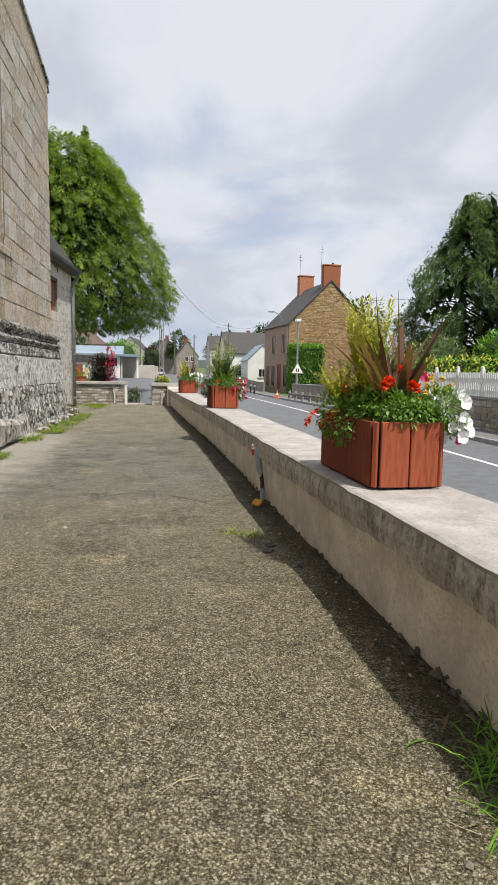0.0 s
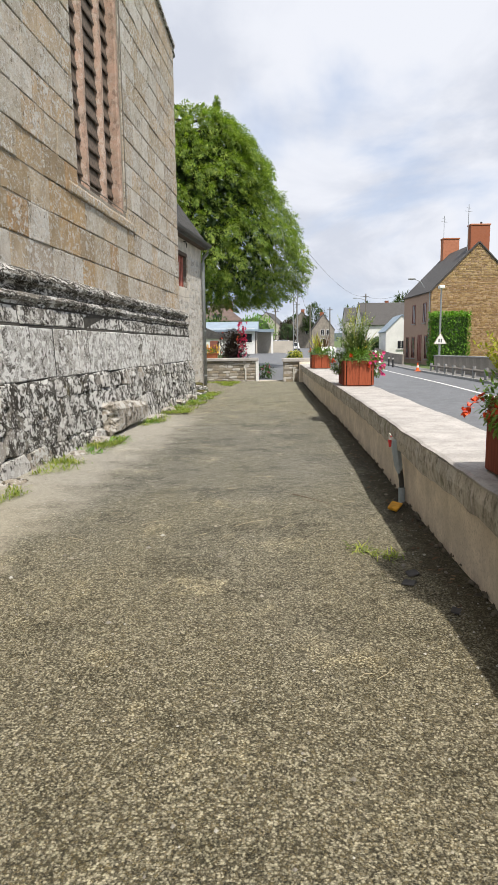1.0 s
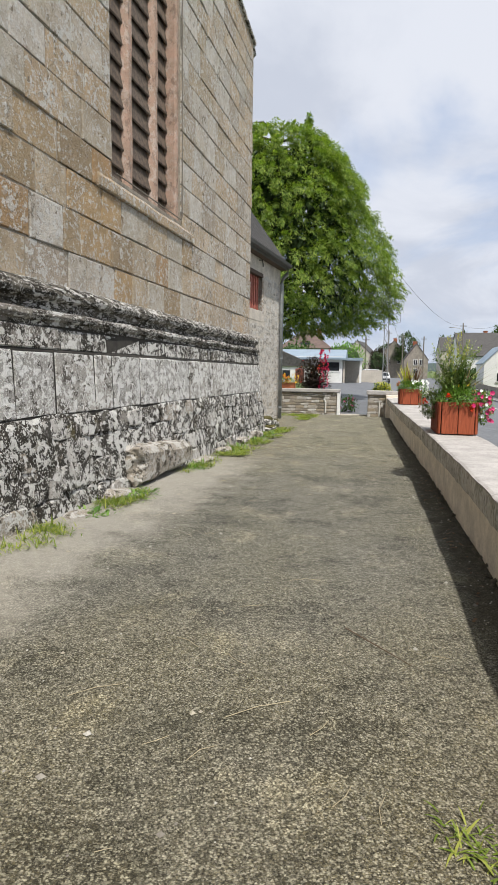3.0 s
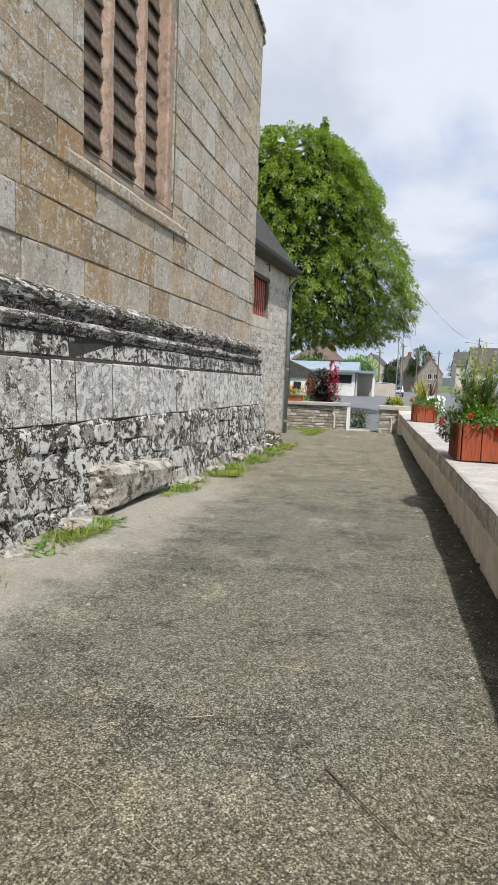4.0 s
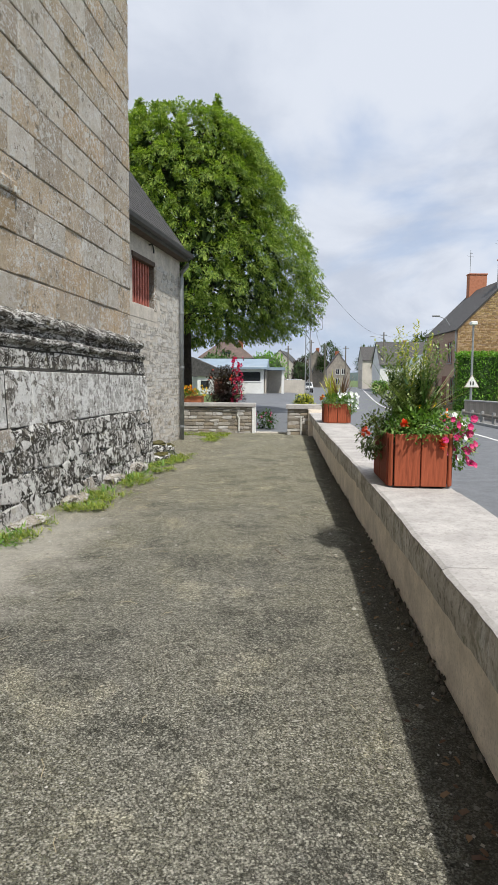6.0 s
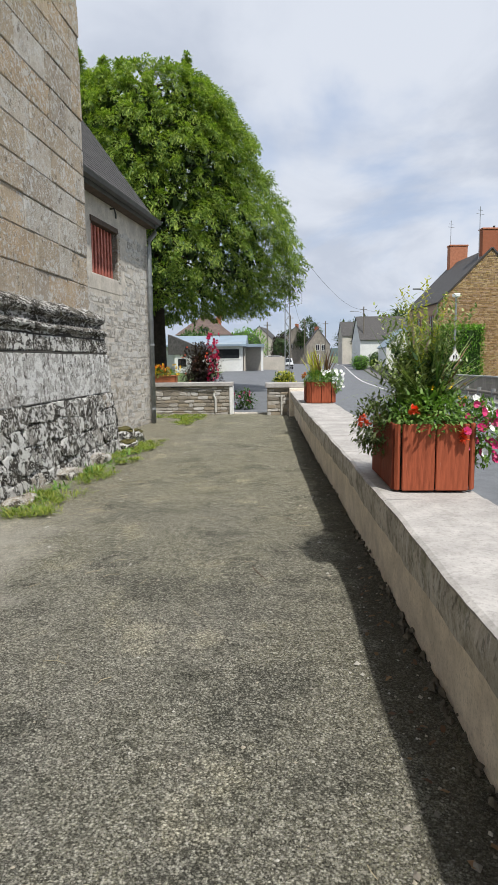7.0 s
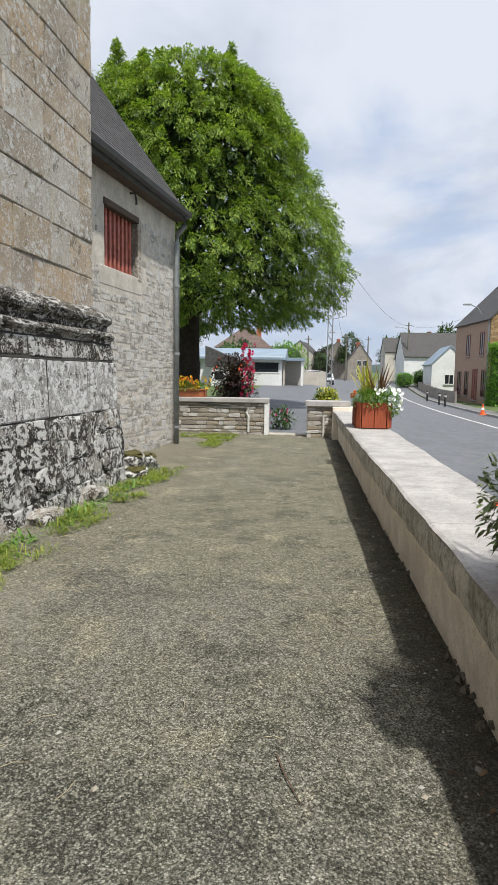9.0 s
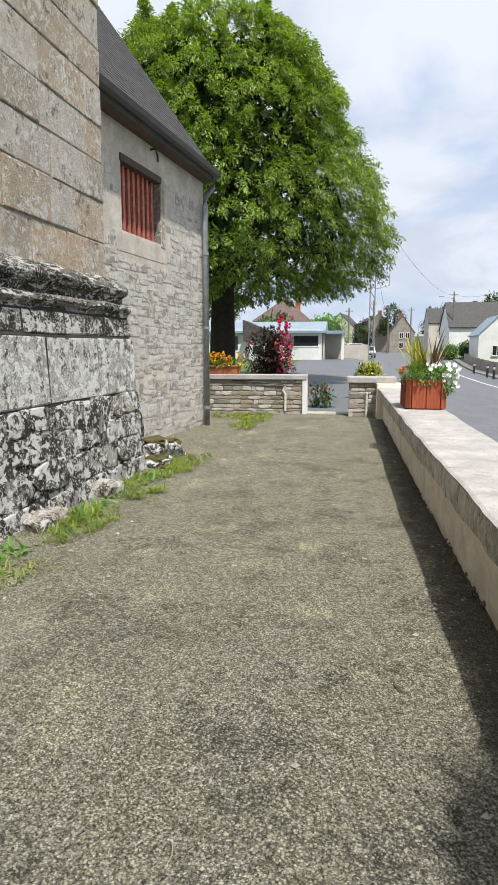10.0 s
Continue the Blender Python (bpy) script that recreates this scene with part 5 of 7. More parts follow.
part("green_shrub", feathery(rng, (0.25, 0.4, H2), 0.7, 0.6, 26, 0.10, M["leaf_shrub"]), None, p2)
part("strap_leaves", straps(rng, (0.32, 0.36, H2 + 0.05), 12, 0.45, 0.75, 0.016, M["leaf_bronze"], 0.8, 0.35), None, p2, "bronze strap leaves")
part("strap_leaves", straps(rng, (0.30, 0.36, H2 + 0.05), 26, 0.35, 0.65, 0.009, M["leaf_shrub"], 1.1, 0.7), None, p2)
part("magenta_flower_cluster", bells(rng, [((0.54 + rng.uniform(-0.13, 0.14), 0.04 + rng.uniform(-0.12, 0.22), H2 + rng.uniform(-0.24, 0.16)), (0.3, -0.9, 0.25)) for _ in range(34)], 0.030, M["pink"]), None, p2, "magenta petunias")
part("white_flower_cluster", bells(rng, [((0.60 + rng.uniform(-0.06, 0.08), 0.06 + rng.uniform(-0.1, 0.2), H2 + rng.uniform(-0.2, 0.16)), (0.5, -0.8, 0.25)) for _ in range(9)], 0.03, M["white"]), None, p2, "white petunias")
part("leaves", leaf_mass(rng, (0.58, 0.18, H2 - 0.06), (0.13, 0.24, 0.22), 900, 0.04, M["leaf"], zmin=-1), None, p2)
part("scarlet_flower_cluster", blooms(rng, [(0.10, 0.02, H2 + 0.10), (0.12, 0.03, H2 + 0.09), (-0.16, 0.25, H2 + 0.03), (-0.18, 0.3, H2 + 0.0), (-0.14, 0.28, H2 - 0.02), (0.40, -0.04, H2 - 0.05), (0.41, -0.04, H2 - 0.08)], 0.042, M["red"], 18), None, p2, "scarlet geraniums")
part("yellow_flower_cluster", blooms(rng, [(0.33 + rng.uniform(-0.1, 0.14), 0.1 + rng.uniform(0, 0.2), H2 + rng.uniform(0.12, 0.26)) for _ in range(8)], 0.02, M["yellow"], 8), None, p2)

# third planter: yellow straps, white petunias
L3, H3 = 0.85, 0.40
p3 = planter(1.335, 20.63, L3, H3, 3, "red-brown wooden planter with white petunias and yellow grass")
part("leaves", leaf_mass(rng, (0.26, 0.34, H3 + 0.05), (0.34, 0.44, 0.2), 2800, 0.042, M["leaf"]), None, p3, "low green leaves")
part("leaves", leaf_mass(rng, (0.55, 0.2, H3 + 0.0), (0.16, 0.3, 0.24), 900, 0.042, M["leaf"], zmin=-1), None, p3)
part("strap_leaves", straps(rng, (0.18, 0.3, H3 + 0.05), 34, 0.4, 0.75, 0.02, M["leaf_yellow"], 0.45, 0.3), None, p3, "yellow strap leaves")
part("strap_leaves", straps(rng, (0.36, 0.36, H3 + 0.05), 16, 0.45, 0.8, 0.022, M["leaf_bronze"], 0.7, 0.2), None, p3, "bronze strap leaves")
part("strap_leaves", straps(rng, (0.4, 0.36, H3 + 0.05), 14, 0.5, 0.9, 0.012, M["straw"], 1.1, 0.25), None, p3)
part("white_flower_cluster", bells(rng, [((0.44 + rng.uniform(-0.16, 0.26), 0.08 + rng.uniform(-0.12, 0.25), H3 + rng.uniform(-0.1, 0.26)), (0.3, -0.9, 0.2)) for _ in range(34)], 0.036, M["white"]), None, p3, "white petunias")
part("orange_flower_cluster", blooms(rng, [(-0.05, 0.2, H3 + 0.14), (-0.03, 0.18, H3 + 0.17), (-0.07, 0.26, H3 + 0.12)], 0.06, M["orange"], 18), None, p3, "orange geranium")


def trough(x, y, z, label):
    t = empty("flower_trough", pose(x, y, z), label, "planter")
    part("trough", extrude_y_bm([(-0.12, 0.0), (0.12, 0.0), (0.15, 0.2), (-0.15, 0.2)], 0, 1.0), M["terracotta"], t).matrix_basis = pose(0, 0, 0, 0, 0, -90)
    part("rim", box_bm((-0.02, -0.17, 0.17), (1.02, 0.17, 0.205), 0.01), M["terracotta"], t)
    part("leaves", leaf_mass(rng, (0.55, 0, 0.24), (0.55, 0.2, 0.17), 700, 0.07, M["leaf"]), None, t)
    part("yellow_flower_cluster", blooms(rng, [(rng.uniform(0.1, 1.1), rng.uniform(-0.22, 0.1), rng.uniform(0.22, 0.5)) for _ in range(60)], 0.055, M["yellow"], 12), None, t, "yellow marigolds")
    part("orange_flower_cluster", blooms(rng, [(rng.uniform(0.0, 0.8), rng.uniform(-0.2, 0.1), rng.uniform(0.22, 0.5)) for _ in range(45)], 0.055, M["orange"], 12), None, t, "orange marigolds")


trough(-3.05, 26.55, 0.925, "terracotta flower trough of yellow and orange marigolds on wall")


# dark-leaved shrub with red flowers behind the end wall
sh = empty("shrub", pose(-1.55, 28.3, 0.0), "dark purple-leaved shrub with crimson flowers", "shrub")
part("stem", tube_bm([(0, 0, -0.1), (0.05, 0, 0.6), (0, 0.05, 1.2)], [0.05, 0.04, 0.02]), M["bark"], sh)
part("leaves", leaf_mass(rng, (0, 0, 1.15), (0.72, 0.55, 1.0), 5200, 0.10, M["leaf_purple"], zmin=-1, fill=0.2), None, sh, "dark purple leaves")
part("crimson_flower_cluster", blooms(rng, [(0.42 + rng.uniform(-0.18, 0.2), -0.3 + rng.uniform(-0.2, 0.3), rng.uniform(0.5, 2.35)) for _ in range(90)], 0.085, M["crimson"], 10), None, sh, "crimson flowers")
part("crimson_flower_cluster", blooms(rng, [(rng.uniform(-0.6, 0.5), -0.4 + rng.uniform(-0.2, 0.3), rng.uniform(0.4, 2.0)) for _ in range(16)], 0.06, M["red"], 8), None, sh)
lowp = empty("flower_clump", pose(-0.15, 28.0, 0.02), "low clump of pink roses beside the opening", "plant")
part("leaves", leaf_mass(rng, (0, 0, 0.28), (0.4, 0.45, 0.36), 600, 0.1, M["leaf_shrub"], zmin=-0.9, fill=0.3), None, lowp)
part("pink_flower_cluster", blooms(rng, [(rng.uniform(-0.4, 0.2), -0.3 + rng.uniform(-0.1, 0.2), rng.uniform(0.1, 0.55)) for _ in range(12)], 0.06, M["pink"], 8), None, lowp)
lv = empty("box_shrub", pose(1.12, 30.4, land(1.12, 30.4)), "loose yellow-green shrub at the mast foot", "shrub")
part("leaves", leaf_mass(rng, (0, 0, 0.55), (0.46, 0.45, 0.55), 1800, 0.10, M["leaf_shrub"], zmin=-1, fill=0.3), None, lv)
part("leaves", leaf_mass(rng, (0.05, -0.1, 0.68), (0.42, 0.4, 0.42), 900, 0.09, M["leaf_yellow"], fill=0.6), None, lv)


def grow_tree(name, place, height, radius, base_z, material, label, sprays, clusters, seed, leaf=0.5, trunk=0.5, tops=(), lift=-0.4):
    """A conifer: trunk, limbs, and a crown of drooping sprays with gaps."""
    r = random.Random(seed)
    t = empty(name, pose(*place), label, "tree")
    lean = Vector((0.02 * height, 0, 0))
    part("trunk", tube_bm([(0, 0, -0.3), (0.02, 0, base_z * 0.6), (0.08, 0.05, height * 0.45), (0.1, 0, height * 0.9)], [trunk * 1.15, trunk, trunk * 0.6, 0.04], 12), M["bark"], t, "dark furrowed trunk", True)
    limbs = bmesh.new()
    vv, ff = [], []
    boughs = []
    for k in range(int(4.2 * clusters ** 0.5)):
        boughs.append((((k + r.random()) / (4.2 * clusters ** 0.5)) ** 1.0, k * 2.4 + r.uniform(-0.5, 0.5), r.uniform(0.80, 1.03)))
    for k in range(clusters):
        bf, ba, br = boughs[k % len(boughs)]
        z = base_z + (height - base_z) * clamp01(bf + r.gauss(0, 0.4) / (height - base_z))
        g = (z - base_z) / (height - base_z)
        prof = (0.62 + 0.38 * smooth(g / 0.17)) if g < 0.17 else 1.0 - 0.80 * ((g - 0.17) / 0.83) ** 1.75
        depth = r.random() ** 0.7
        a = ba + r.gauss(0, 0.45) / (radius * prof)
        rad = radius * prof * br * (0.66 + 0.30 * depth) * (1 + 0.28 * noise.noise((math.cos(a) * 2.2, math.sin(a) * 1.8, z * 0.4 + seed)))
        c = Vector((math.cos(a) * rad, math.sin(a) * rad, z - 0.35 * depth + r.uniform(-0.15, 0.15)))
        if k % 9 == 0:
            tube_bm([(0, 0, max(base_z, z - rad * 0.3)), (c.x * 0.5, c.y * 0.5, z - rad * 0.05), tuple(c)], [0.09, 0.055, 0.015], 5, limbs)
        out = Vector((math.cos(a), math.sin(a), 0))
        cl = r.uniform(0.5, 1.1) * radius * 0.085
        for _ in range(sprays):
            q = rdir(r)
            p = c + out * q.x * cl * 1.1 + Vector((-out.y, out.x, 0)) * q.y * cl * 0.8 + Vector((0, 0, q.z * cl * 0.8 - q.x * cl * 0.55))
            d = (out * 0.55 + q * 0.9 + Vector((0, 0, lift))).normalized()
            ln = leaf * r.uniform(0.6, 1.2)
            sd = d.cross(Vector((0, 0, 1))).normalized()
            blade(vv, ff, p, d, ln * 1.05, leaf * 0.125, r.uniform(0.4, 1.0), 2)
            for s in (-1, 1):
                blade(vv, ff, p, d + sd * s * r.uniform(0.5, 1.0), ln * r.uniform(0.5, 0.85), leaf * 0.17, 0.3, 1)
    cv, cf = [], []
    for k in range(1600):
        g = r.random()
        z = base_z + 0.3 + (height - base_z - 1.2) * g
        prof = (0.50 + 0.50 * smooth(g / 0.19)) if g < 0.19 else 1.0 - 0.74 * ((g - 0.19) / 0.81) ** 1.4
        a = r.uniform(0, 2 * math.pi)
        rad = radius * prof * 0.72 * math.sqrt(r.random())
        blade(cv, cf, (math.cos(a) * rad, math.sin(a) * rad, z), rdir(r), radius * 0.14, radius * 0.04, 0.8, 2)
    part("inner_foliage", raw_mesh("inner", cv, cf, M["core"]), None, t, "inner foliage with crown shade in its colour")["kind"] = "stuff"
    for (tx, ty, tz, th) in tops:
        for _ in range(int(480 * th)):
            g = r.random()
            a = r.uniform(0, 2 * math.pi)
            rr = 1.15 * th * (1 - g) ** 1.5 * (0.8 + 0.5 * noise.noise((a * 1.5, g * 5, tx))) + 0.04
            p = Vector((tx + math.cos(a) * rr * r.random(), ty + math.sin(a) * rr * r.random(), tz + g * th))
            blade(vv, ff, p, (math.cos(a), math.sin(a), 0.5), leaf * r.uniform(0.7, 1.3), leaf * 0.13, 1.3, 2)
    part("limb", limbs, M["bark"], t)["kind"] = "stuff"
    part("crown", raw_mesh("crown", vv, ff, material), None, t, "drooping green sprays")
    return t


def cypress(name, place, profile, label, seed):
    """A broad old cypress: trunk, limbs, and many drooping fan-shaped boughs with dark gaps between them."""
    r = random.Random(seed)
    t = empty(name, pose(*place), label, "tree")
    part("trunk", tube_bm([(0, 0, -0.4), (0.0, 0, 0.5), (0.02, 0, 2.6), (0.08, 0.05, 6.2), (0.1, 0, 12.0)], [0.72, 0.52, 0.46, 0.32, 0.05], 14), M["bark"], t, "dark furrowed trunk", True)
    zs = [p[0] for p in profile]

    def reach(z):
        for (z0, r0), (z1, r1) in zip(profile, profile[1:]):
            if z0 <= z <= z1:
                return lerp(r0, r1, (z - z0) / (z1 - z0))
        return profile[-1][1]

    limbs = bmesh.new()
    vv, ff = [], []

    def bough(tip, out, length, width, count, leaf):
        """A feathered spray mass that reaches outward, its end nodding."""
        side = Vector((-out.y, out.x, 0))
        nod = r.uniform(0.55, 1.25)
        for _ in range(count):
            s = r.betavariate(1.7, 1.1)
            w = width * (0.35 + 0.75 * math.sin(math.pi * (0.1 + 0.75 * s)))
            g = rdir(r) * r.random() ** 0.45
            p = tip + out * (length * (s - 1.0) + g.x * w * 0.6) + side * g.y * w + Vector((0, 0, g.z * w * 0.75 + nod * length * (0.25 - s * s * 0.55)))
            d = (out * r.uniform(0.35, 0.9) + g * 0.8 + Vector((0, 0, 0.30 - nod * 0.9 * s))).normalized()
            ln = leaf * r.uniform(0.6, 1.3)
            sd = d.cross(Vector((0, 0, 1)))
            sd = sd.normalized() if sd.length > 0.05 else side
            blade(vv, ff, p, d, ln, leaf * 0.21, r.uniform(0.2, 0.6), 2)
            for k in (-1, 1):
                blade(vv, ff, p + d * ln * 0.1, d + sd * k * r.uniform(0.6, 1.0) + Vector((0, 0, r.uniform(-0.2, 0.2))), ln * r.uniform(0.5, 0.8), leaf * 0.25, 0.3, 1)

    for k in range(2700):
        z = zs[0] + (zs[-1] - zs[0]) * ((k + r.random()) / 2700) ** 1.12
        a = k * 2.39996 + r.uniform(-0.3, 0.3)
        out = Vector((math.cos(a), math.sin(a), 0))
        layer = r.choice((1.0, 1.0, 0.97, 0.92, 0.85, 0.76))
        rad = reach(z) * layer * (1 + 0.16 * noise.noise((math.cos(a) * 2.4, math.sin(a) * 2.4, z * 0.55 + seed))) * r.uniform(0.95, 1.03)
        tip = out * rad + Vector((0, 0, z))
        bough(tip, (out + Vector((-out.y, out.x, 0)) * r.uniform(-0.5, 0.5)).normalized(), r.uniform(0.5, 1.05), r.uniform(0.15, 0.32), int(r.uniform(46, 92)), 0.135)
        if k % 40 == 0:
            tube_bm([(0, 0, z + 0.2), tuple(out * rad * 0.4 + Vector((0, 0, z + 0.7))), tuple(out * rad * 0.75 + Vector((0, 0, z + 0.5)))], [0.085, 0.05, 0.015], 5, limbs)
    # several leaders stand free above the crown
    for x, y, z, h, w in ((-2.7, -0.6, 12.3, 1.7, 1.0), (-1.75, -0.2, 12.2, 1.7, 0.9), (-0.8, 0.3, 12.0, 1.4, 0.7), (0.1, -0.5, 11.8, 1.3, 0.7), (1.75, -0.8, 11.7, 1.9, 0.85), (2.5, 0.2, 11.4, 1.4, 0.55), (-3.6, 0.4, 11.5, 1.5, 0.7), (3.1, -1.0, 10.9, 0.9, 0.5), (0.9, 1.4, 11.9, 1.1, 0.6), (-4.4, -0.8, 10.6, 1.0, 0.6)):
        tube_bm([(x * 0.8, y, z - 1.6), (x, y, z + h * 0.8)], [0.05, 0.012], 5, limbs)
        for k in range(24):
            g = (k + r.random()) / 24
            a = k * 2.4 + r.uniform(-0.5, 0.5)
            out = Vector((math.cos(a), math.sin(a), 0))
            bough(Vector((x, y, z - 0.5 + (h + 0.45) * g)) + out * w * (1.05 - 0.95 * g), (out + Vector((0, 0, 0.5))).normalized(), 0.35 + 0.45 * (1 - g), 0.20, 70, 0.14)
    # ragged tips hang below the skirt of the crown
    for k in range(34):
        a = r.uniform(0, 2 * math.pi)
        rad = r.uniform(1.6, 5.2)
        out = Vector((math.cos(a), math.sin(a), 0))
        bough(out * rad + Vector((0, 0, 3.45 + 0.45 * noise.noise((a * 2, rad, 3)))), out, r.uniform(0.6, 1.0), 0.26, 80, 0.14)
    part("limb", limbs, M["bark"], t)
    # Inner blades carry the crown's shade as a dark base colour.
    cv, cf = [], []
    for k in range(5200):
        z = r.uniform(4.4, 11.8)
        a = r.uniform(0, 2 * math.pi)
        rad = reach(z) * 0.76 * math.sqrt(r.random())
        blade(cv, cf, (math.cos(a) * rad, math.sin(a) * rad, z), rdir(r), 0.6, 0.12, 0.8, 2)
    part("inner_foliage", raw_mesh("inner", cv, cf, M["core"]), None, t, "inner foliage with crown shade in its colour")["kind"] = "stuff"
    part("crown", raw_mesh("crown", vv, ff, M["leaf_cypress"]), None, t, "drooping fans of bright green sprays")
    return t


cypress("cypress_tree", (-4.35, 36.0, land(-4.35, 36)), [(3.5, 4.4), (4.2, 5.7), (5.2, 6.45), (6.0, 6.3), (7.1, 5.95), (8.5, 5.5), (9.8, 5.0), (11.1, 4.3), (12.1, 3.4), (12.8, 2.4)], "large spreading cypress with drooping bright green sprays", 4)
grow_tree("conifer_tree", (30.5, 52, -0.4), 17.0, 9.5, 1.0, M["leaf_dark"], "large dark green conifer behind the gardens", 56, 1100, 8, 0.36, 0.5, [(-2.5, 0, 15.2, 2.0), (1.5, 0, 16, 1.5)], 0.15)
grow_tree("conifer_tree", (41, 55, -0.4), 18.0, 9.0, 1.0, M["leaf_dark"], "large dark green conifer behind the gardens", 24, 520, 9, 0.5, 0.5, (), 0.15)
grow_tree("conifer_tree", (27.5, 74, 0), 8.0, 3.2, 0.6, M["leaf_dark"], "small dark conifer beside the house", 22, 120, 10, 0.6, 0.3)


def bush(name, place, size, count, leaf, material, label, box=False):
    t = empty(name, pose(*place), label, "hedge" if box else "bush")
    part("stem", tube_bm([(0, 0, -0.1), (0, 0, size[2])], 0.04, 6), M["bark"], t)
    if box:
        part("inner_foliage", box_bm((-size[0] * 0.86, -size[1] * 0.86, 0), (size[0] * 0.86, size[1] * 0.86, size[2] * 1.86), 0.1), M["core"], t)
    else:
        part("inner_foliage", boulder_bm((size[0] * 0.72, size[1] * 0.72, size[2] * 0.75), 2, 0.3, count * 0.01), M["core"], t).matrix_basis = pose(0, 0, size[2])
    part("leaves", leaf_mass(rng, (0, 0, size[2]), size, count, leaf, material, zmin=-1, fill=0.75, box=box), None, t)
    return t


# ---- houses and the far street ----
def gable_house(name, m, w, d, eave, ridge, wall, roofm, label, gable_wall=None, overhang=0.25, chimneys=(), windows=(), group=""):
    """A house whose ridge runs along its local y; the front gable is at y = 0. windows: (side, along, z, width, height, frame, pane)."""
    h = empty(name, m, label, "house", group)
    b = bmesh.new()
    v = [b.verts.new(p) for p in ((0, 0, -1.2), (w, 0, -1.2), (w, 0, eave), (w / 2, 0, ridge), (0, 0, eave), (0, d, -1.2), (w, d, -1.2), (w, d, eave), (w / 2, d, ridge), (0, d, eave))]
    for f in ((5, 0, 4, 9), (1, 6, 7, 2), (6, 5, 9, 8, 7), (0, 1, 2, 3, 4)):
        b.faces.new([v[i] for i in f])
    part("wall", b, wall, h)
    if gable_wall:
        gable_wall(h, w, eave, ridge)
    sl = math.atan2(ridge - eave, w / 2)
    ln = math.hypot(ridge - eave, w / 2) + overhang
    for s in (0, 1):
        rb = box_bm((-overhang, -0.12, 0.02), (ln - overhang + 0.05, d + 0.12, 0.14))
        o = part("roof", rb, roofm, h)
        o.matrix_basis = pose(0, 0, eave, 0, -math.degrees(sl), 0) if s == 0 else Matrix.Translation((w, 0, eave)) @ Matrix.Diagonal((-1, 1, 1, 1)) @ pose(0, 0, 0, 0, -math.degrees(sl), 0)
    for x, y, cw, cd, z0, z1, pots in chimneys:
        c = part("chimney", box_bm((x - cw / 2, y - cd / 2, z0), (x + cw / 2, y + cd / 2, z1), 0.02), M["brick"], h, "red brick chimney")
        part("chimney_cap", box_bm((x - cw / 2 - 0.06, y - cd / 2 - 0.06, z1), (x + cw / 2 + 0.06, y + cd / 2 + 0.06, z1 + 0.14), 0.02), M["brick"], c)
        for k in range(pots):
            part("chimney_pot", tube_bm([(x + 0.15, y - 0.15 + 0.3 * k, z1 + 0.1), (x + 0.15, y - 0.15 + 0.3 * k, z1 + 0.35)], 0.11, 8), M["darkmetal"], c)
    for side, a, z, ww, hh, fr, pn in windows:
        win = part("window", bmesh.new(), fr, h)
        fb = bmesh.new()
        for lo, hi in (((0, 0), (0.08, hh)), ((ww - 0.08, 0), (ww, hh)), ((0.08, hh - 0.08), (ww - 0.08, hh)), ((0.08, 0), (ww - 0.08, 0.08)), ((ww / 2 - 0.03, 0.08), (ww / 2 + 0.03, hh - 0.08))):
            box_bm((lo[0], -0.05, lo[1]), (hi[0], 0.12, hi[1]), 0, fb)
        fb.to_mesh(win.data)
        fb.free()
        part("pane", box_bm((0.06, -0.015, 0.06), (ww - 0.06, 0.06, hh - 0.06)), pn, win)
        part("sill", box_bm((-0.08, -0.12, -0.10), (ww + 0.08, 0.05, 0.0)), M["kerb"], win)
        if side == "front":
            win.matrix_basis = pose(a, 0, z)
        elif side == "left":
            win.matrix_basis = pose(0, a + ww, z, 0, 0, -90)
        else:
            win.matrix_basis = pose(w, a, z, 0, 0, 90)
    return h


def sandstone_gable(h, w, eave, ridge):
    """Uneven sandstone courses over the gable."""
    r = random.Random(31)
    blocks = []
    z = -1.0
    while z < ridge - 0.1:
        hh = r.uniform(0.08, 0.20)
        if z + hh > eave:
            k = (ridge - (z + hh)) / (ridge - eave) * w / 2
            x0, x1 = w / 2 - k, w / 2 + k
        else:
            x0, x1 = 0.0, w
        x = x0
        while x < x1 - 0.05:
            l = min(r.uniform(0.12, 0.40), x1 - x)
            if l > 0.08:
                blocks.append((x, l, z, hh))
            x += l
        z += hh
    blocks.sort(key=lambda b: -b[2])
    vv, ff = [], []
    for i, (x, l, z, hh) in enumerate(blocks):
        v, f = block_verts(-0.03, r.uniform(0.005, 0.03), r.uniform(0.0, 0.012), l - r.uniform(0.0, 0.012), r.uniform(0.0, 0.012), hh - r.uniform(0.0, 0.012), 0.02)
        v = [(py, -px, pz) for px, py, pz in v]
        f = [q[::-1] for q in f]
        if i < 280:
            o = part("sandstone", raw_mesh("sandstone", v, f, M["sandstone"]), None, h)
            o.matrix_basis = Matrix.Translation((x, 0, z))
        else:
            n = len(vv)
            vv += [(a + x, b, c + z) for a, b, c in v]
            ff += [tuple(k + n for k in q) for q in f]
    part("sandstone_rest", raw_mesh("sandstone", vv, ff, M["sandstone_join"]), None, h)["kind"] = "stuff"


hz = -0.75
FW, FG = M["shutter"], M["glass"]
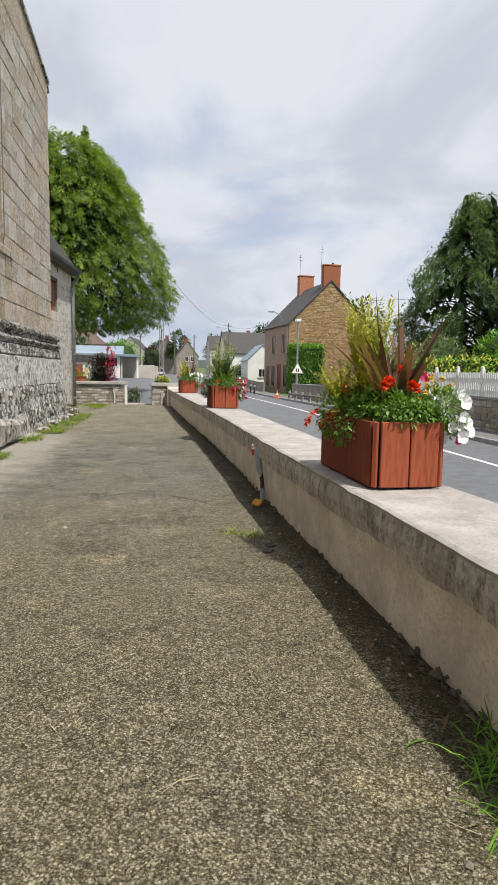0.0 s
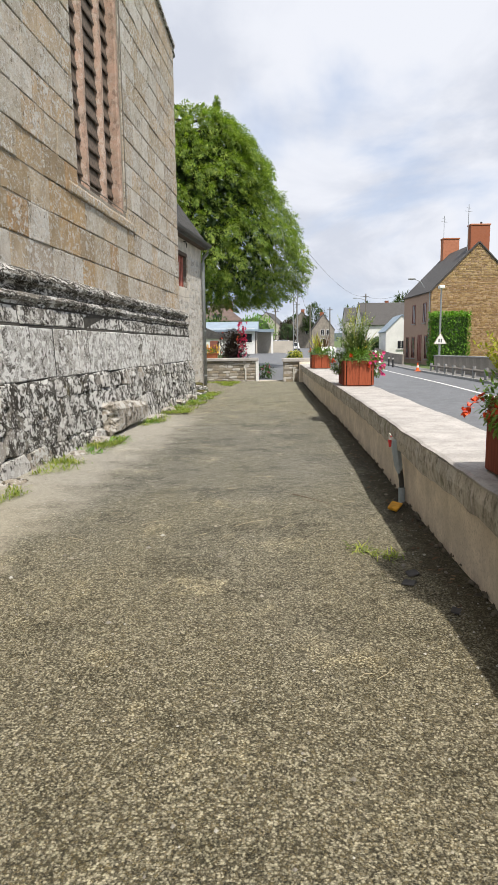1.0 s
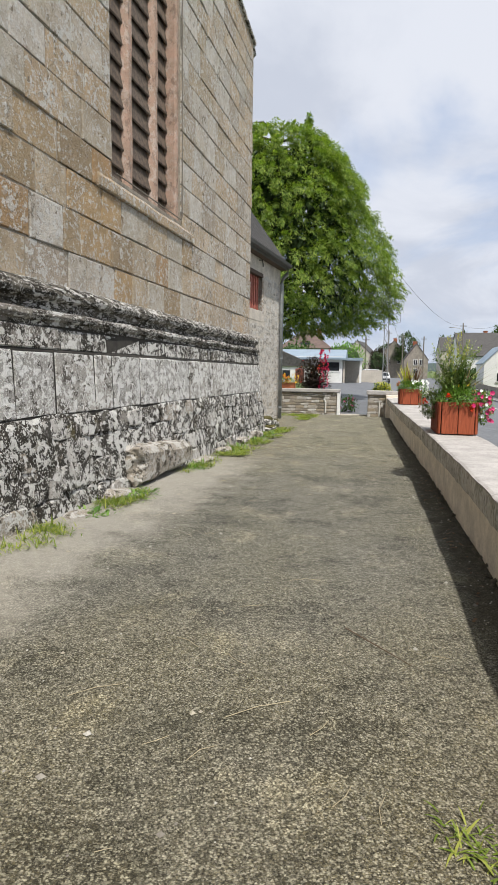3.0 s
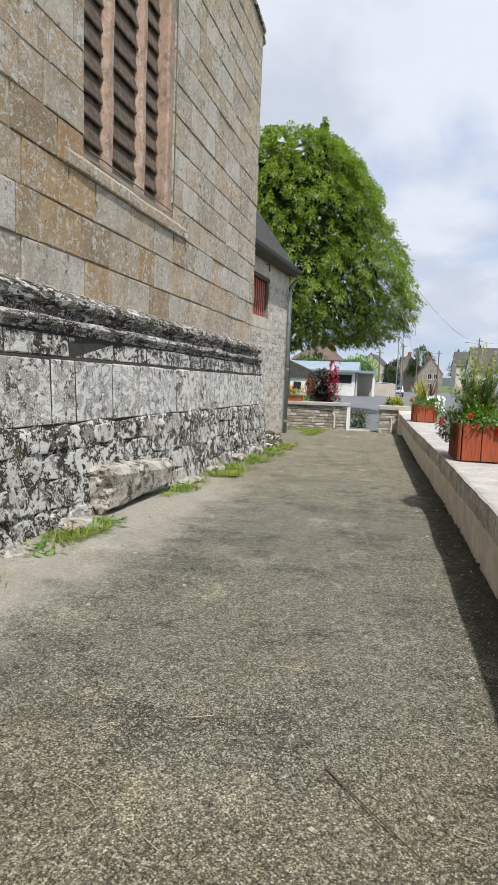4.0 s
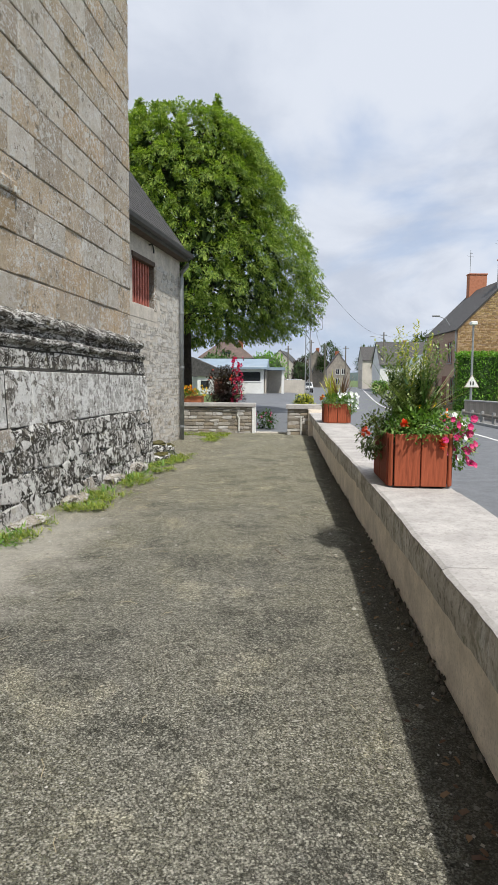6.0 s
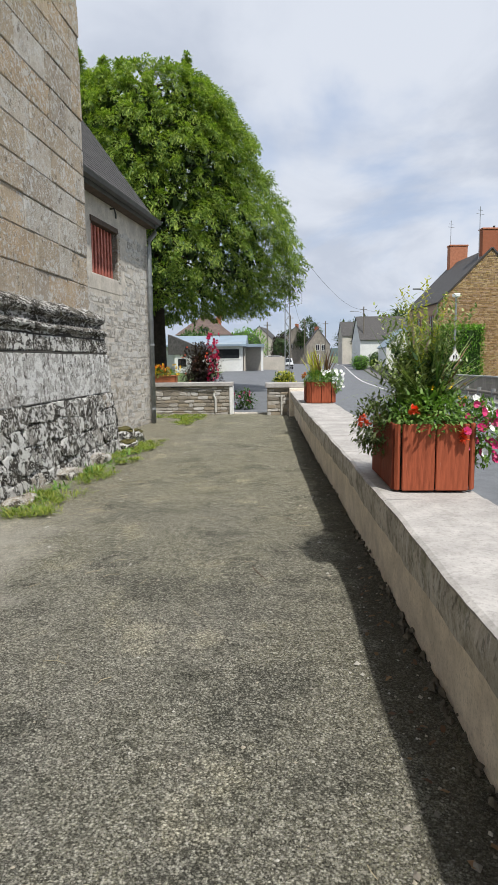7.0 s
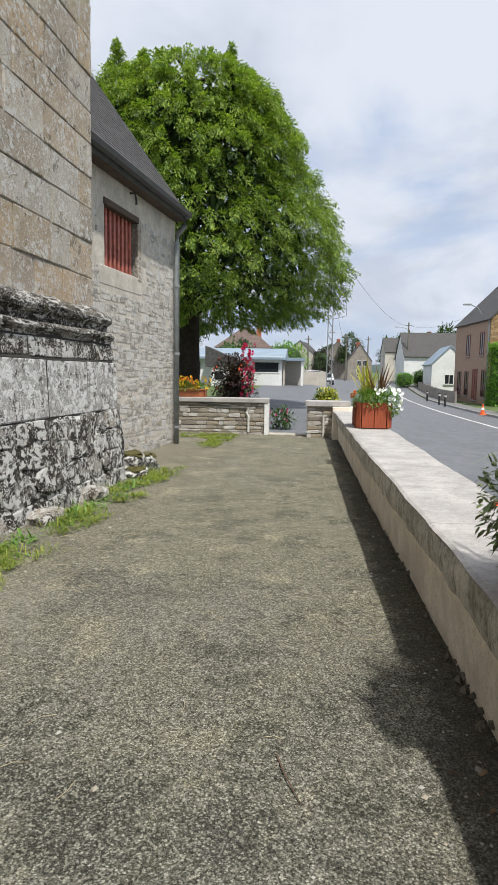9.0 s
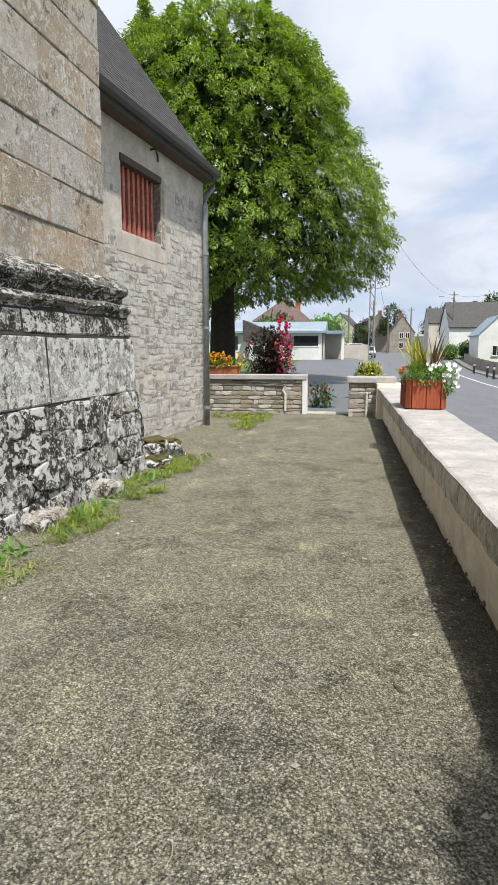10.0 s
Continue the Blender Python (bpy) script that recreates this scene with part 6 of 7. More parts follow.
house = gable_house("house", pose(15.95, 66.0, hz, 0, 0, 3.6), 9.2, 9.8, 7.3, 11.9, M["facade"], M["slate"], "two-storey sandstone house with slate roof and brick chimneys",
                    sandstone_gable, 0.2, [(4.75, 0.6, 1.9, 0.9, 10.4, 13.6, 1), (4.7, 8.8, 1.8, 0.85, 10.7, 13.6, 0)],
                    [("left", 1.4, 4.3, 1.1, 2.0, FW, FG), ("left", 5.2, 4.3, 1.1, 2.0, FW, FG), ("left", 0.6, 0.6, 1.1, 2.4, FW, FG), ("left", 2.8, 0.3, 1.3, 2.8, FW, FW), ("left", 5.3, 0.6, 1.1, 2.3, FW, FG), ("left", 7.5, 0.6, 1.1, 2.3, FW, FG)])
for x, y, z in ((3.6, 0.4, 15.6), (4.0, 8.9, 16.2)):
    an = part("antenna", tube_bm([(x, y, 11.0), (x, y, z)], 0.03, 6), M["steel"], house, "thin roof aerial")
    part("crossbar", tube_bm([(x - 0.35, y, z - 0.6), (x + 0.35, y, z - 0.7)], 0.02, 5), M["steel"], an)
    part("crossbar", tube_bm([(x - 0.2, y, z - 0.3), (x + 0.2, y, z - 0.35)], 0.02, 5), M["steel"], an)
part("downpipe", tube_bm([(-0.1, 0.15, 0), (-0.1, 0.15, 7.2)], 0.06, 6), M["zinc"], house)

FWh = M["frame_white"]
gable_house("house", pose(14.4, 112, 0.6, 0, 0, -90), 9, 14.5, 3.9, 7.4, M["white_wall"], M["slate"], "white rendered house with a long dark hipped slate roof", None, 0.3, [(4.5, 12.3, 0.8, 0.6, 6.8, 8.2, 0)],
            [("right", 8.6, 1.0, 1.0, 1.5, FWh, M["glass"]), ("right", 10.6, 2.9, 1.0, 1.4, FWh, M["glass"]), ("left", 9.0, 1.0, 1.0, 1.5, FWh, M["glass"]), ("left", 11.0, 1.0, 1.2, 2.0, FWh, M["glass"])], "houses along the street")
gable_house("house", pose(15.45, 88, 0.1, 0, 0, -3), 4.2, 8, 3.0, 5.1, M["white_wall"], M["blue_roof"], "small white gabled outbuilding with pale metal roof", None, 0.2, (), [("front", 1.5, 0.6, 1.1, 1.2, FWh, M["glass"])], "houses along the street")
gable_house("house", pose(10.3, 165, 0.7, 0, 0, -1), 5.7, 12, 4.5, 8.4, M["grey_wall"], M["slate"], "grey stone gabled house far down the street", None, 0.2, [(3.1, 11.5, 1, 0.7, 7.8, 9.4, 0)],
            [("front", 2.2, 3.2, 1.0, 1.4, FWh, M["glass"]), ("front", 3.6, 3.2, 1.0, 1.4, FWh, M["glass"]), ("front", 2.2, 0.8, 1.0, 1.5, FWh, M["glass"])], "houses along the street")
gable_house("house", pose(16.6, 152, 0.6, 0, 0, -90), 8, 10, 6.0, 9.0, M["cream_wall"], M["slate"], "cream rendered house far down the street", None, 0.2, [(4.0, 9.5, 1, 0.7, 8.8, 10.4, 0)],
            [("right", 2.0, 3.6, 1.0, 1.5, FWh, M["glass"]), ("right", 4.0, 3.6, 1.0, 1.5, FWh, M["glass"]), ("front", 5.0, 4.0, 1.0, 1.5, FWh, M["glass"])], "houses along the street")
gable_house("house", pose(4.6, 185, 1.2, 0, 0, -4), 8, 12, 5.6, 9.6, M["grey_wall"], M["slate"], "far grey house at the end of the street", None, 0.2, [(4.0, 11, 1, 0.7, 9.0, 10.8, 0)], [("front", 2.0, 3.4, 1.0, 1.4, FWh, M["glass"]), ("front", 5.0, 3.4, 1.0, 1.4, FWh, M["glass"])], "houses along the street")
gable_house("house", pose(-5.5, 178, 1.2, 0, 0, -10), 8, 12, 5.4, 9.2, M["cream_wall"], M["slate"], "far cream house at the end of the street", None, 0.2, (), [("front", 2.0, 3.2, 1.0, 1.4, FWh, M["glass"])], "houses along the street")
# house with the tall brown hipped roof
hip = empty("house", pose(-10.6, 88, 0.6), "house with a tall brown hipped tile roof", "house", "houses along the street")
part("wall", box_bm((0, 0, -1), (6.4, 6, 4.3)), M["cream_wall"], hip)
rb = bmesh.new()
v = [rb.verts.new(p) for p in ((-0.4, -0.4, 4.2), (6.8, -0.4, 4.2), (6.8, 6.4, 4.2), (-0.4, 6.4, 4.2), (2.9, 3.0, 6.9), (3.6, 3.0, 6.9))]
for f in ((0, 1, 5, 4), (1, 2, 5), (2, 3, 4, 5), (3, 0, 4), (3, 2, 1, 0)):
    rb.faces.new([v[i] for i in f])
part("roof", rb, M["brown_roof"], hip, "brown tiled hipped roof")
dm = part("dormer", box_bm((2.5, 0.2, 4.3), (3.9, 1.8, 5.1)), M["brown_roof"], hip)
part("pane", box_bm((2.65, 0.17, 4.45), (3.75, 0.22, 4.95)), M["glass"], dm)
part("chimney", box_bm((4.6, 2.8, 5.0), (5.2, 3.3, 7.0)), M["brick"], hip)

# low white hall with blue-grey roof
hall = empty("hall", pose(-11.5, 64, 0.55), "low white hall with blue-grey metal roof and dark gable porch", "building")
part("wall", box_bm((0, 0, -1), (9.9, 8, 2.55)), M["white_wall"], hall)
part("roof", extrude_y_bm([(-0.45, 2.25), (8.4, 2.25), (8.4, 2.42), (4.3, 3.35), (-0.45, 2.42)], -0.3, 10.2), M["blue_roof"], hall, "shallow blue-grey roof").matrix_basis = Matrix(((0, 1, 0, 0), (1, 0, 0, 0), (0, 0, 1, 0), (0, 0, 0, 1)))
part("window", box_bm((7.6, -0.05, 1.2), (9.6, 0.1, 2.0)), M["glass"], hall, "dark wide window")
part("window_frame", box_bm((7.5, -0.04, 1.1), (9.7, 0.05, 1.2)), M["frame_white"], hall)
part("porch_wall", box_bm((4.2, -2.2, -1), (7.2, 0, 1.55)), M["white_wall"], hall)
gb = bmesh.new()
v = [gb.verts.new(p) for p in ((3.7, -2.35, 1.55), (7.7, -2.35, 1.55), (3.7, -2.35, 3.25), (3.7, 0.5, 1.55), (7.7, 0.5, 1.55), (3.7, 0.5, 3.25))]
for f in ((0, 1, 2), (3, 5, 4), (0, 2, 5, 3), (1, 4, 5, 2), (0, 3, 4, 1)):
    gb.faces.new([v[i] for i in f])
part("porch_gable", gb, M["slate"], hall, "dark slate monopitch porch gable")
part("door", box_bm((5.7, -2.26, -0.5), (6.5, -2.18, 1.35)), M["shutter"], hall, "brown porch door")
part("window", box_bm((4.5, -2.26, 0.55), (5.2, -2.18, 1.2)), M["glass"], hall)
for i in range(3):
    part("window", box_bm((0.6 + i * 0.85, -0.05, 0.9), (1.2 + i * 0.85, 0.1, 2.0)), M["glass"], hall)
shed = empty("shed", pose(-1.6, 65.0, 0.6), "small open shed with flat blue-grey roof", "shed")
part("roof", box_bm((0, -0.4, 2.15), (1.9, 3, 2.4)), M["blue_roof"], shed)
part("wall", box_bm((0.05, 2.6, -0.5), (1.8, 2.9, 2.15)), M["cream_wall"], shed)
part("wall", box_bm((0.05, 0.0, -0.5), (0.2, 2.6, 2.15)), M["cream_wall"], shed)
part("post", box_bm((1.6, -0.2, -0.5), (1.8, 0.0, 2.15)), M["frame_white"], shed)
fence = empty("yard_fence", pose(0.2, 72, 0.6), "low reddish boundary wall at the yard end", "wall")
part("panel", box_bm((0, 0, -0.5), (2.2, 0.2, 1.3)), M["cream_wall"], fence)
part("panel", box_bm((-1.8, 3, -0.5), (0.0, 3.2, 1.5)), M["cream_wall"], fence)

# lattice mast
mast = empty("lattice_mast", pose(1.82, 48, land(1.95, 48)), "slim galvanised lattice mast with a small top frame", "mast")
for sx, sy in ((-1, -1), (1, -1), (1, 1), (-1, 1)):
    part("leg", tube_bm([(sx * 0.15, sy * 0.15, -0.2), (sx * 0.12, sy * 0.12, 9.0)], 0.026, 5), M["steel"], mast)
for i in range(22):
    z = 0.1 + i * 0.40
    w = 0.15 - 0.03 * z / 9.0
    s = 1 if i % 2 else -1
    for y in (-w, w):
        part("brace", tube_bm([(-s * w, y, z), (s * w, y, z + 0.40)], 0.016, 4), M["steel"], mast)
part("top_frame", tube_bm([(0.12, 0, 4.6), (0.9, 0, 4.8), (0.9, 0, 6.2), (0.12, 0, 6.2)], 0.02, 5), M["steel"], mast)


def utility_pole(x, y, h, label="weathered wooden utility pole", lampy=False):
    p = empty("utility_pole", pose(x, y, land(x, y)), label, "pole", "poles along the street")
    part("pole", tube_bm([(0, 0, -0.3), (0, 0, h)], [0.15, 0.09], 8), M["pole_wood"], p)
    part("crossarm", box_bm((-0.5, -0.06, h - 0.5), (0.5, 0.06, h - 0.38)), M["steel"], p)
    if lampy:
        a = part("arm", tube_bm([(0, 0, h - 1.0), (-0.9, 0, h - 0.7), (-1.5, 0, h - 0.65)], 0.04, 6), M["steel"], p)
        part("lamp_head", box_bm((-2.0, -0.12, h - 0.72), (-1.4, 0.12, h - 0.6), 0.02), M["steel"], a)


utility_pole(15.0, 104, 9.0, lampy=True)
utility_pole(4.6, 118, 8.6)
utility_pole(7.6, 128, 8.6)
utility_pole(0.6, 96, 6.2)
utility_pole(10.6, 118, 7.6)


def cable(name, a, b, sag, label):
    pts = [Vector(a).lerp(Vector(b), i / 24) - Vector((0, 0, sag * 4 * (i / 24) * (1 - i / 24))) for i in range(25)]
    thing(name, tube_bm(pts, 0.012, 5), M["black"], label, "cable")


cable("cable", (1.95, 48, 8.9), (15.0, 104, land(15, 104) + 8.6), 1.2, "thin black overhead cable over the street")
cable("cable", (15.0, 104, land(15, 104) + 8.6), (16.0, 72, 7.6), 0.8, "thin black overhead cable to the house")
cable("cable", (1.95, 48, 6.5), (7.6, 128, land(7.6, 128) + 8.2), 1.5, "thin black overhead cable down the street")
cable("cable", (20.0, 56.0, 8.0), (44, 36, 9.5), 0.5, "thin pale overhead cable across the gardens")

# street lamp with the warning sign on its post
lx, ly = 12.9, 50.5
lz = land(lx, ly)
lamp = empty("street_lamp", pose(lx, ly, lz), "grey street lamp post with small square lantern", "street lamp")
part("post", tube_bm([(0, 0, -0.2), (0, 0, 6.2)], [0.09, 0.06], 10), M["steel"], lamp)
part("lantern", box_bm((-0.2, -0.25, 6.2), (0.2, 0.25, 6.42), 0.03), M["signwhite"], lamp, "pale lantern head")
part("base_sleeve", tube_bm([(0, 0, -0.2), (0, 0, 1.1)], 0.13, 10), M["offwhite"], lamp)
sign = empty("warning_sign", pose(lx, ly - 0.12, lz + 2.05), "faded triangular warning sign fixed to the lamp post", "sign")
tri = lambda s, y0, y1, dz: extrude_y_bm([(-s, dz), (s, dz), (0, dz + s * 1.73)], y0, y1)
part("border", tri(0.50, -0.02, 0.02, 0.0), M["signfade"], sign, "sun-bleached sign border")
part("face", tri(0.43, -0.03, -0.021, 0.04), M["signwhite"], sign, "white sign face")
for x in (-0.09, 0.08):
    part("symbol", box_bm((x - 0.045, -0.036, 0.14), (x + 0.045, -0.031, 0.4)), M["black"], sign)
part("bracket", box_bm((-0.05, 0.02, 0.1), (0.05, 0.1, 0.6)), M["steel"], sign)
arm = empty("street_lamp", pose(15.9, 69.5, -0.3), "wall-mounted street lamp on the house corner", "street lamp")
part("arm", tube_bm([(0.35, 0, 7.2), (-0.2, 0, 8.1), (-0.9, 0, 8.4)], 0.04, 6), M["steel"], arm)
part("lamp_head", box_bm((-1.5, -0.14, 8.32), (-0.8, 0.14, 8.48), 0.03), M["steel"], arm)

cn = empty("traffic_cone", pose(10.6, 47.5, land(10.6, 47.5) + 0.1), "orange and white traffic cone on the kerb", "cone")
part("base", box_bm((-0.2, -0.2, 0), (0.2, 0.2, 0.05), 0.01), M["cone"], cn)
part("body", tube_bm([(0, 0, 0.05), (0, 0, 0.62)], [0.13, 0.03], 10), M["cone"], cn)
part("stripe", tube_bm([(0, 0, 0.28), (0, 0, 0.42)], [0.095, 0.070], 10), M["signwhite"], cn, "white band")

# roadside timber rail
rail = empty("roadside_rail", pose(0, 0, 0), "low timber rail on short posts beside the street", "rail")
for i in range(13):
    y = 19.5 + i * 2.2
    x = roadside(y) + 2.35
    z = land(x, y) + 0.1
    part("post", tube_bm([(x, y, z - 0.3), (x, y, z + 0.62)], 0.10, 8), M["kerb"], rail)
    if i < 12:
        y2 = y + 2.2
        x2 = roadside(y2) + 2.35
        part("beam", tube_bm([(x, y, z + 0.42), (x2, y2, land(x2, y2) + 0.52)], 0.075, 8), M["pole_wood"], rail)


def side_wall(y): return roadside(y) + 3.6


gw = empty("garden_wall", pose(0, 0, 0), "rough stone garden wall along the far footway", "wall")
random.seed(77)
for i in range(27):
    y0 = 8 + i * 1.6
    x0, x1 = side_wall(y0), side_wall(y0 + 1.6)
    z = land(x0, y0)
    a = -math.degrees(math.atan2(x1 - x0, 1.6))
    seg = part("wall_panel", box_bm((0, 0, -0.3), (0.35, 1.6, 1.12)), M["grey_wall"], gw)
    seg.matrix_basis = pose(x0, y0, z, 0, 0, a)
    cp = part("coping", box_bm((-0.05, 0, 1.12), (0.4, 1.6, 1.2), 0.01), M["kerb"], gw)
    cp.matrix_basis = pose(x0, y0, z, 0, 0, a)
    if y0 < 30:
        zc = 0.0
        while zc < 1.08:
            h = random.uniform(0.14, 0.24)
            h = min(h, 1.12 - zc)
            y = 0
            while y < 1.58 and h > 0.05:
                l = min(random.uniform(0.25, 0.55), 1.6 - y)
                if l > 0.07:
                    v, f = block_verts(-0.03, random.uniform(0.01, 0.03), 0.01, l - 0.01, 0.01, h - 0.01, 0.02)
                    v = [(-px, py, pz) for px, py, pz in v]
                    o = part("stone", raw_mesh("stone", v, [q[::-1] for q in f], M["rubble_brown"]), None, seg)
                    o.matrix_basis = Matrix.Translation((0, y, zc))
                y += l
            zc += h

pf = empty("picket_fence", pose(0, 0, 0), "white picket fence standing on the garden wall", "fence")
i = 0
y = 9.0
while y < 27.5:
    x = side_wall(y) + 0.18
    z = land(x, y) + 1.2
    part("picket", box_bm((x - 0.012, y - 0.04, z), (x + 0.012, y + 0.04, z + 0.78 + 0.02 * (i % 2))), M["frame_white"], pf)
    if i % 14 == 0:
        pp = part("post", box_bm((x - 0.06, y - 0.06, z), (x + 0.06, y + 0.06, z + 0.9), 0.01), M["frame_white"], pf)
        part("finial", boulder_bm((0.06, 0.06, 0.07), 1, 0.0), M["frame_white"], pp).matrix_basis = pose(x, y, z + 0.95)
        x2 = side_wall(y + 1.9) + 0.2
        for dz in (0.2, 0.6):
            part("rail", tube_bm([(x + 0.02, y, z + dz), (x2, min(y + 1.82, 27.5), land(x2, y + 1.8) + 1.2 + dz)], 0.025, 4), M["frame_white"], pf)
    y += 0.13
    i += 1

hedge = empty("hedge", pose(0, 0, 0), "flat-topped yellow-green clipped hedge behind the fence", "hedge")
for i in range(9):
    y = 12 + i * 2.2
    x = side_wall(y) + 1.5
    part("leaves", leaf_mass(rng, (x, y, 1.25), (0.7, 1.25, 0.85), 500, 0.16, M["leaf_yellow" if i % 2 else "leaf_hedge"], box=True), None, hedge)
bush("bush", (17.6, 28.5, 0.3), (1.7, 1.6, 1.7), 2600, 0.2, M["leaf_hedge"], "round light green garden bush")
bush("bush", (15.2, 30.5, 0.2), (1.5, 1.5, 1.6), 2200, 0.2, M["leaf_grey"], "round grey-green garden bush")
bush("bush", (19.6, 27.0, 0.3), (1.7, 1.6, 1.6), 2000, 0.2, M["leaf_hedge"], "round light green garden bush")
bush("garden_hedge", (17.15, 63.6, land(17.15, 63.6)), (1.75, 1.1, 2.5), 8500, 0.22, M["leaf_hedge"], "bright green clipped hedge beside the house", True)
bush("bush", (16.0, 98, land(16, 98)), (1.3, 1.2, 1.2), 1400, 0.22, M["leaf_shrub"], "dark garden shrub beside the street")
bush("bush", (13.6, 97, land(13.6, 97)), (1.4, 1.2, 1.0), 1300, 0.22, M["leaf_hedge"], "green garden shrub beside the street")
bush("bush", (-2.4, 92, 0.6), (3.2, 2.6, 2.6), 1600, 0.4, M["leaf_hedge"], "light green tree-like bush behind the hall")
bush("bush", (3.0, 122, 1.0), (2.0, 2, 2.6), 900, 0.45, M["leaf_purple"], "dark copper-leaved bush down the street")
bush("bush", (-7.5, 80, 0.6), (2.6, 2, 2.4), 900, 0.4, M["leaf_shrub"], "dark bush beside the brown-roofed house")

# parked cars
def car(x, y, rz, label):
    c = empty("car", pose(x, y, land(x, y) + 0.02, 0, 0, rz), label, "car", "parked cars")
    part("body", extrude_y_bm([(-2.0, 0.35), (2.0, 0.35), (2.05, 0.75), (1.2, 0.92), (0.6, 1.42), (-1.2, 1.46), (-1.9, 0.95), (-2.05, 0.7)], -0.82, 0.82), M["carwhite"], c, "white bodywork")
    part("windscreen", extrude_y_bm([(1.16, 0.93), (0.62, 1.38), (0.66, 1.40), (1.22, 0.94)], -0.7, 0.7), M["glass"], c)
    for s in (-1, 1):
        part("side_window", extrude_y_bm([(-1.5, 0.98), (1.0, 0.95), (0.55, 1.36), (-1.15, 1.38)], s * 0.82 - 0.01, s * 0.82 + 0.01), M["glass"], c)
        for x2 in (-1.25, 1.3):
            w = part("wheel", tube_bm([(x2, s * 0.66, 0.31), (x2, s * 0.84, 0.31)], 0.31, 14), M["rubber"], c)
            part("rim", tube_bm([(x2, s * 0.835, 0.31), (x2, s * 0.85, 0.31)], 0.19, 10), M["steel"], w)
    part("bumper", box_bm((1.95, -0.8, 0.4), (2.1, 0.8, 0.6), 0.03), M["darkmetal"], c)


car(1.2, 78, -80, "white parked hatchback beside the yard")
car(1.6, 86, -80, "white parked hatchback farther down the street")
car(3.0, 93, -85, "white parked hatchback beside the street")

# bollards and garden fence down the street
for y in (60.5, 63.5, 71.0):
    x = roadside(y) + 1.7
    b = empty("bollard", pose(x, y, land(x, y)), "dark bollard with a pale band beside the street", "bollard", "bollards")
    part("post", tube_bm([(0, 0, -0.1), (0, 0, 1.0)], 0.09, 8), M["darkmetal"], b)
    part("band", tube_bm([(0, 0, 0.75), (0, 0, 0.9)], 0.095, 8), M["offwhite"], b)
fn = empty("garden_fence", pose(0, 0, 0), "grey panel fence of a garden beside the street", "fence")
for i in range(9):
    y = 66 + i * 3.0
    x = roadside(y) + 3.4
    part("panel", box_bm((x, y, land(x, y) - 0.2), (x + 0.15, y + 2.9, land(x, y) + 1.1)), M["grey_wall"], fn)

# distant trees and ridge
for i, (x, y, s) in enumerate(((30, 150, 1.3), (22, 175, 1.2), (12, 185, 1.3), (-2, 215, 1.2), (-22, 120, 1.2), (40, 110, 1.5), (7, 200, 1.1), (-34, 110, 1.6), (18, 120, 0.9))):
    t = empty("tree", pose(x, y, land(x, y) - 0.3), "leafy tree behind the houses", "tree", "distant trees")
    part("trunk", tube_bm([(0, 0, -0.3), (0, 0, 5 * s)], [0.3 * s, 0.12], 7), M["bark"], t)
    r2 = random.Random(40 + i)
    vv, ff = [], []
    for _ in range(60):
        n = rdir(r2, -0.6) * r2.uniform(0.55, 1.0)
        c = Vector((n.x * 3.0 * s, n.y * 3.0 * s, 6.2 * s + n.z * 3.4 * s))
        for _ in range(42):
            q = rdir(r2)
            blade(vv, ff, c + q * 1.0 * s * r2.random(), (q + n), 0.42 * s, 0.16 * s, 0.6, 2)
    part("crown", raw_mesh("crown", vv, ff, M["leaf_far"]), None, t)
ridge = []
rf = []
for i in range(81):
    x = -900 + i * 22.5
    z = 12 + 9 * noise.noise((x * 0.004, 1.0, 0)) + 2.5 * noise.noise((x * 0.03, 4.0, 0))
    ridge += [(x, 760, -2), (x, 800, z), (x, 900, -2)]
for i in range(80):
    k = 3 * i
    rf += [(k, k + 3, k + 4, k + 1), (k + 1, k + 4, k + 5, k + 2)]
tagged(new("backdrop", raw_mesh("backdrop", ridge, rf, M["hill"], True)), "low wooded ridge on the horizon", "hill", "", "structure")

# ---- small things on the path ----
gp = empty("gutter_stub", pose(1.17, 7.06, 0.0), "broken grey pipe stub leaning on the low wall", "pipe")
part("pipe", tube_bm([(0.11, -0.02, 0.0), (0.10, 0.0, 0.2), (0.075, 0.0, 0.34)], [0.022, 0.022, 0.026], 8), M["darkmetal"], gp)
part("sleeve", tube_bm([(0.085, 0.0, 0.26), (0.07, 0.0, 0.33), (0.045, 0.0, 0.50), (0.04, 0.0, 0.555)], [0.022, 0.036, 0.04, 0.032], 8), M["bluegrey"], gp, "pale blue-grey sleeve")
part("foot", tube_bm([(0.105, -0.02, 0.0), (0.10, -0.015, 0.13)], [0.03, 0.03], 8), M["bluegrey"], gp)
for k, (x, y, z, m0) in enumerate(((0.01, 0.06, 0.55, "signred"), (0.005, 0.03, 0.56, "offwhite"), (0.015, 0.09, 0.57, "offwhite"), (0.0, 0.05, 0.52, "signred"))):
    part("tape", box_bm((-0.003, -0.010, -0.032), (0.003, 0.010, 0.032), 0, None, 0.007), M[m0], gp, "torn scrap of red and white tape").matrix_basis = pose(x, y, z, 35 + 47 * k, 15 * (k % 2), 20 * k)
thing("tile_fragment", box_bm((-0.045, -0.075, 0), (0.045, 0.075, 0.035), 0.006, None, 0.008), M["ochre"], "orange-brown fragment lying at the wall foot", "debris", m=pose(1.16, 6.78, 0.012, 8, 10, -25))


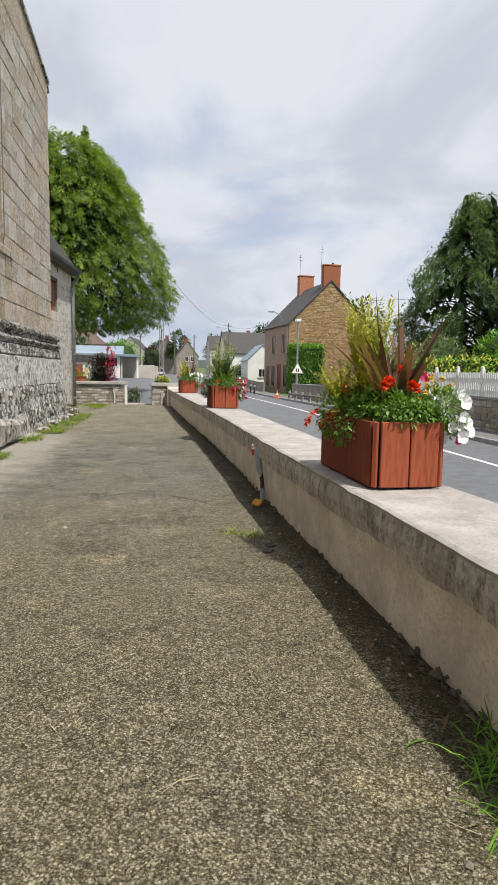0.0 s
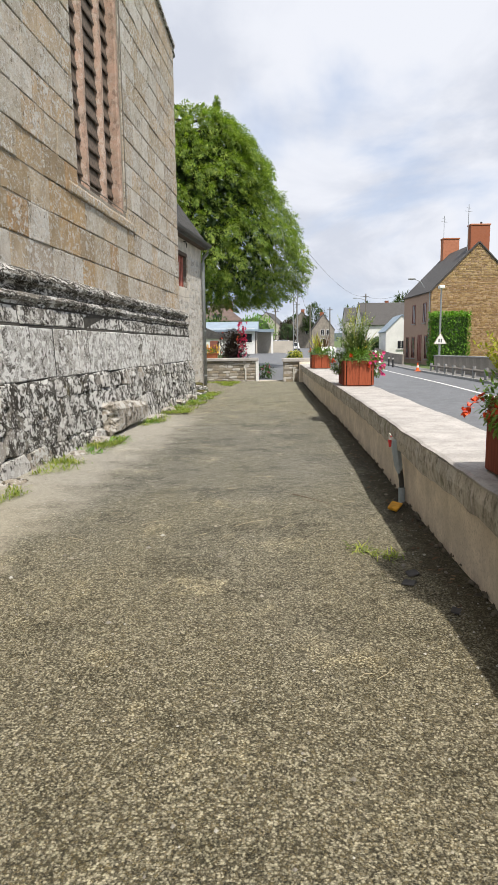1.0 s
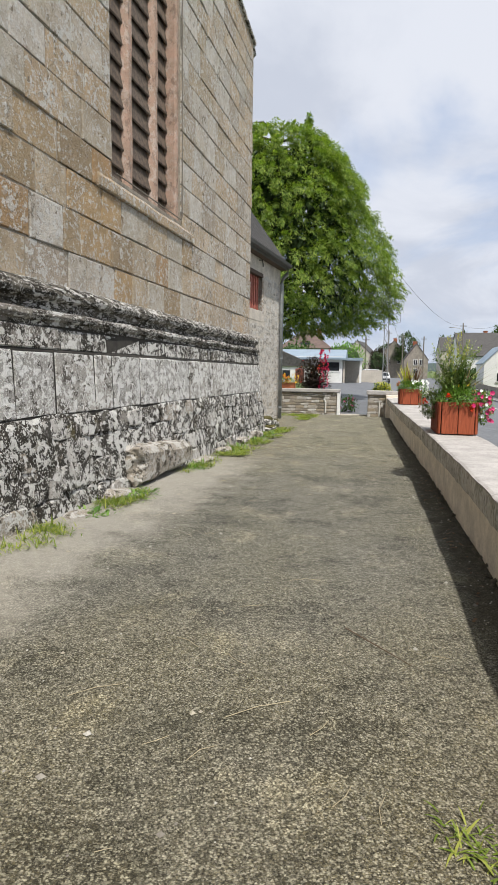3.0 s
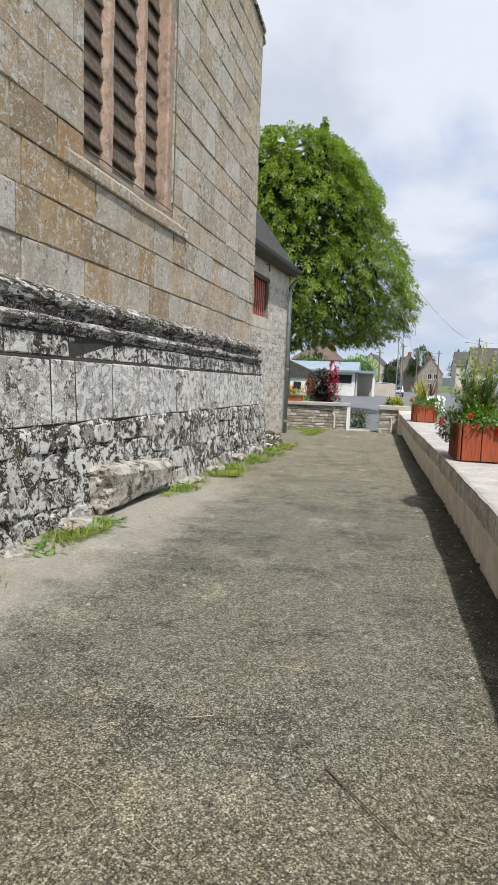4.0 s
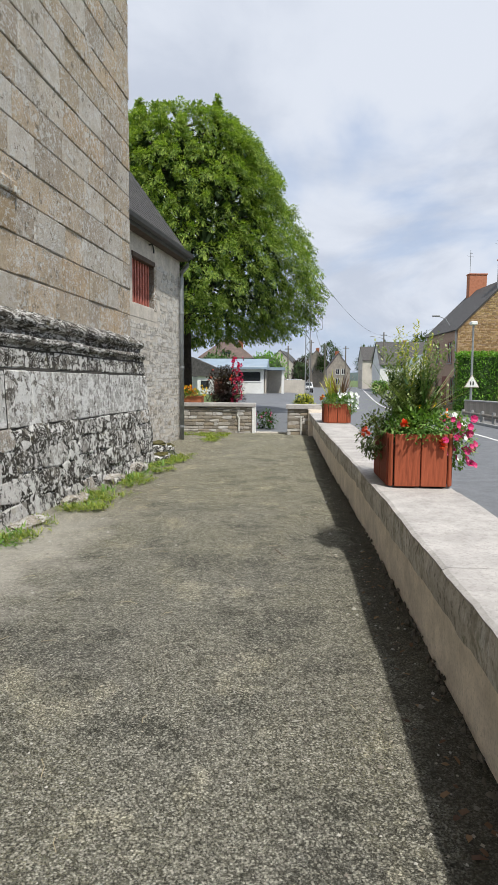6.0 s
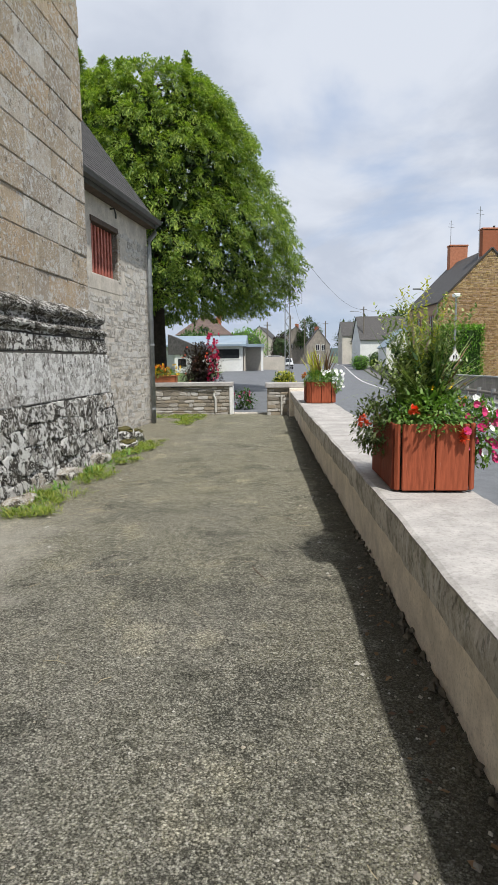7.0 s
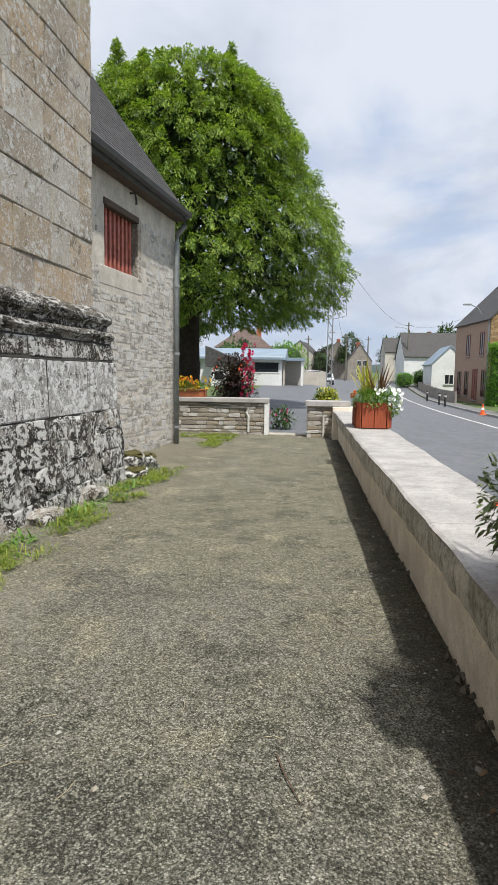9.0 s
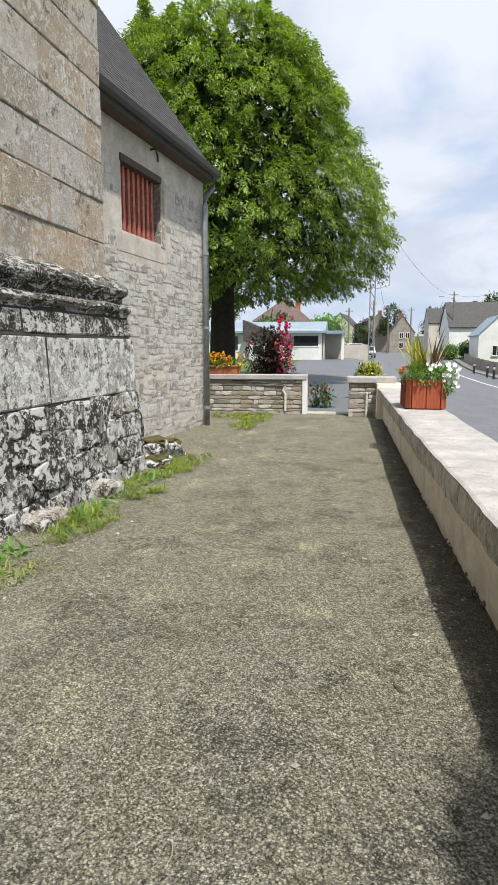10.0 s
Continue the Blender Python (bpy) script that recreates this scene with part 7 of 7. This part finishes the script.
def tufts(name, spots, material, label, lmin, lmax, width, seed, per=26):
    r = random.Random(seed)
    vv, ff = [], []
    for x, y, z, s in spots:
        for _ in range(per):
            d = Vector((r.uniform(-1, 1), r.uniform(-1, 1), r.uniform(0.4, 1.3)))
            blade(vv, ff, (x + r.gauss(0, 0.07 * s), y + r.gauss(0, 0.09 * s), z), d, r.uniform(lmin, lmax) * s, width * r.uniform(0.7, 1.4), 0.9, 3)
    return tagged(new(name, raw_mesh(name, vv, ff, material)), label, "grass", "", "stuff")


r = random.Random(70)
def foot_x(al): return -2.39 + math.sin(radians(ANG)) * al + 0.5
spots = []
for a0, a1, n in ((-4.6, -3.4, 26), (-2.9, -1.9, 18), (-1.5, -0.6, 16), (-6.6, -5.0, 12), (-9.0, -7.9, 14), (-10.9, -9.9, 9), (-0.6, 1.2, 26), (4.2, 6.2, 30), (-12.2, -11.4, 9)):
    for _ in range(n):
        al = r.uniform(a0, a1)
        spots.append((foot_x(al) + r.uniform(-0.06, 0.48) * (0.55 if al < -5 else 1), 19 + al, 0.03, r.uniform(0.5, 1.15)))
tufts("weeds", spots, M["grass"], "yellowish green weeds along the church foot", 0.04, 0.12, 0.006, 71, 60)
sp2 = [(foot_x(al) + 0.12, 19 + al, 0.02, r.uniform(0.7, 1.1)) for al in (-0.2, -0.5, -1.2, -1.6, -2.0, -2.3, -2.5, -3.2, -3.5, -3.8, -4.3, -5.8, -6.1, -8.3, -8.1, -8.5, -9.3)]
vv, ff = [], []
for x, y, z, s in sp2:
    for _ in range(46):
        blade(vv, ff, (x + r.gauss(0, 0.1), y + r.gauss(0, 0.13), z), Vector((r.uniform(-1, 1), r.uniform(-1, 1), r.uniform(0.3, 1))), r.uniform(0.07, 0.17) * s, r.uniform(0.010, 0.020), 1.0, 3)
tagged(new("broad_weeds", raw_mesh("broad_weeds", vv, ff, M["leaf"])), "broad-leaved green weeds at the church foot", "weeds", "", "stuff")
tufts("grass_tuft", [(1.22, 2.25, 0, 1.5), (1.18, 2.1, 0, 1.4), (1.24, 2.4, 0, 1.1)], M["leaf_hedge"], "rank grass tuft at the wall foot", 0.08, 0.16, 0.005, 72, 70)
tufts("grass_tuft", [(0.72, 5.74, 0, 0.6), (0.78, 5.68, 0, 0.6), (0.86, 5.60, 0, 0.55), (0.92, 5.55, 0, 0.5)], M["grass"], "small grass tuft growing through the path", 0.06, 0.15, 0.005, 73, 34)
tufts("grass_verge", [(r.uniform(-2.6, -1.2), r.uniform(25.0, 26.3), 0.01, r.uniform(0.5, 0.9)) for _ in range(60)], M["grass"], "mossy grass in front of the end wall", 0.05, 0.1, 0.01, 74, 40)

# loose stones and straws
vv, ff = [], []
for _ in range(5200):
    y = r.uniform(1.2, 24)
    u = r.random()
    x = r.uniform(-2.0, 1.25) if u < 0.4 else (r.uniform(0.95, 1.28) if u < 0.55 else foot_x(y - 19) + 1.5 * r.random() ** 1.7)
    s = r.uniform(0.003, 0.009) if r.random() < 0.94 else r.uniform(0.010, 0.02)
    b = len(vv)
    z = path_top(x, y)
    for dx, dy, dz in ((1, 0.2, 0.2), (-0.2, 1, 0.3), (-1, -0.1, 0.2), (0.1, -0.9, 0.3), (0, 0.1, 0.9), (0, 0, -0.3)):
        vv.append((x + dx * s * r.uniform(0.7, 1.2), y + dy * s * r.uniform(0.8, 1.6), z + dz * s))
    ff += [(b, b + 1, b + 4), (b + 1, b + 2, b + 4), (b + 2, b + 3, b + 4), (b + 3, b, b + 4), (b + 1, b, b + 5), (b + 2, b + 1, b + 5), (b + 3, b + 2, b + 5), (b, b + 3, b + 5)]
tagged(new("gravel", raw_mesh("gravel", vv, ff, M["pebble"])), "loose pale pebbles scattered on the path", "gravel", "", "stuff")
sb = bmesh.new()
for k in range(130):
    x, y, a, l = (r.uniform(-1.6, 0.9), r.uniform(1.6, 17), r.uniform(0, 6.3), r.uniform(0.05, 0.16)) if k < 70 else (r.uniform(-1.75, -1.0), r.uniform(14.2, 16.6), r.uniform(0, 6.3), r.uniform(0.05, 0.2))
    z = path_top(x, y) + 0.004
    tube_bm([(x, y, z), (x + math.cos(a) * l / 2, y + math.sin(a) * l / 2, z + 0.006), (x + math.cos(a + 0.2) * l, y + math.sin(a + 0.2) * l, z)], 0.0016, 4, sb)
for x, y, x2, y2 in ((-0.02, 2.42, 0.14, 2.47), (0.0, 2.41, 0.13, 2.49), (-0.17, 6.27, 0.09, 6.46), (-0.56, 4.93, -0.48, 5.13), (-0.40, 4.98, -0.27, 5.06), (-0.9, 6.3, -0.7, 6.45), (-0.1, 8.1, 0.1, 8.15), (-0.6, 7.0, -0.45, 6.9)):
    tube_bm([(x, y, path_top(x, y) + 0.004), ((x + x2) / 2, (y + y2) / 2 + 0.01, path_top(x, y) + 0.012), (x2, y2, path_top(x2, y2) + 0.004)], 0.0017, 5, sb)
for x, y, a in ((0.97, 5.24, 20), (0.92, 5.08, -35), (1.08, 4.7, 60)):
    thing("slate_fragment", box_bm((-0.035, -0.025, 0), (0.035, 0.025, 0.012), 0.003, None, 0.008), M["slate"], "dark broken slate fragment lying on the path", "debris", m=pose(x, y, path_top(x, y) + 0.004, 4, -5, a))
tagged(new("straw", mesh_of(sb, M["straw"], "straw")), "dry straws scattered over the path", "straw", "", "stuff")
for x, y, a, l in ((0.31, 7.32, -52, 0.52), (0.44, 12.92, -74, 0.30), (0.74, 14.34, -63, 0.10)):
    ca, sa = math.cos(radians(a)), math.sin(radians(a))
    thing("twig", tube_bm([(0, 0, 0.006), (ca * l * 0.5, sa * l * 0.5, 0.012), (ca * l + 0.02, sa * l, 0.006)], [0.004, 0.0035, 0.002], 5), M["twig"], "thin brown twig lying on the path", "twig", m=pose(x, y, 0.005))
vv, ff = [], []
for _ in range(130):
    y = r.uniform(2.2, 13)
    blade(vv, ff, (r.uniform(1.08, 1.3), y, 0.008), Vector((r.uniform(-1, 1), r.uniform(-1, 1), 0.25)), r.uniform(0.03, 0.07), r.uniform(0.01, 0.02), 0.8, 2)
tagged(new("dead_leaves", raw_mesh("dead_leaves", vv, ff, M["leaf_bronze"])), "brown dead leaves gathered at the wall foot", "leaves", "", "stuff")
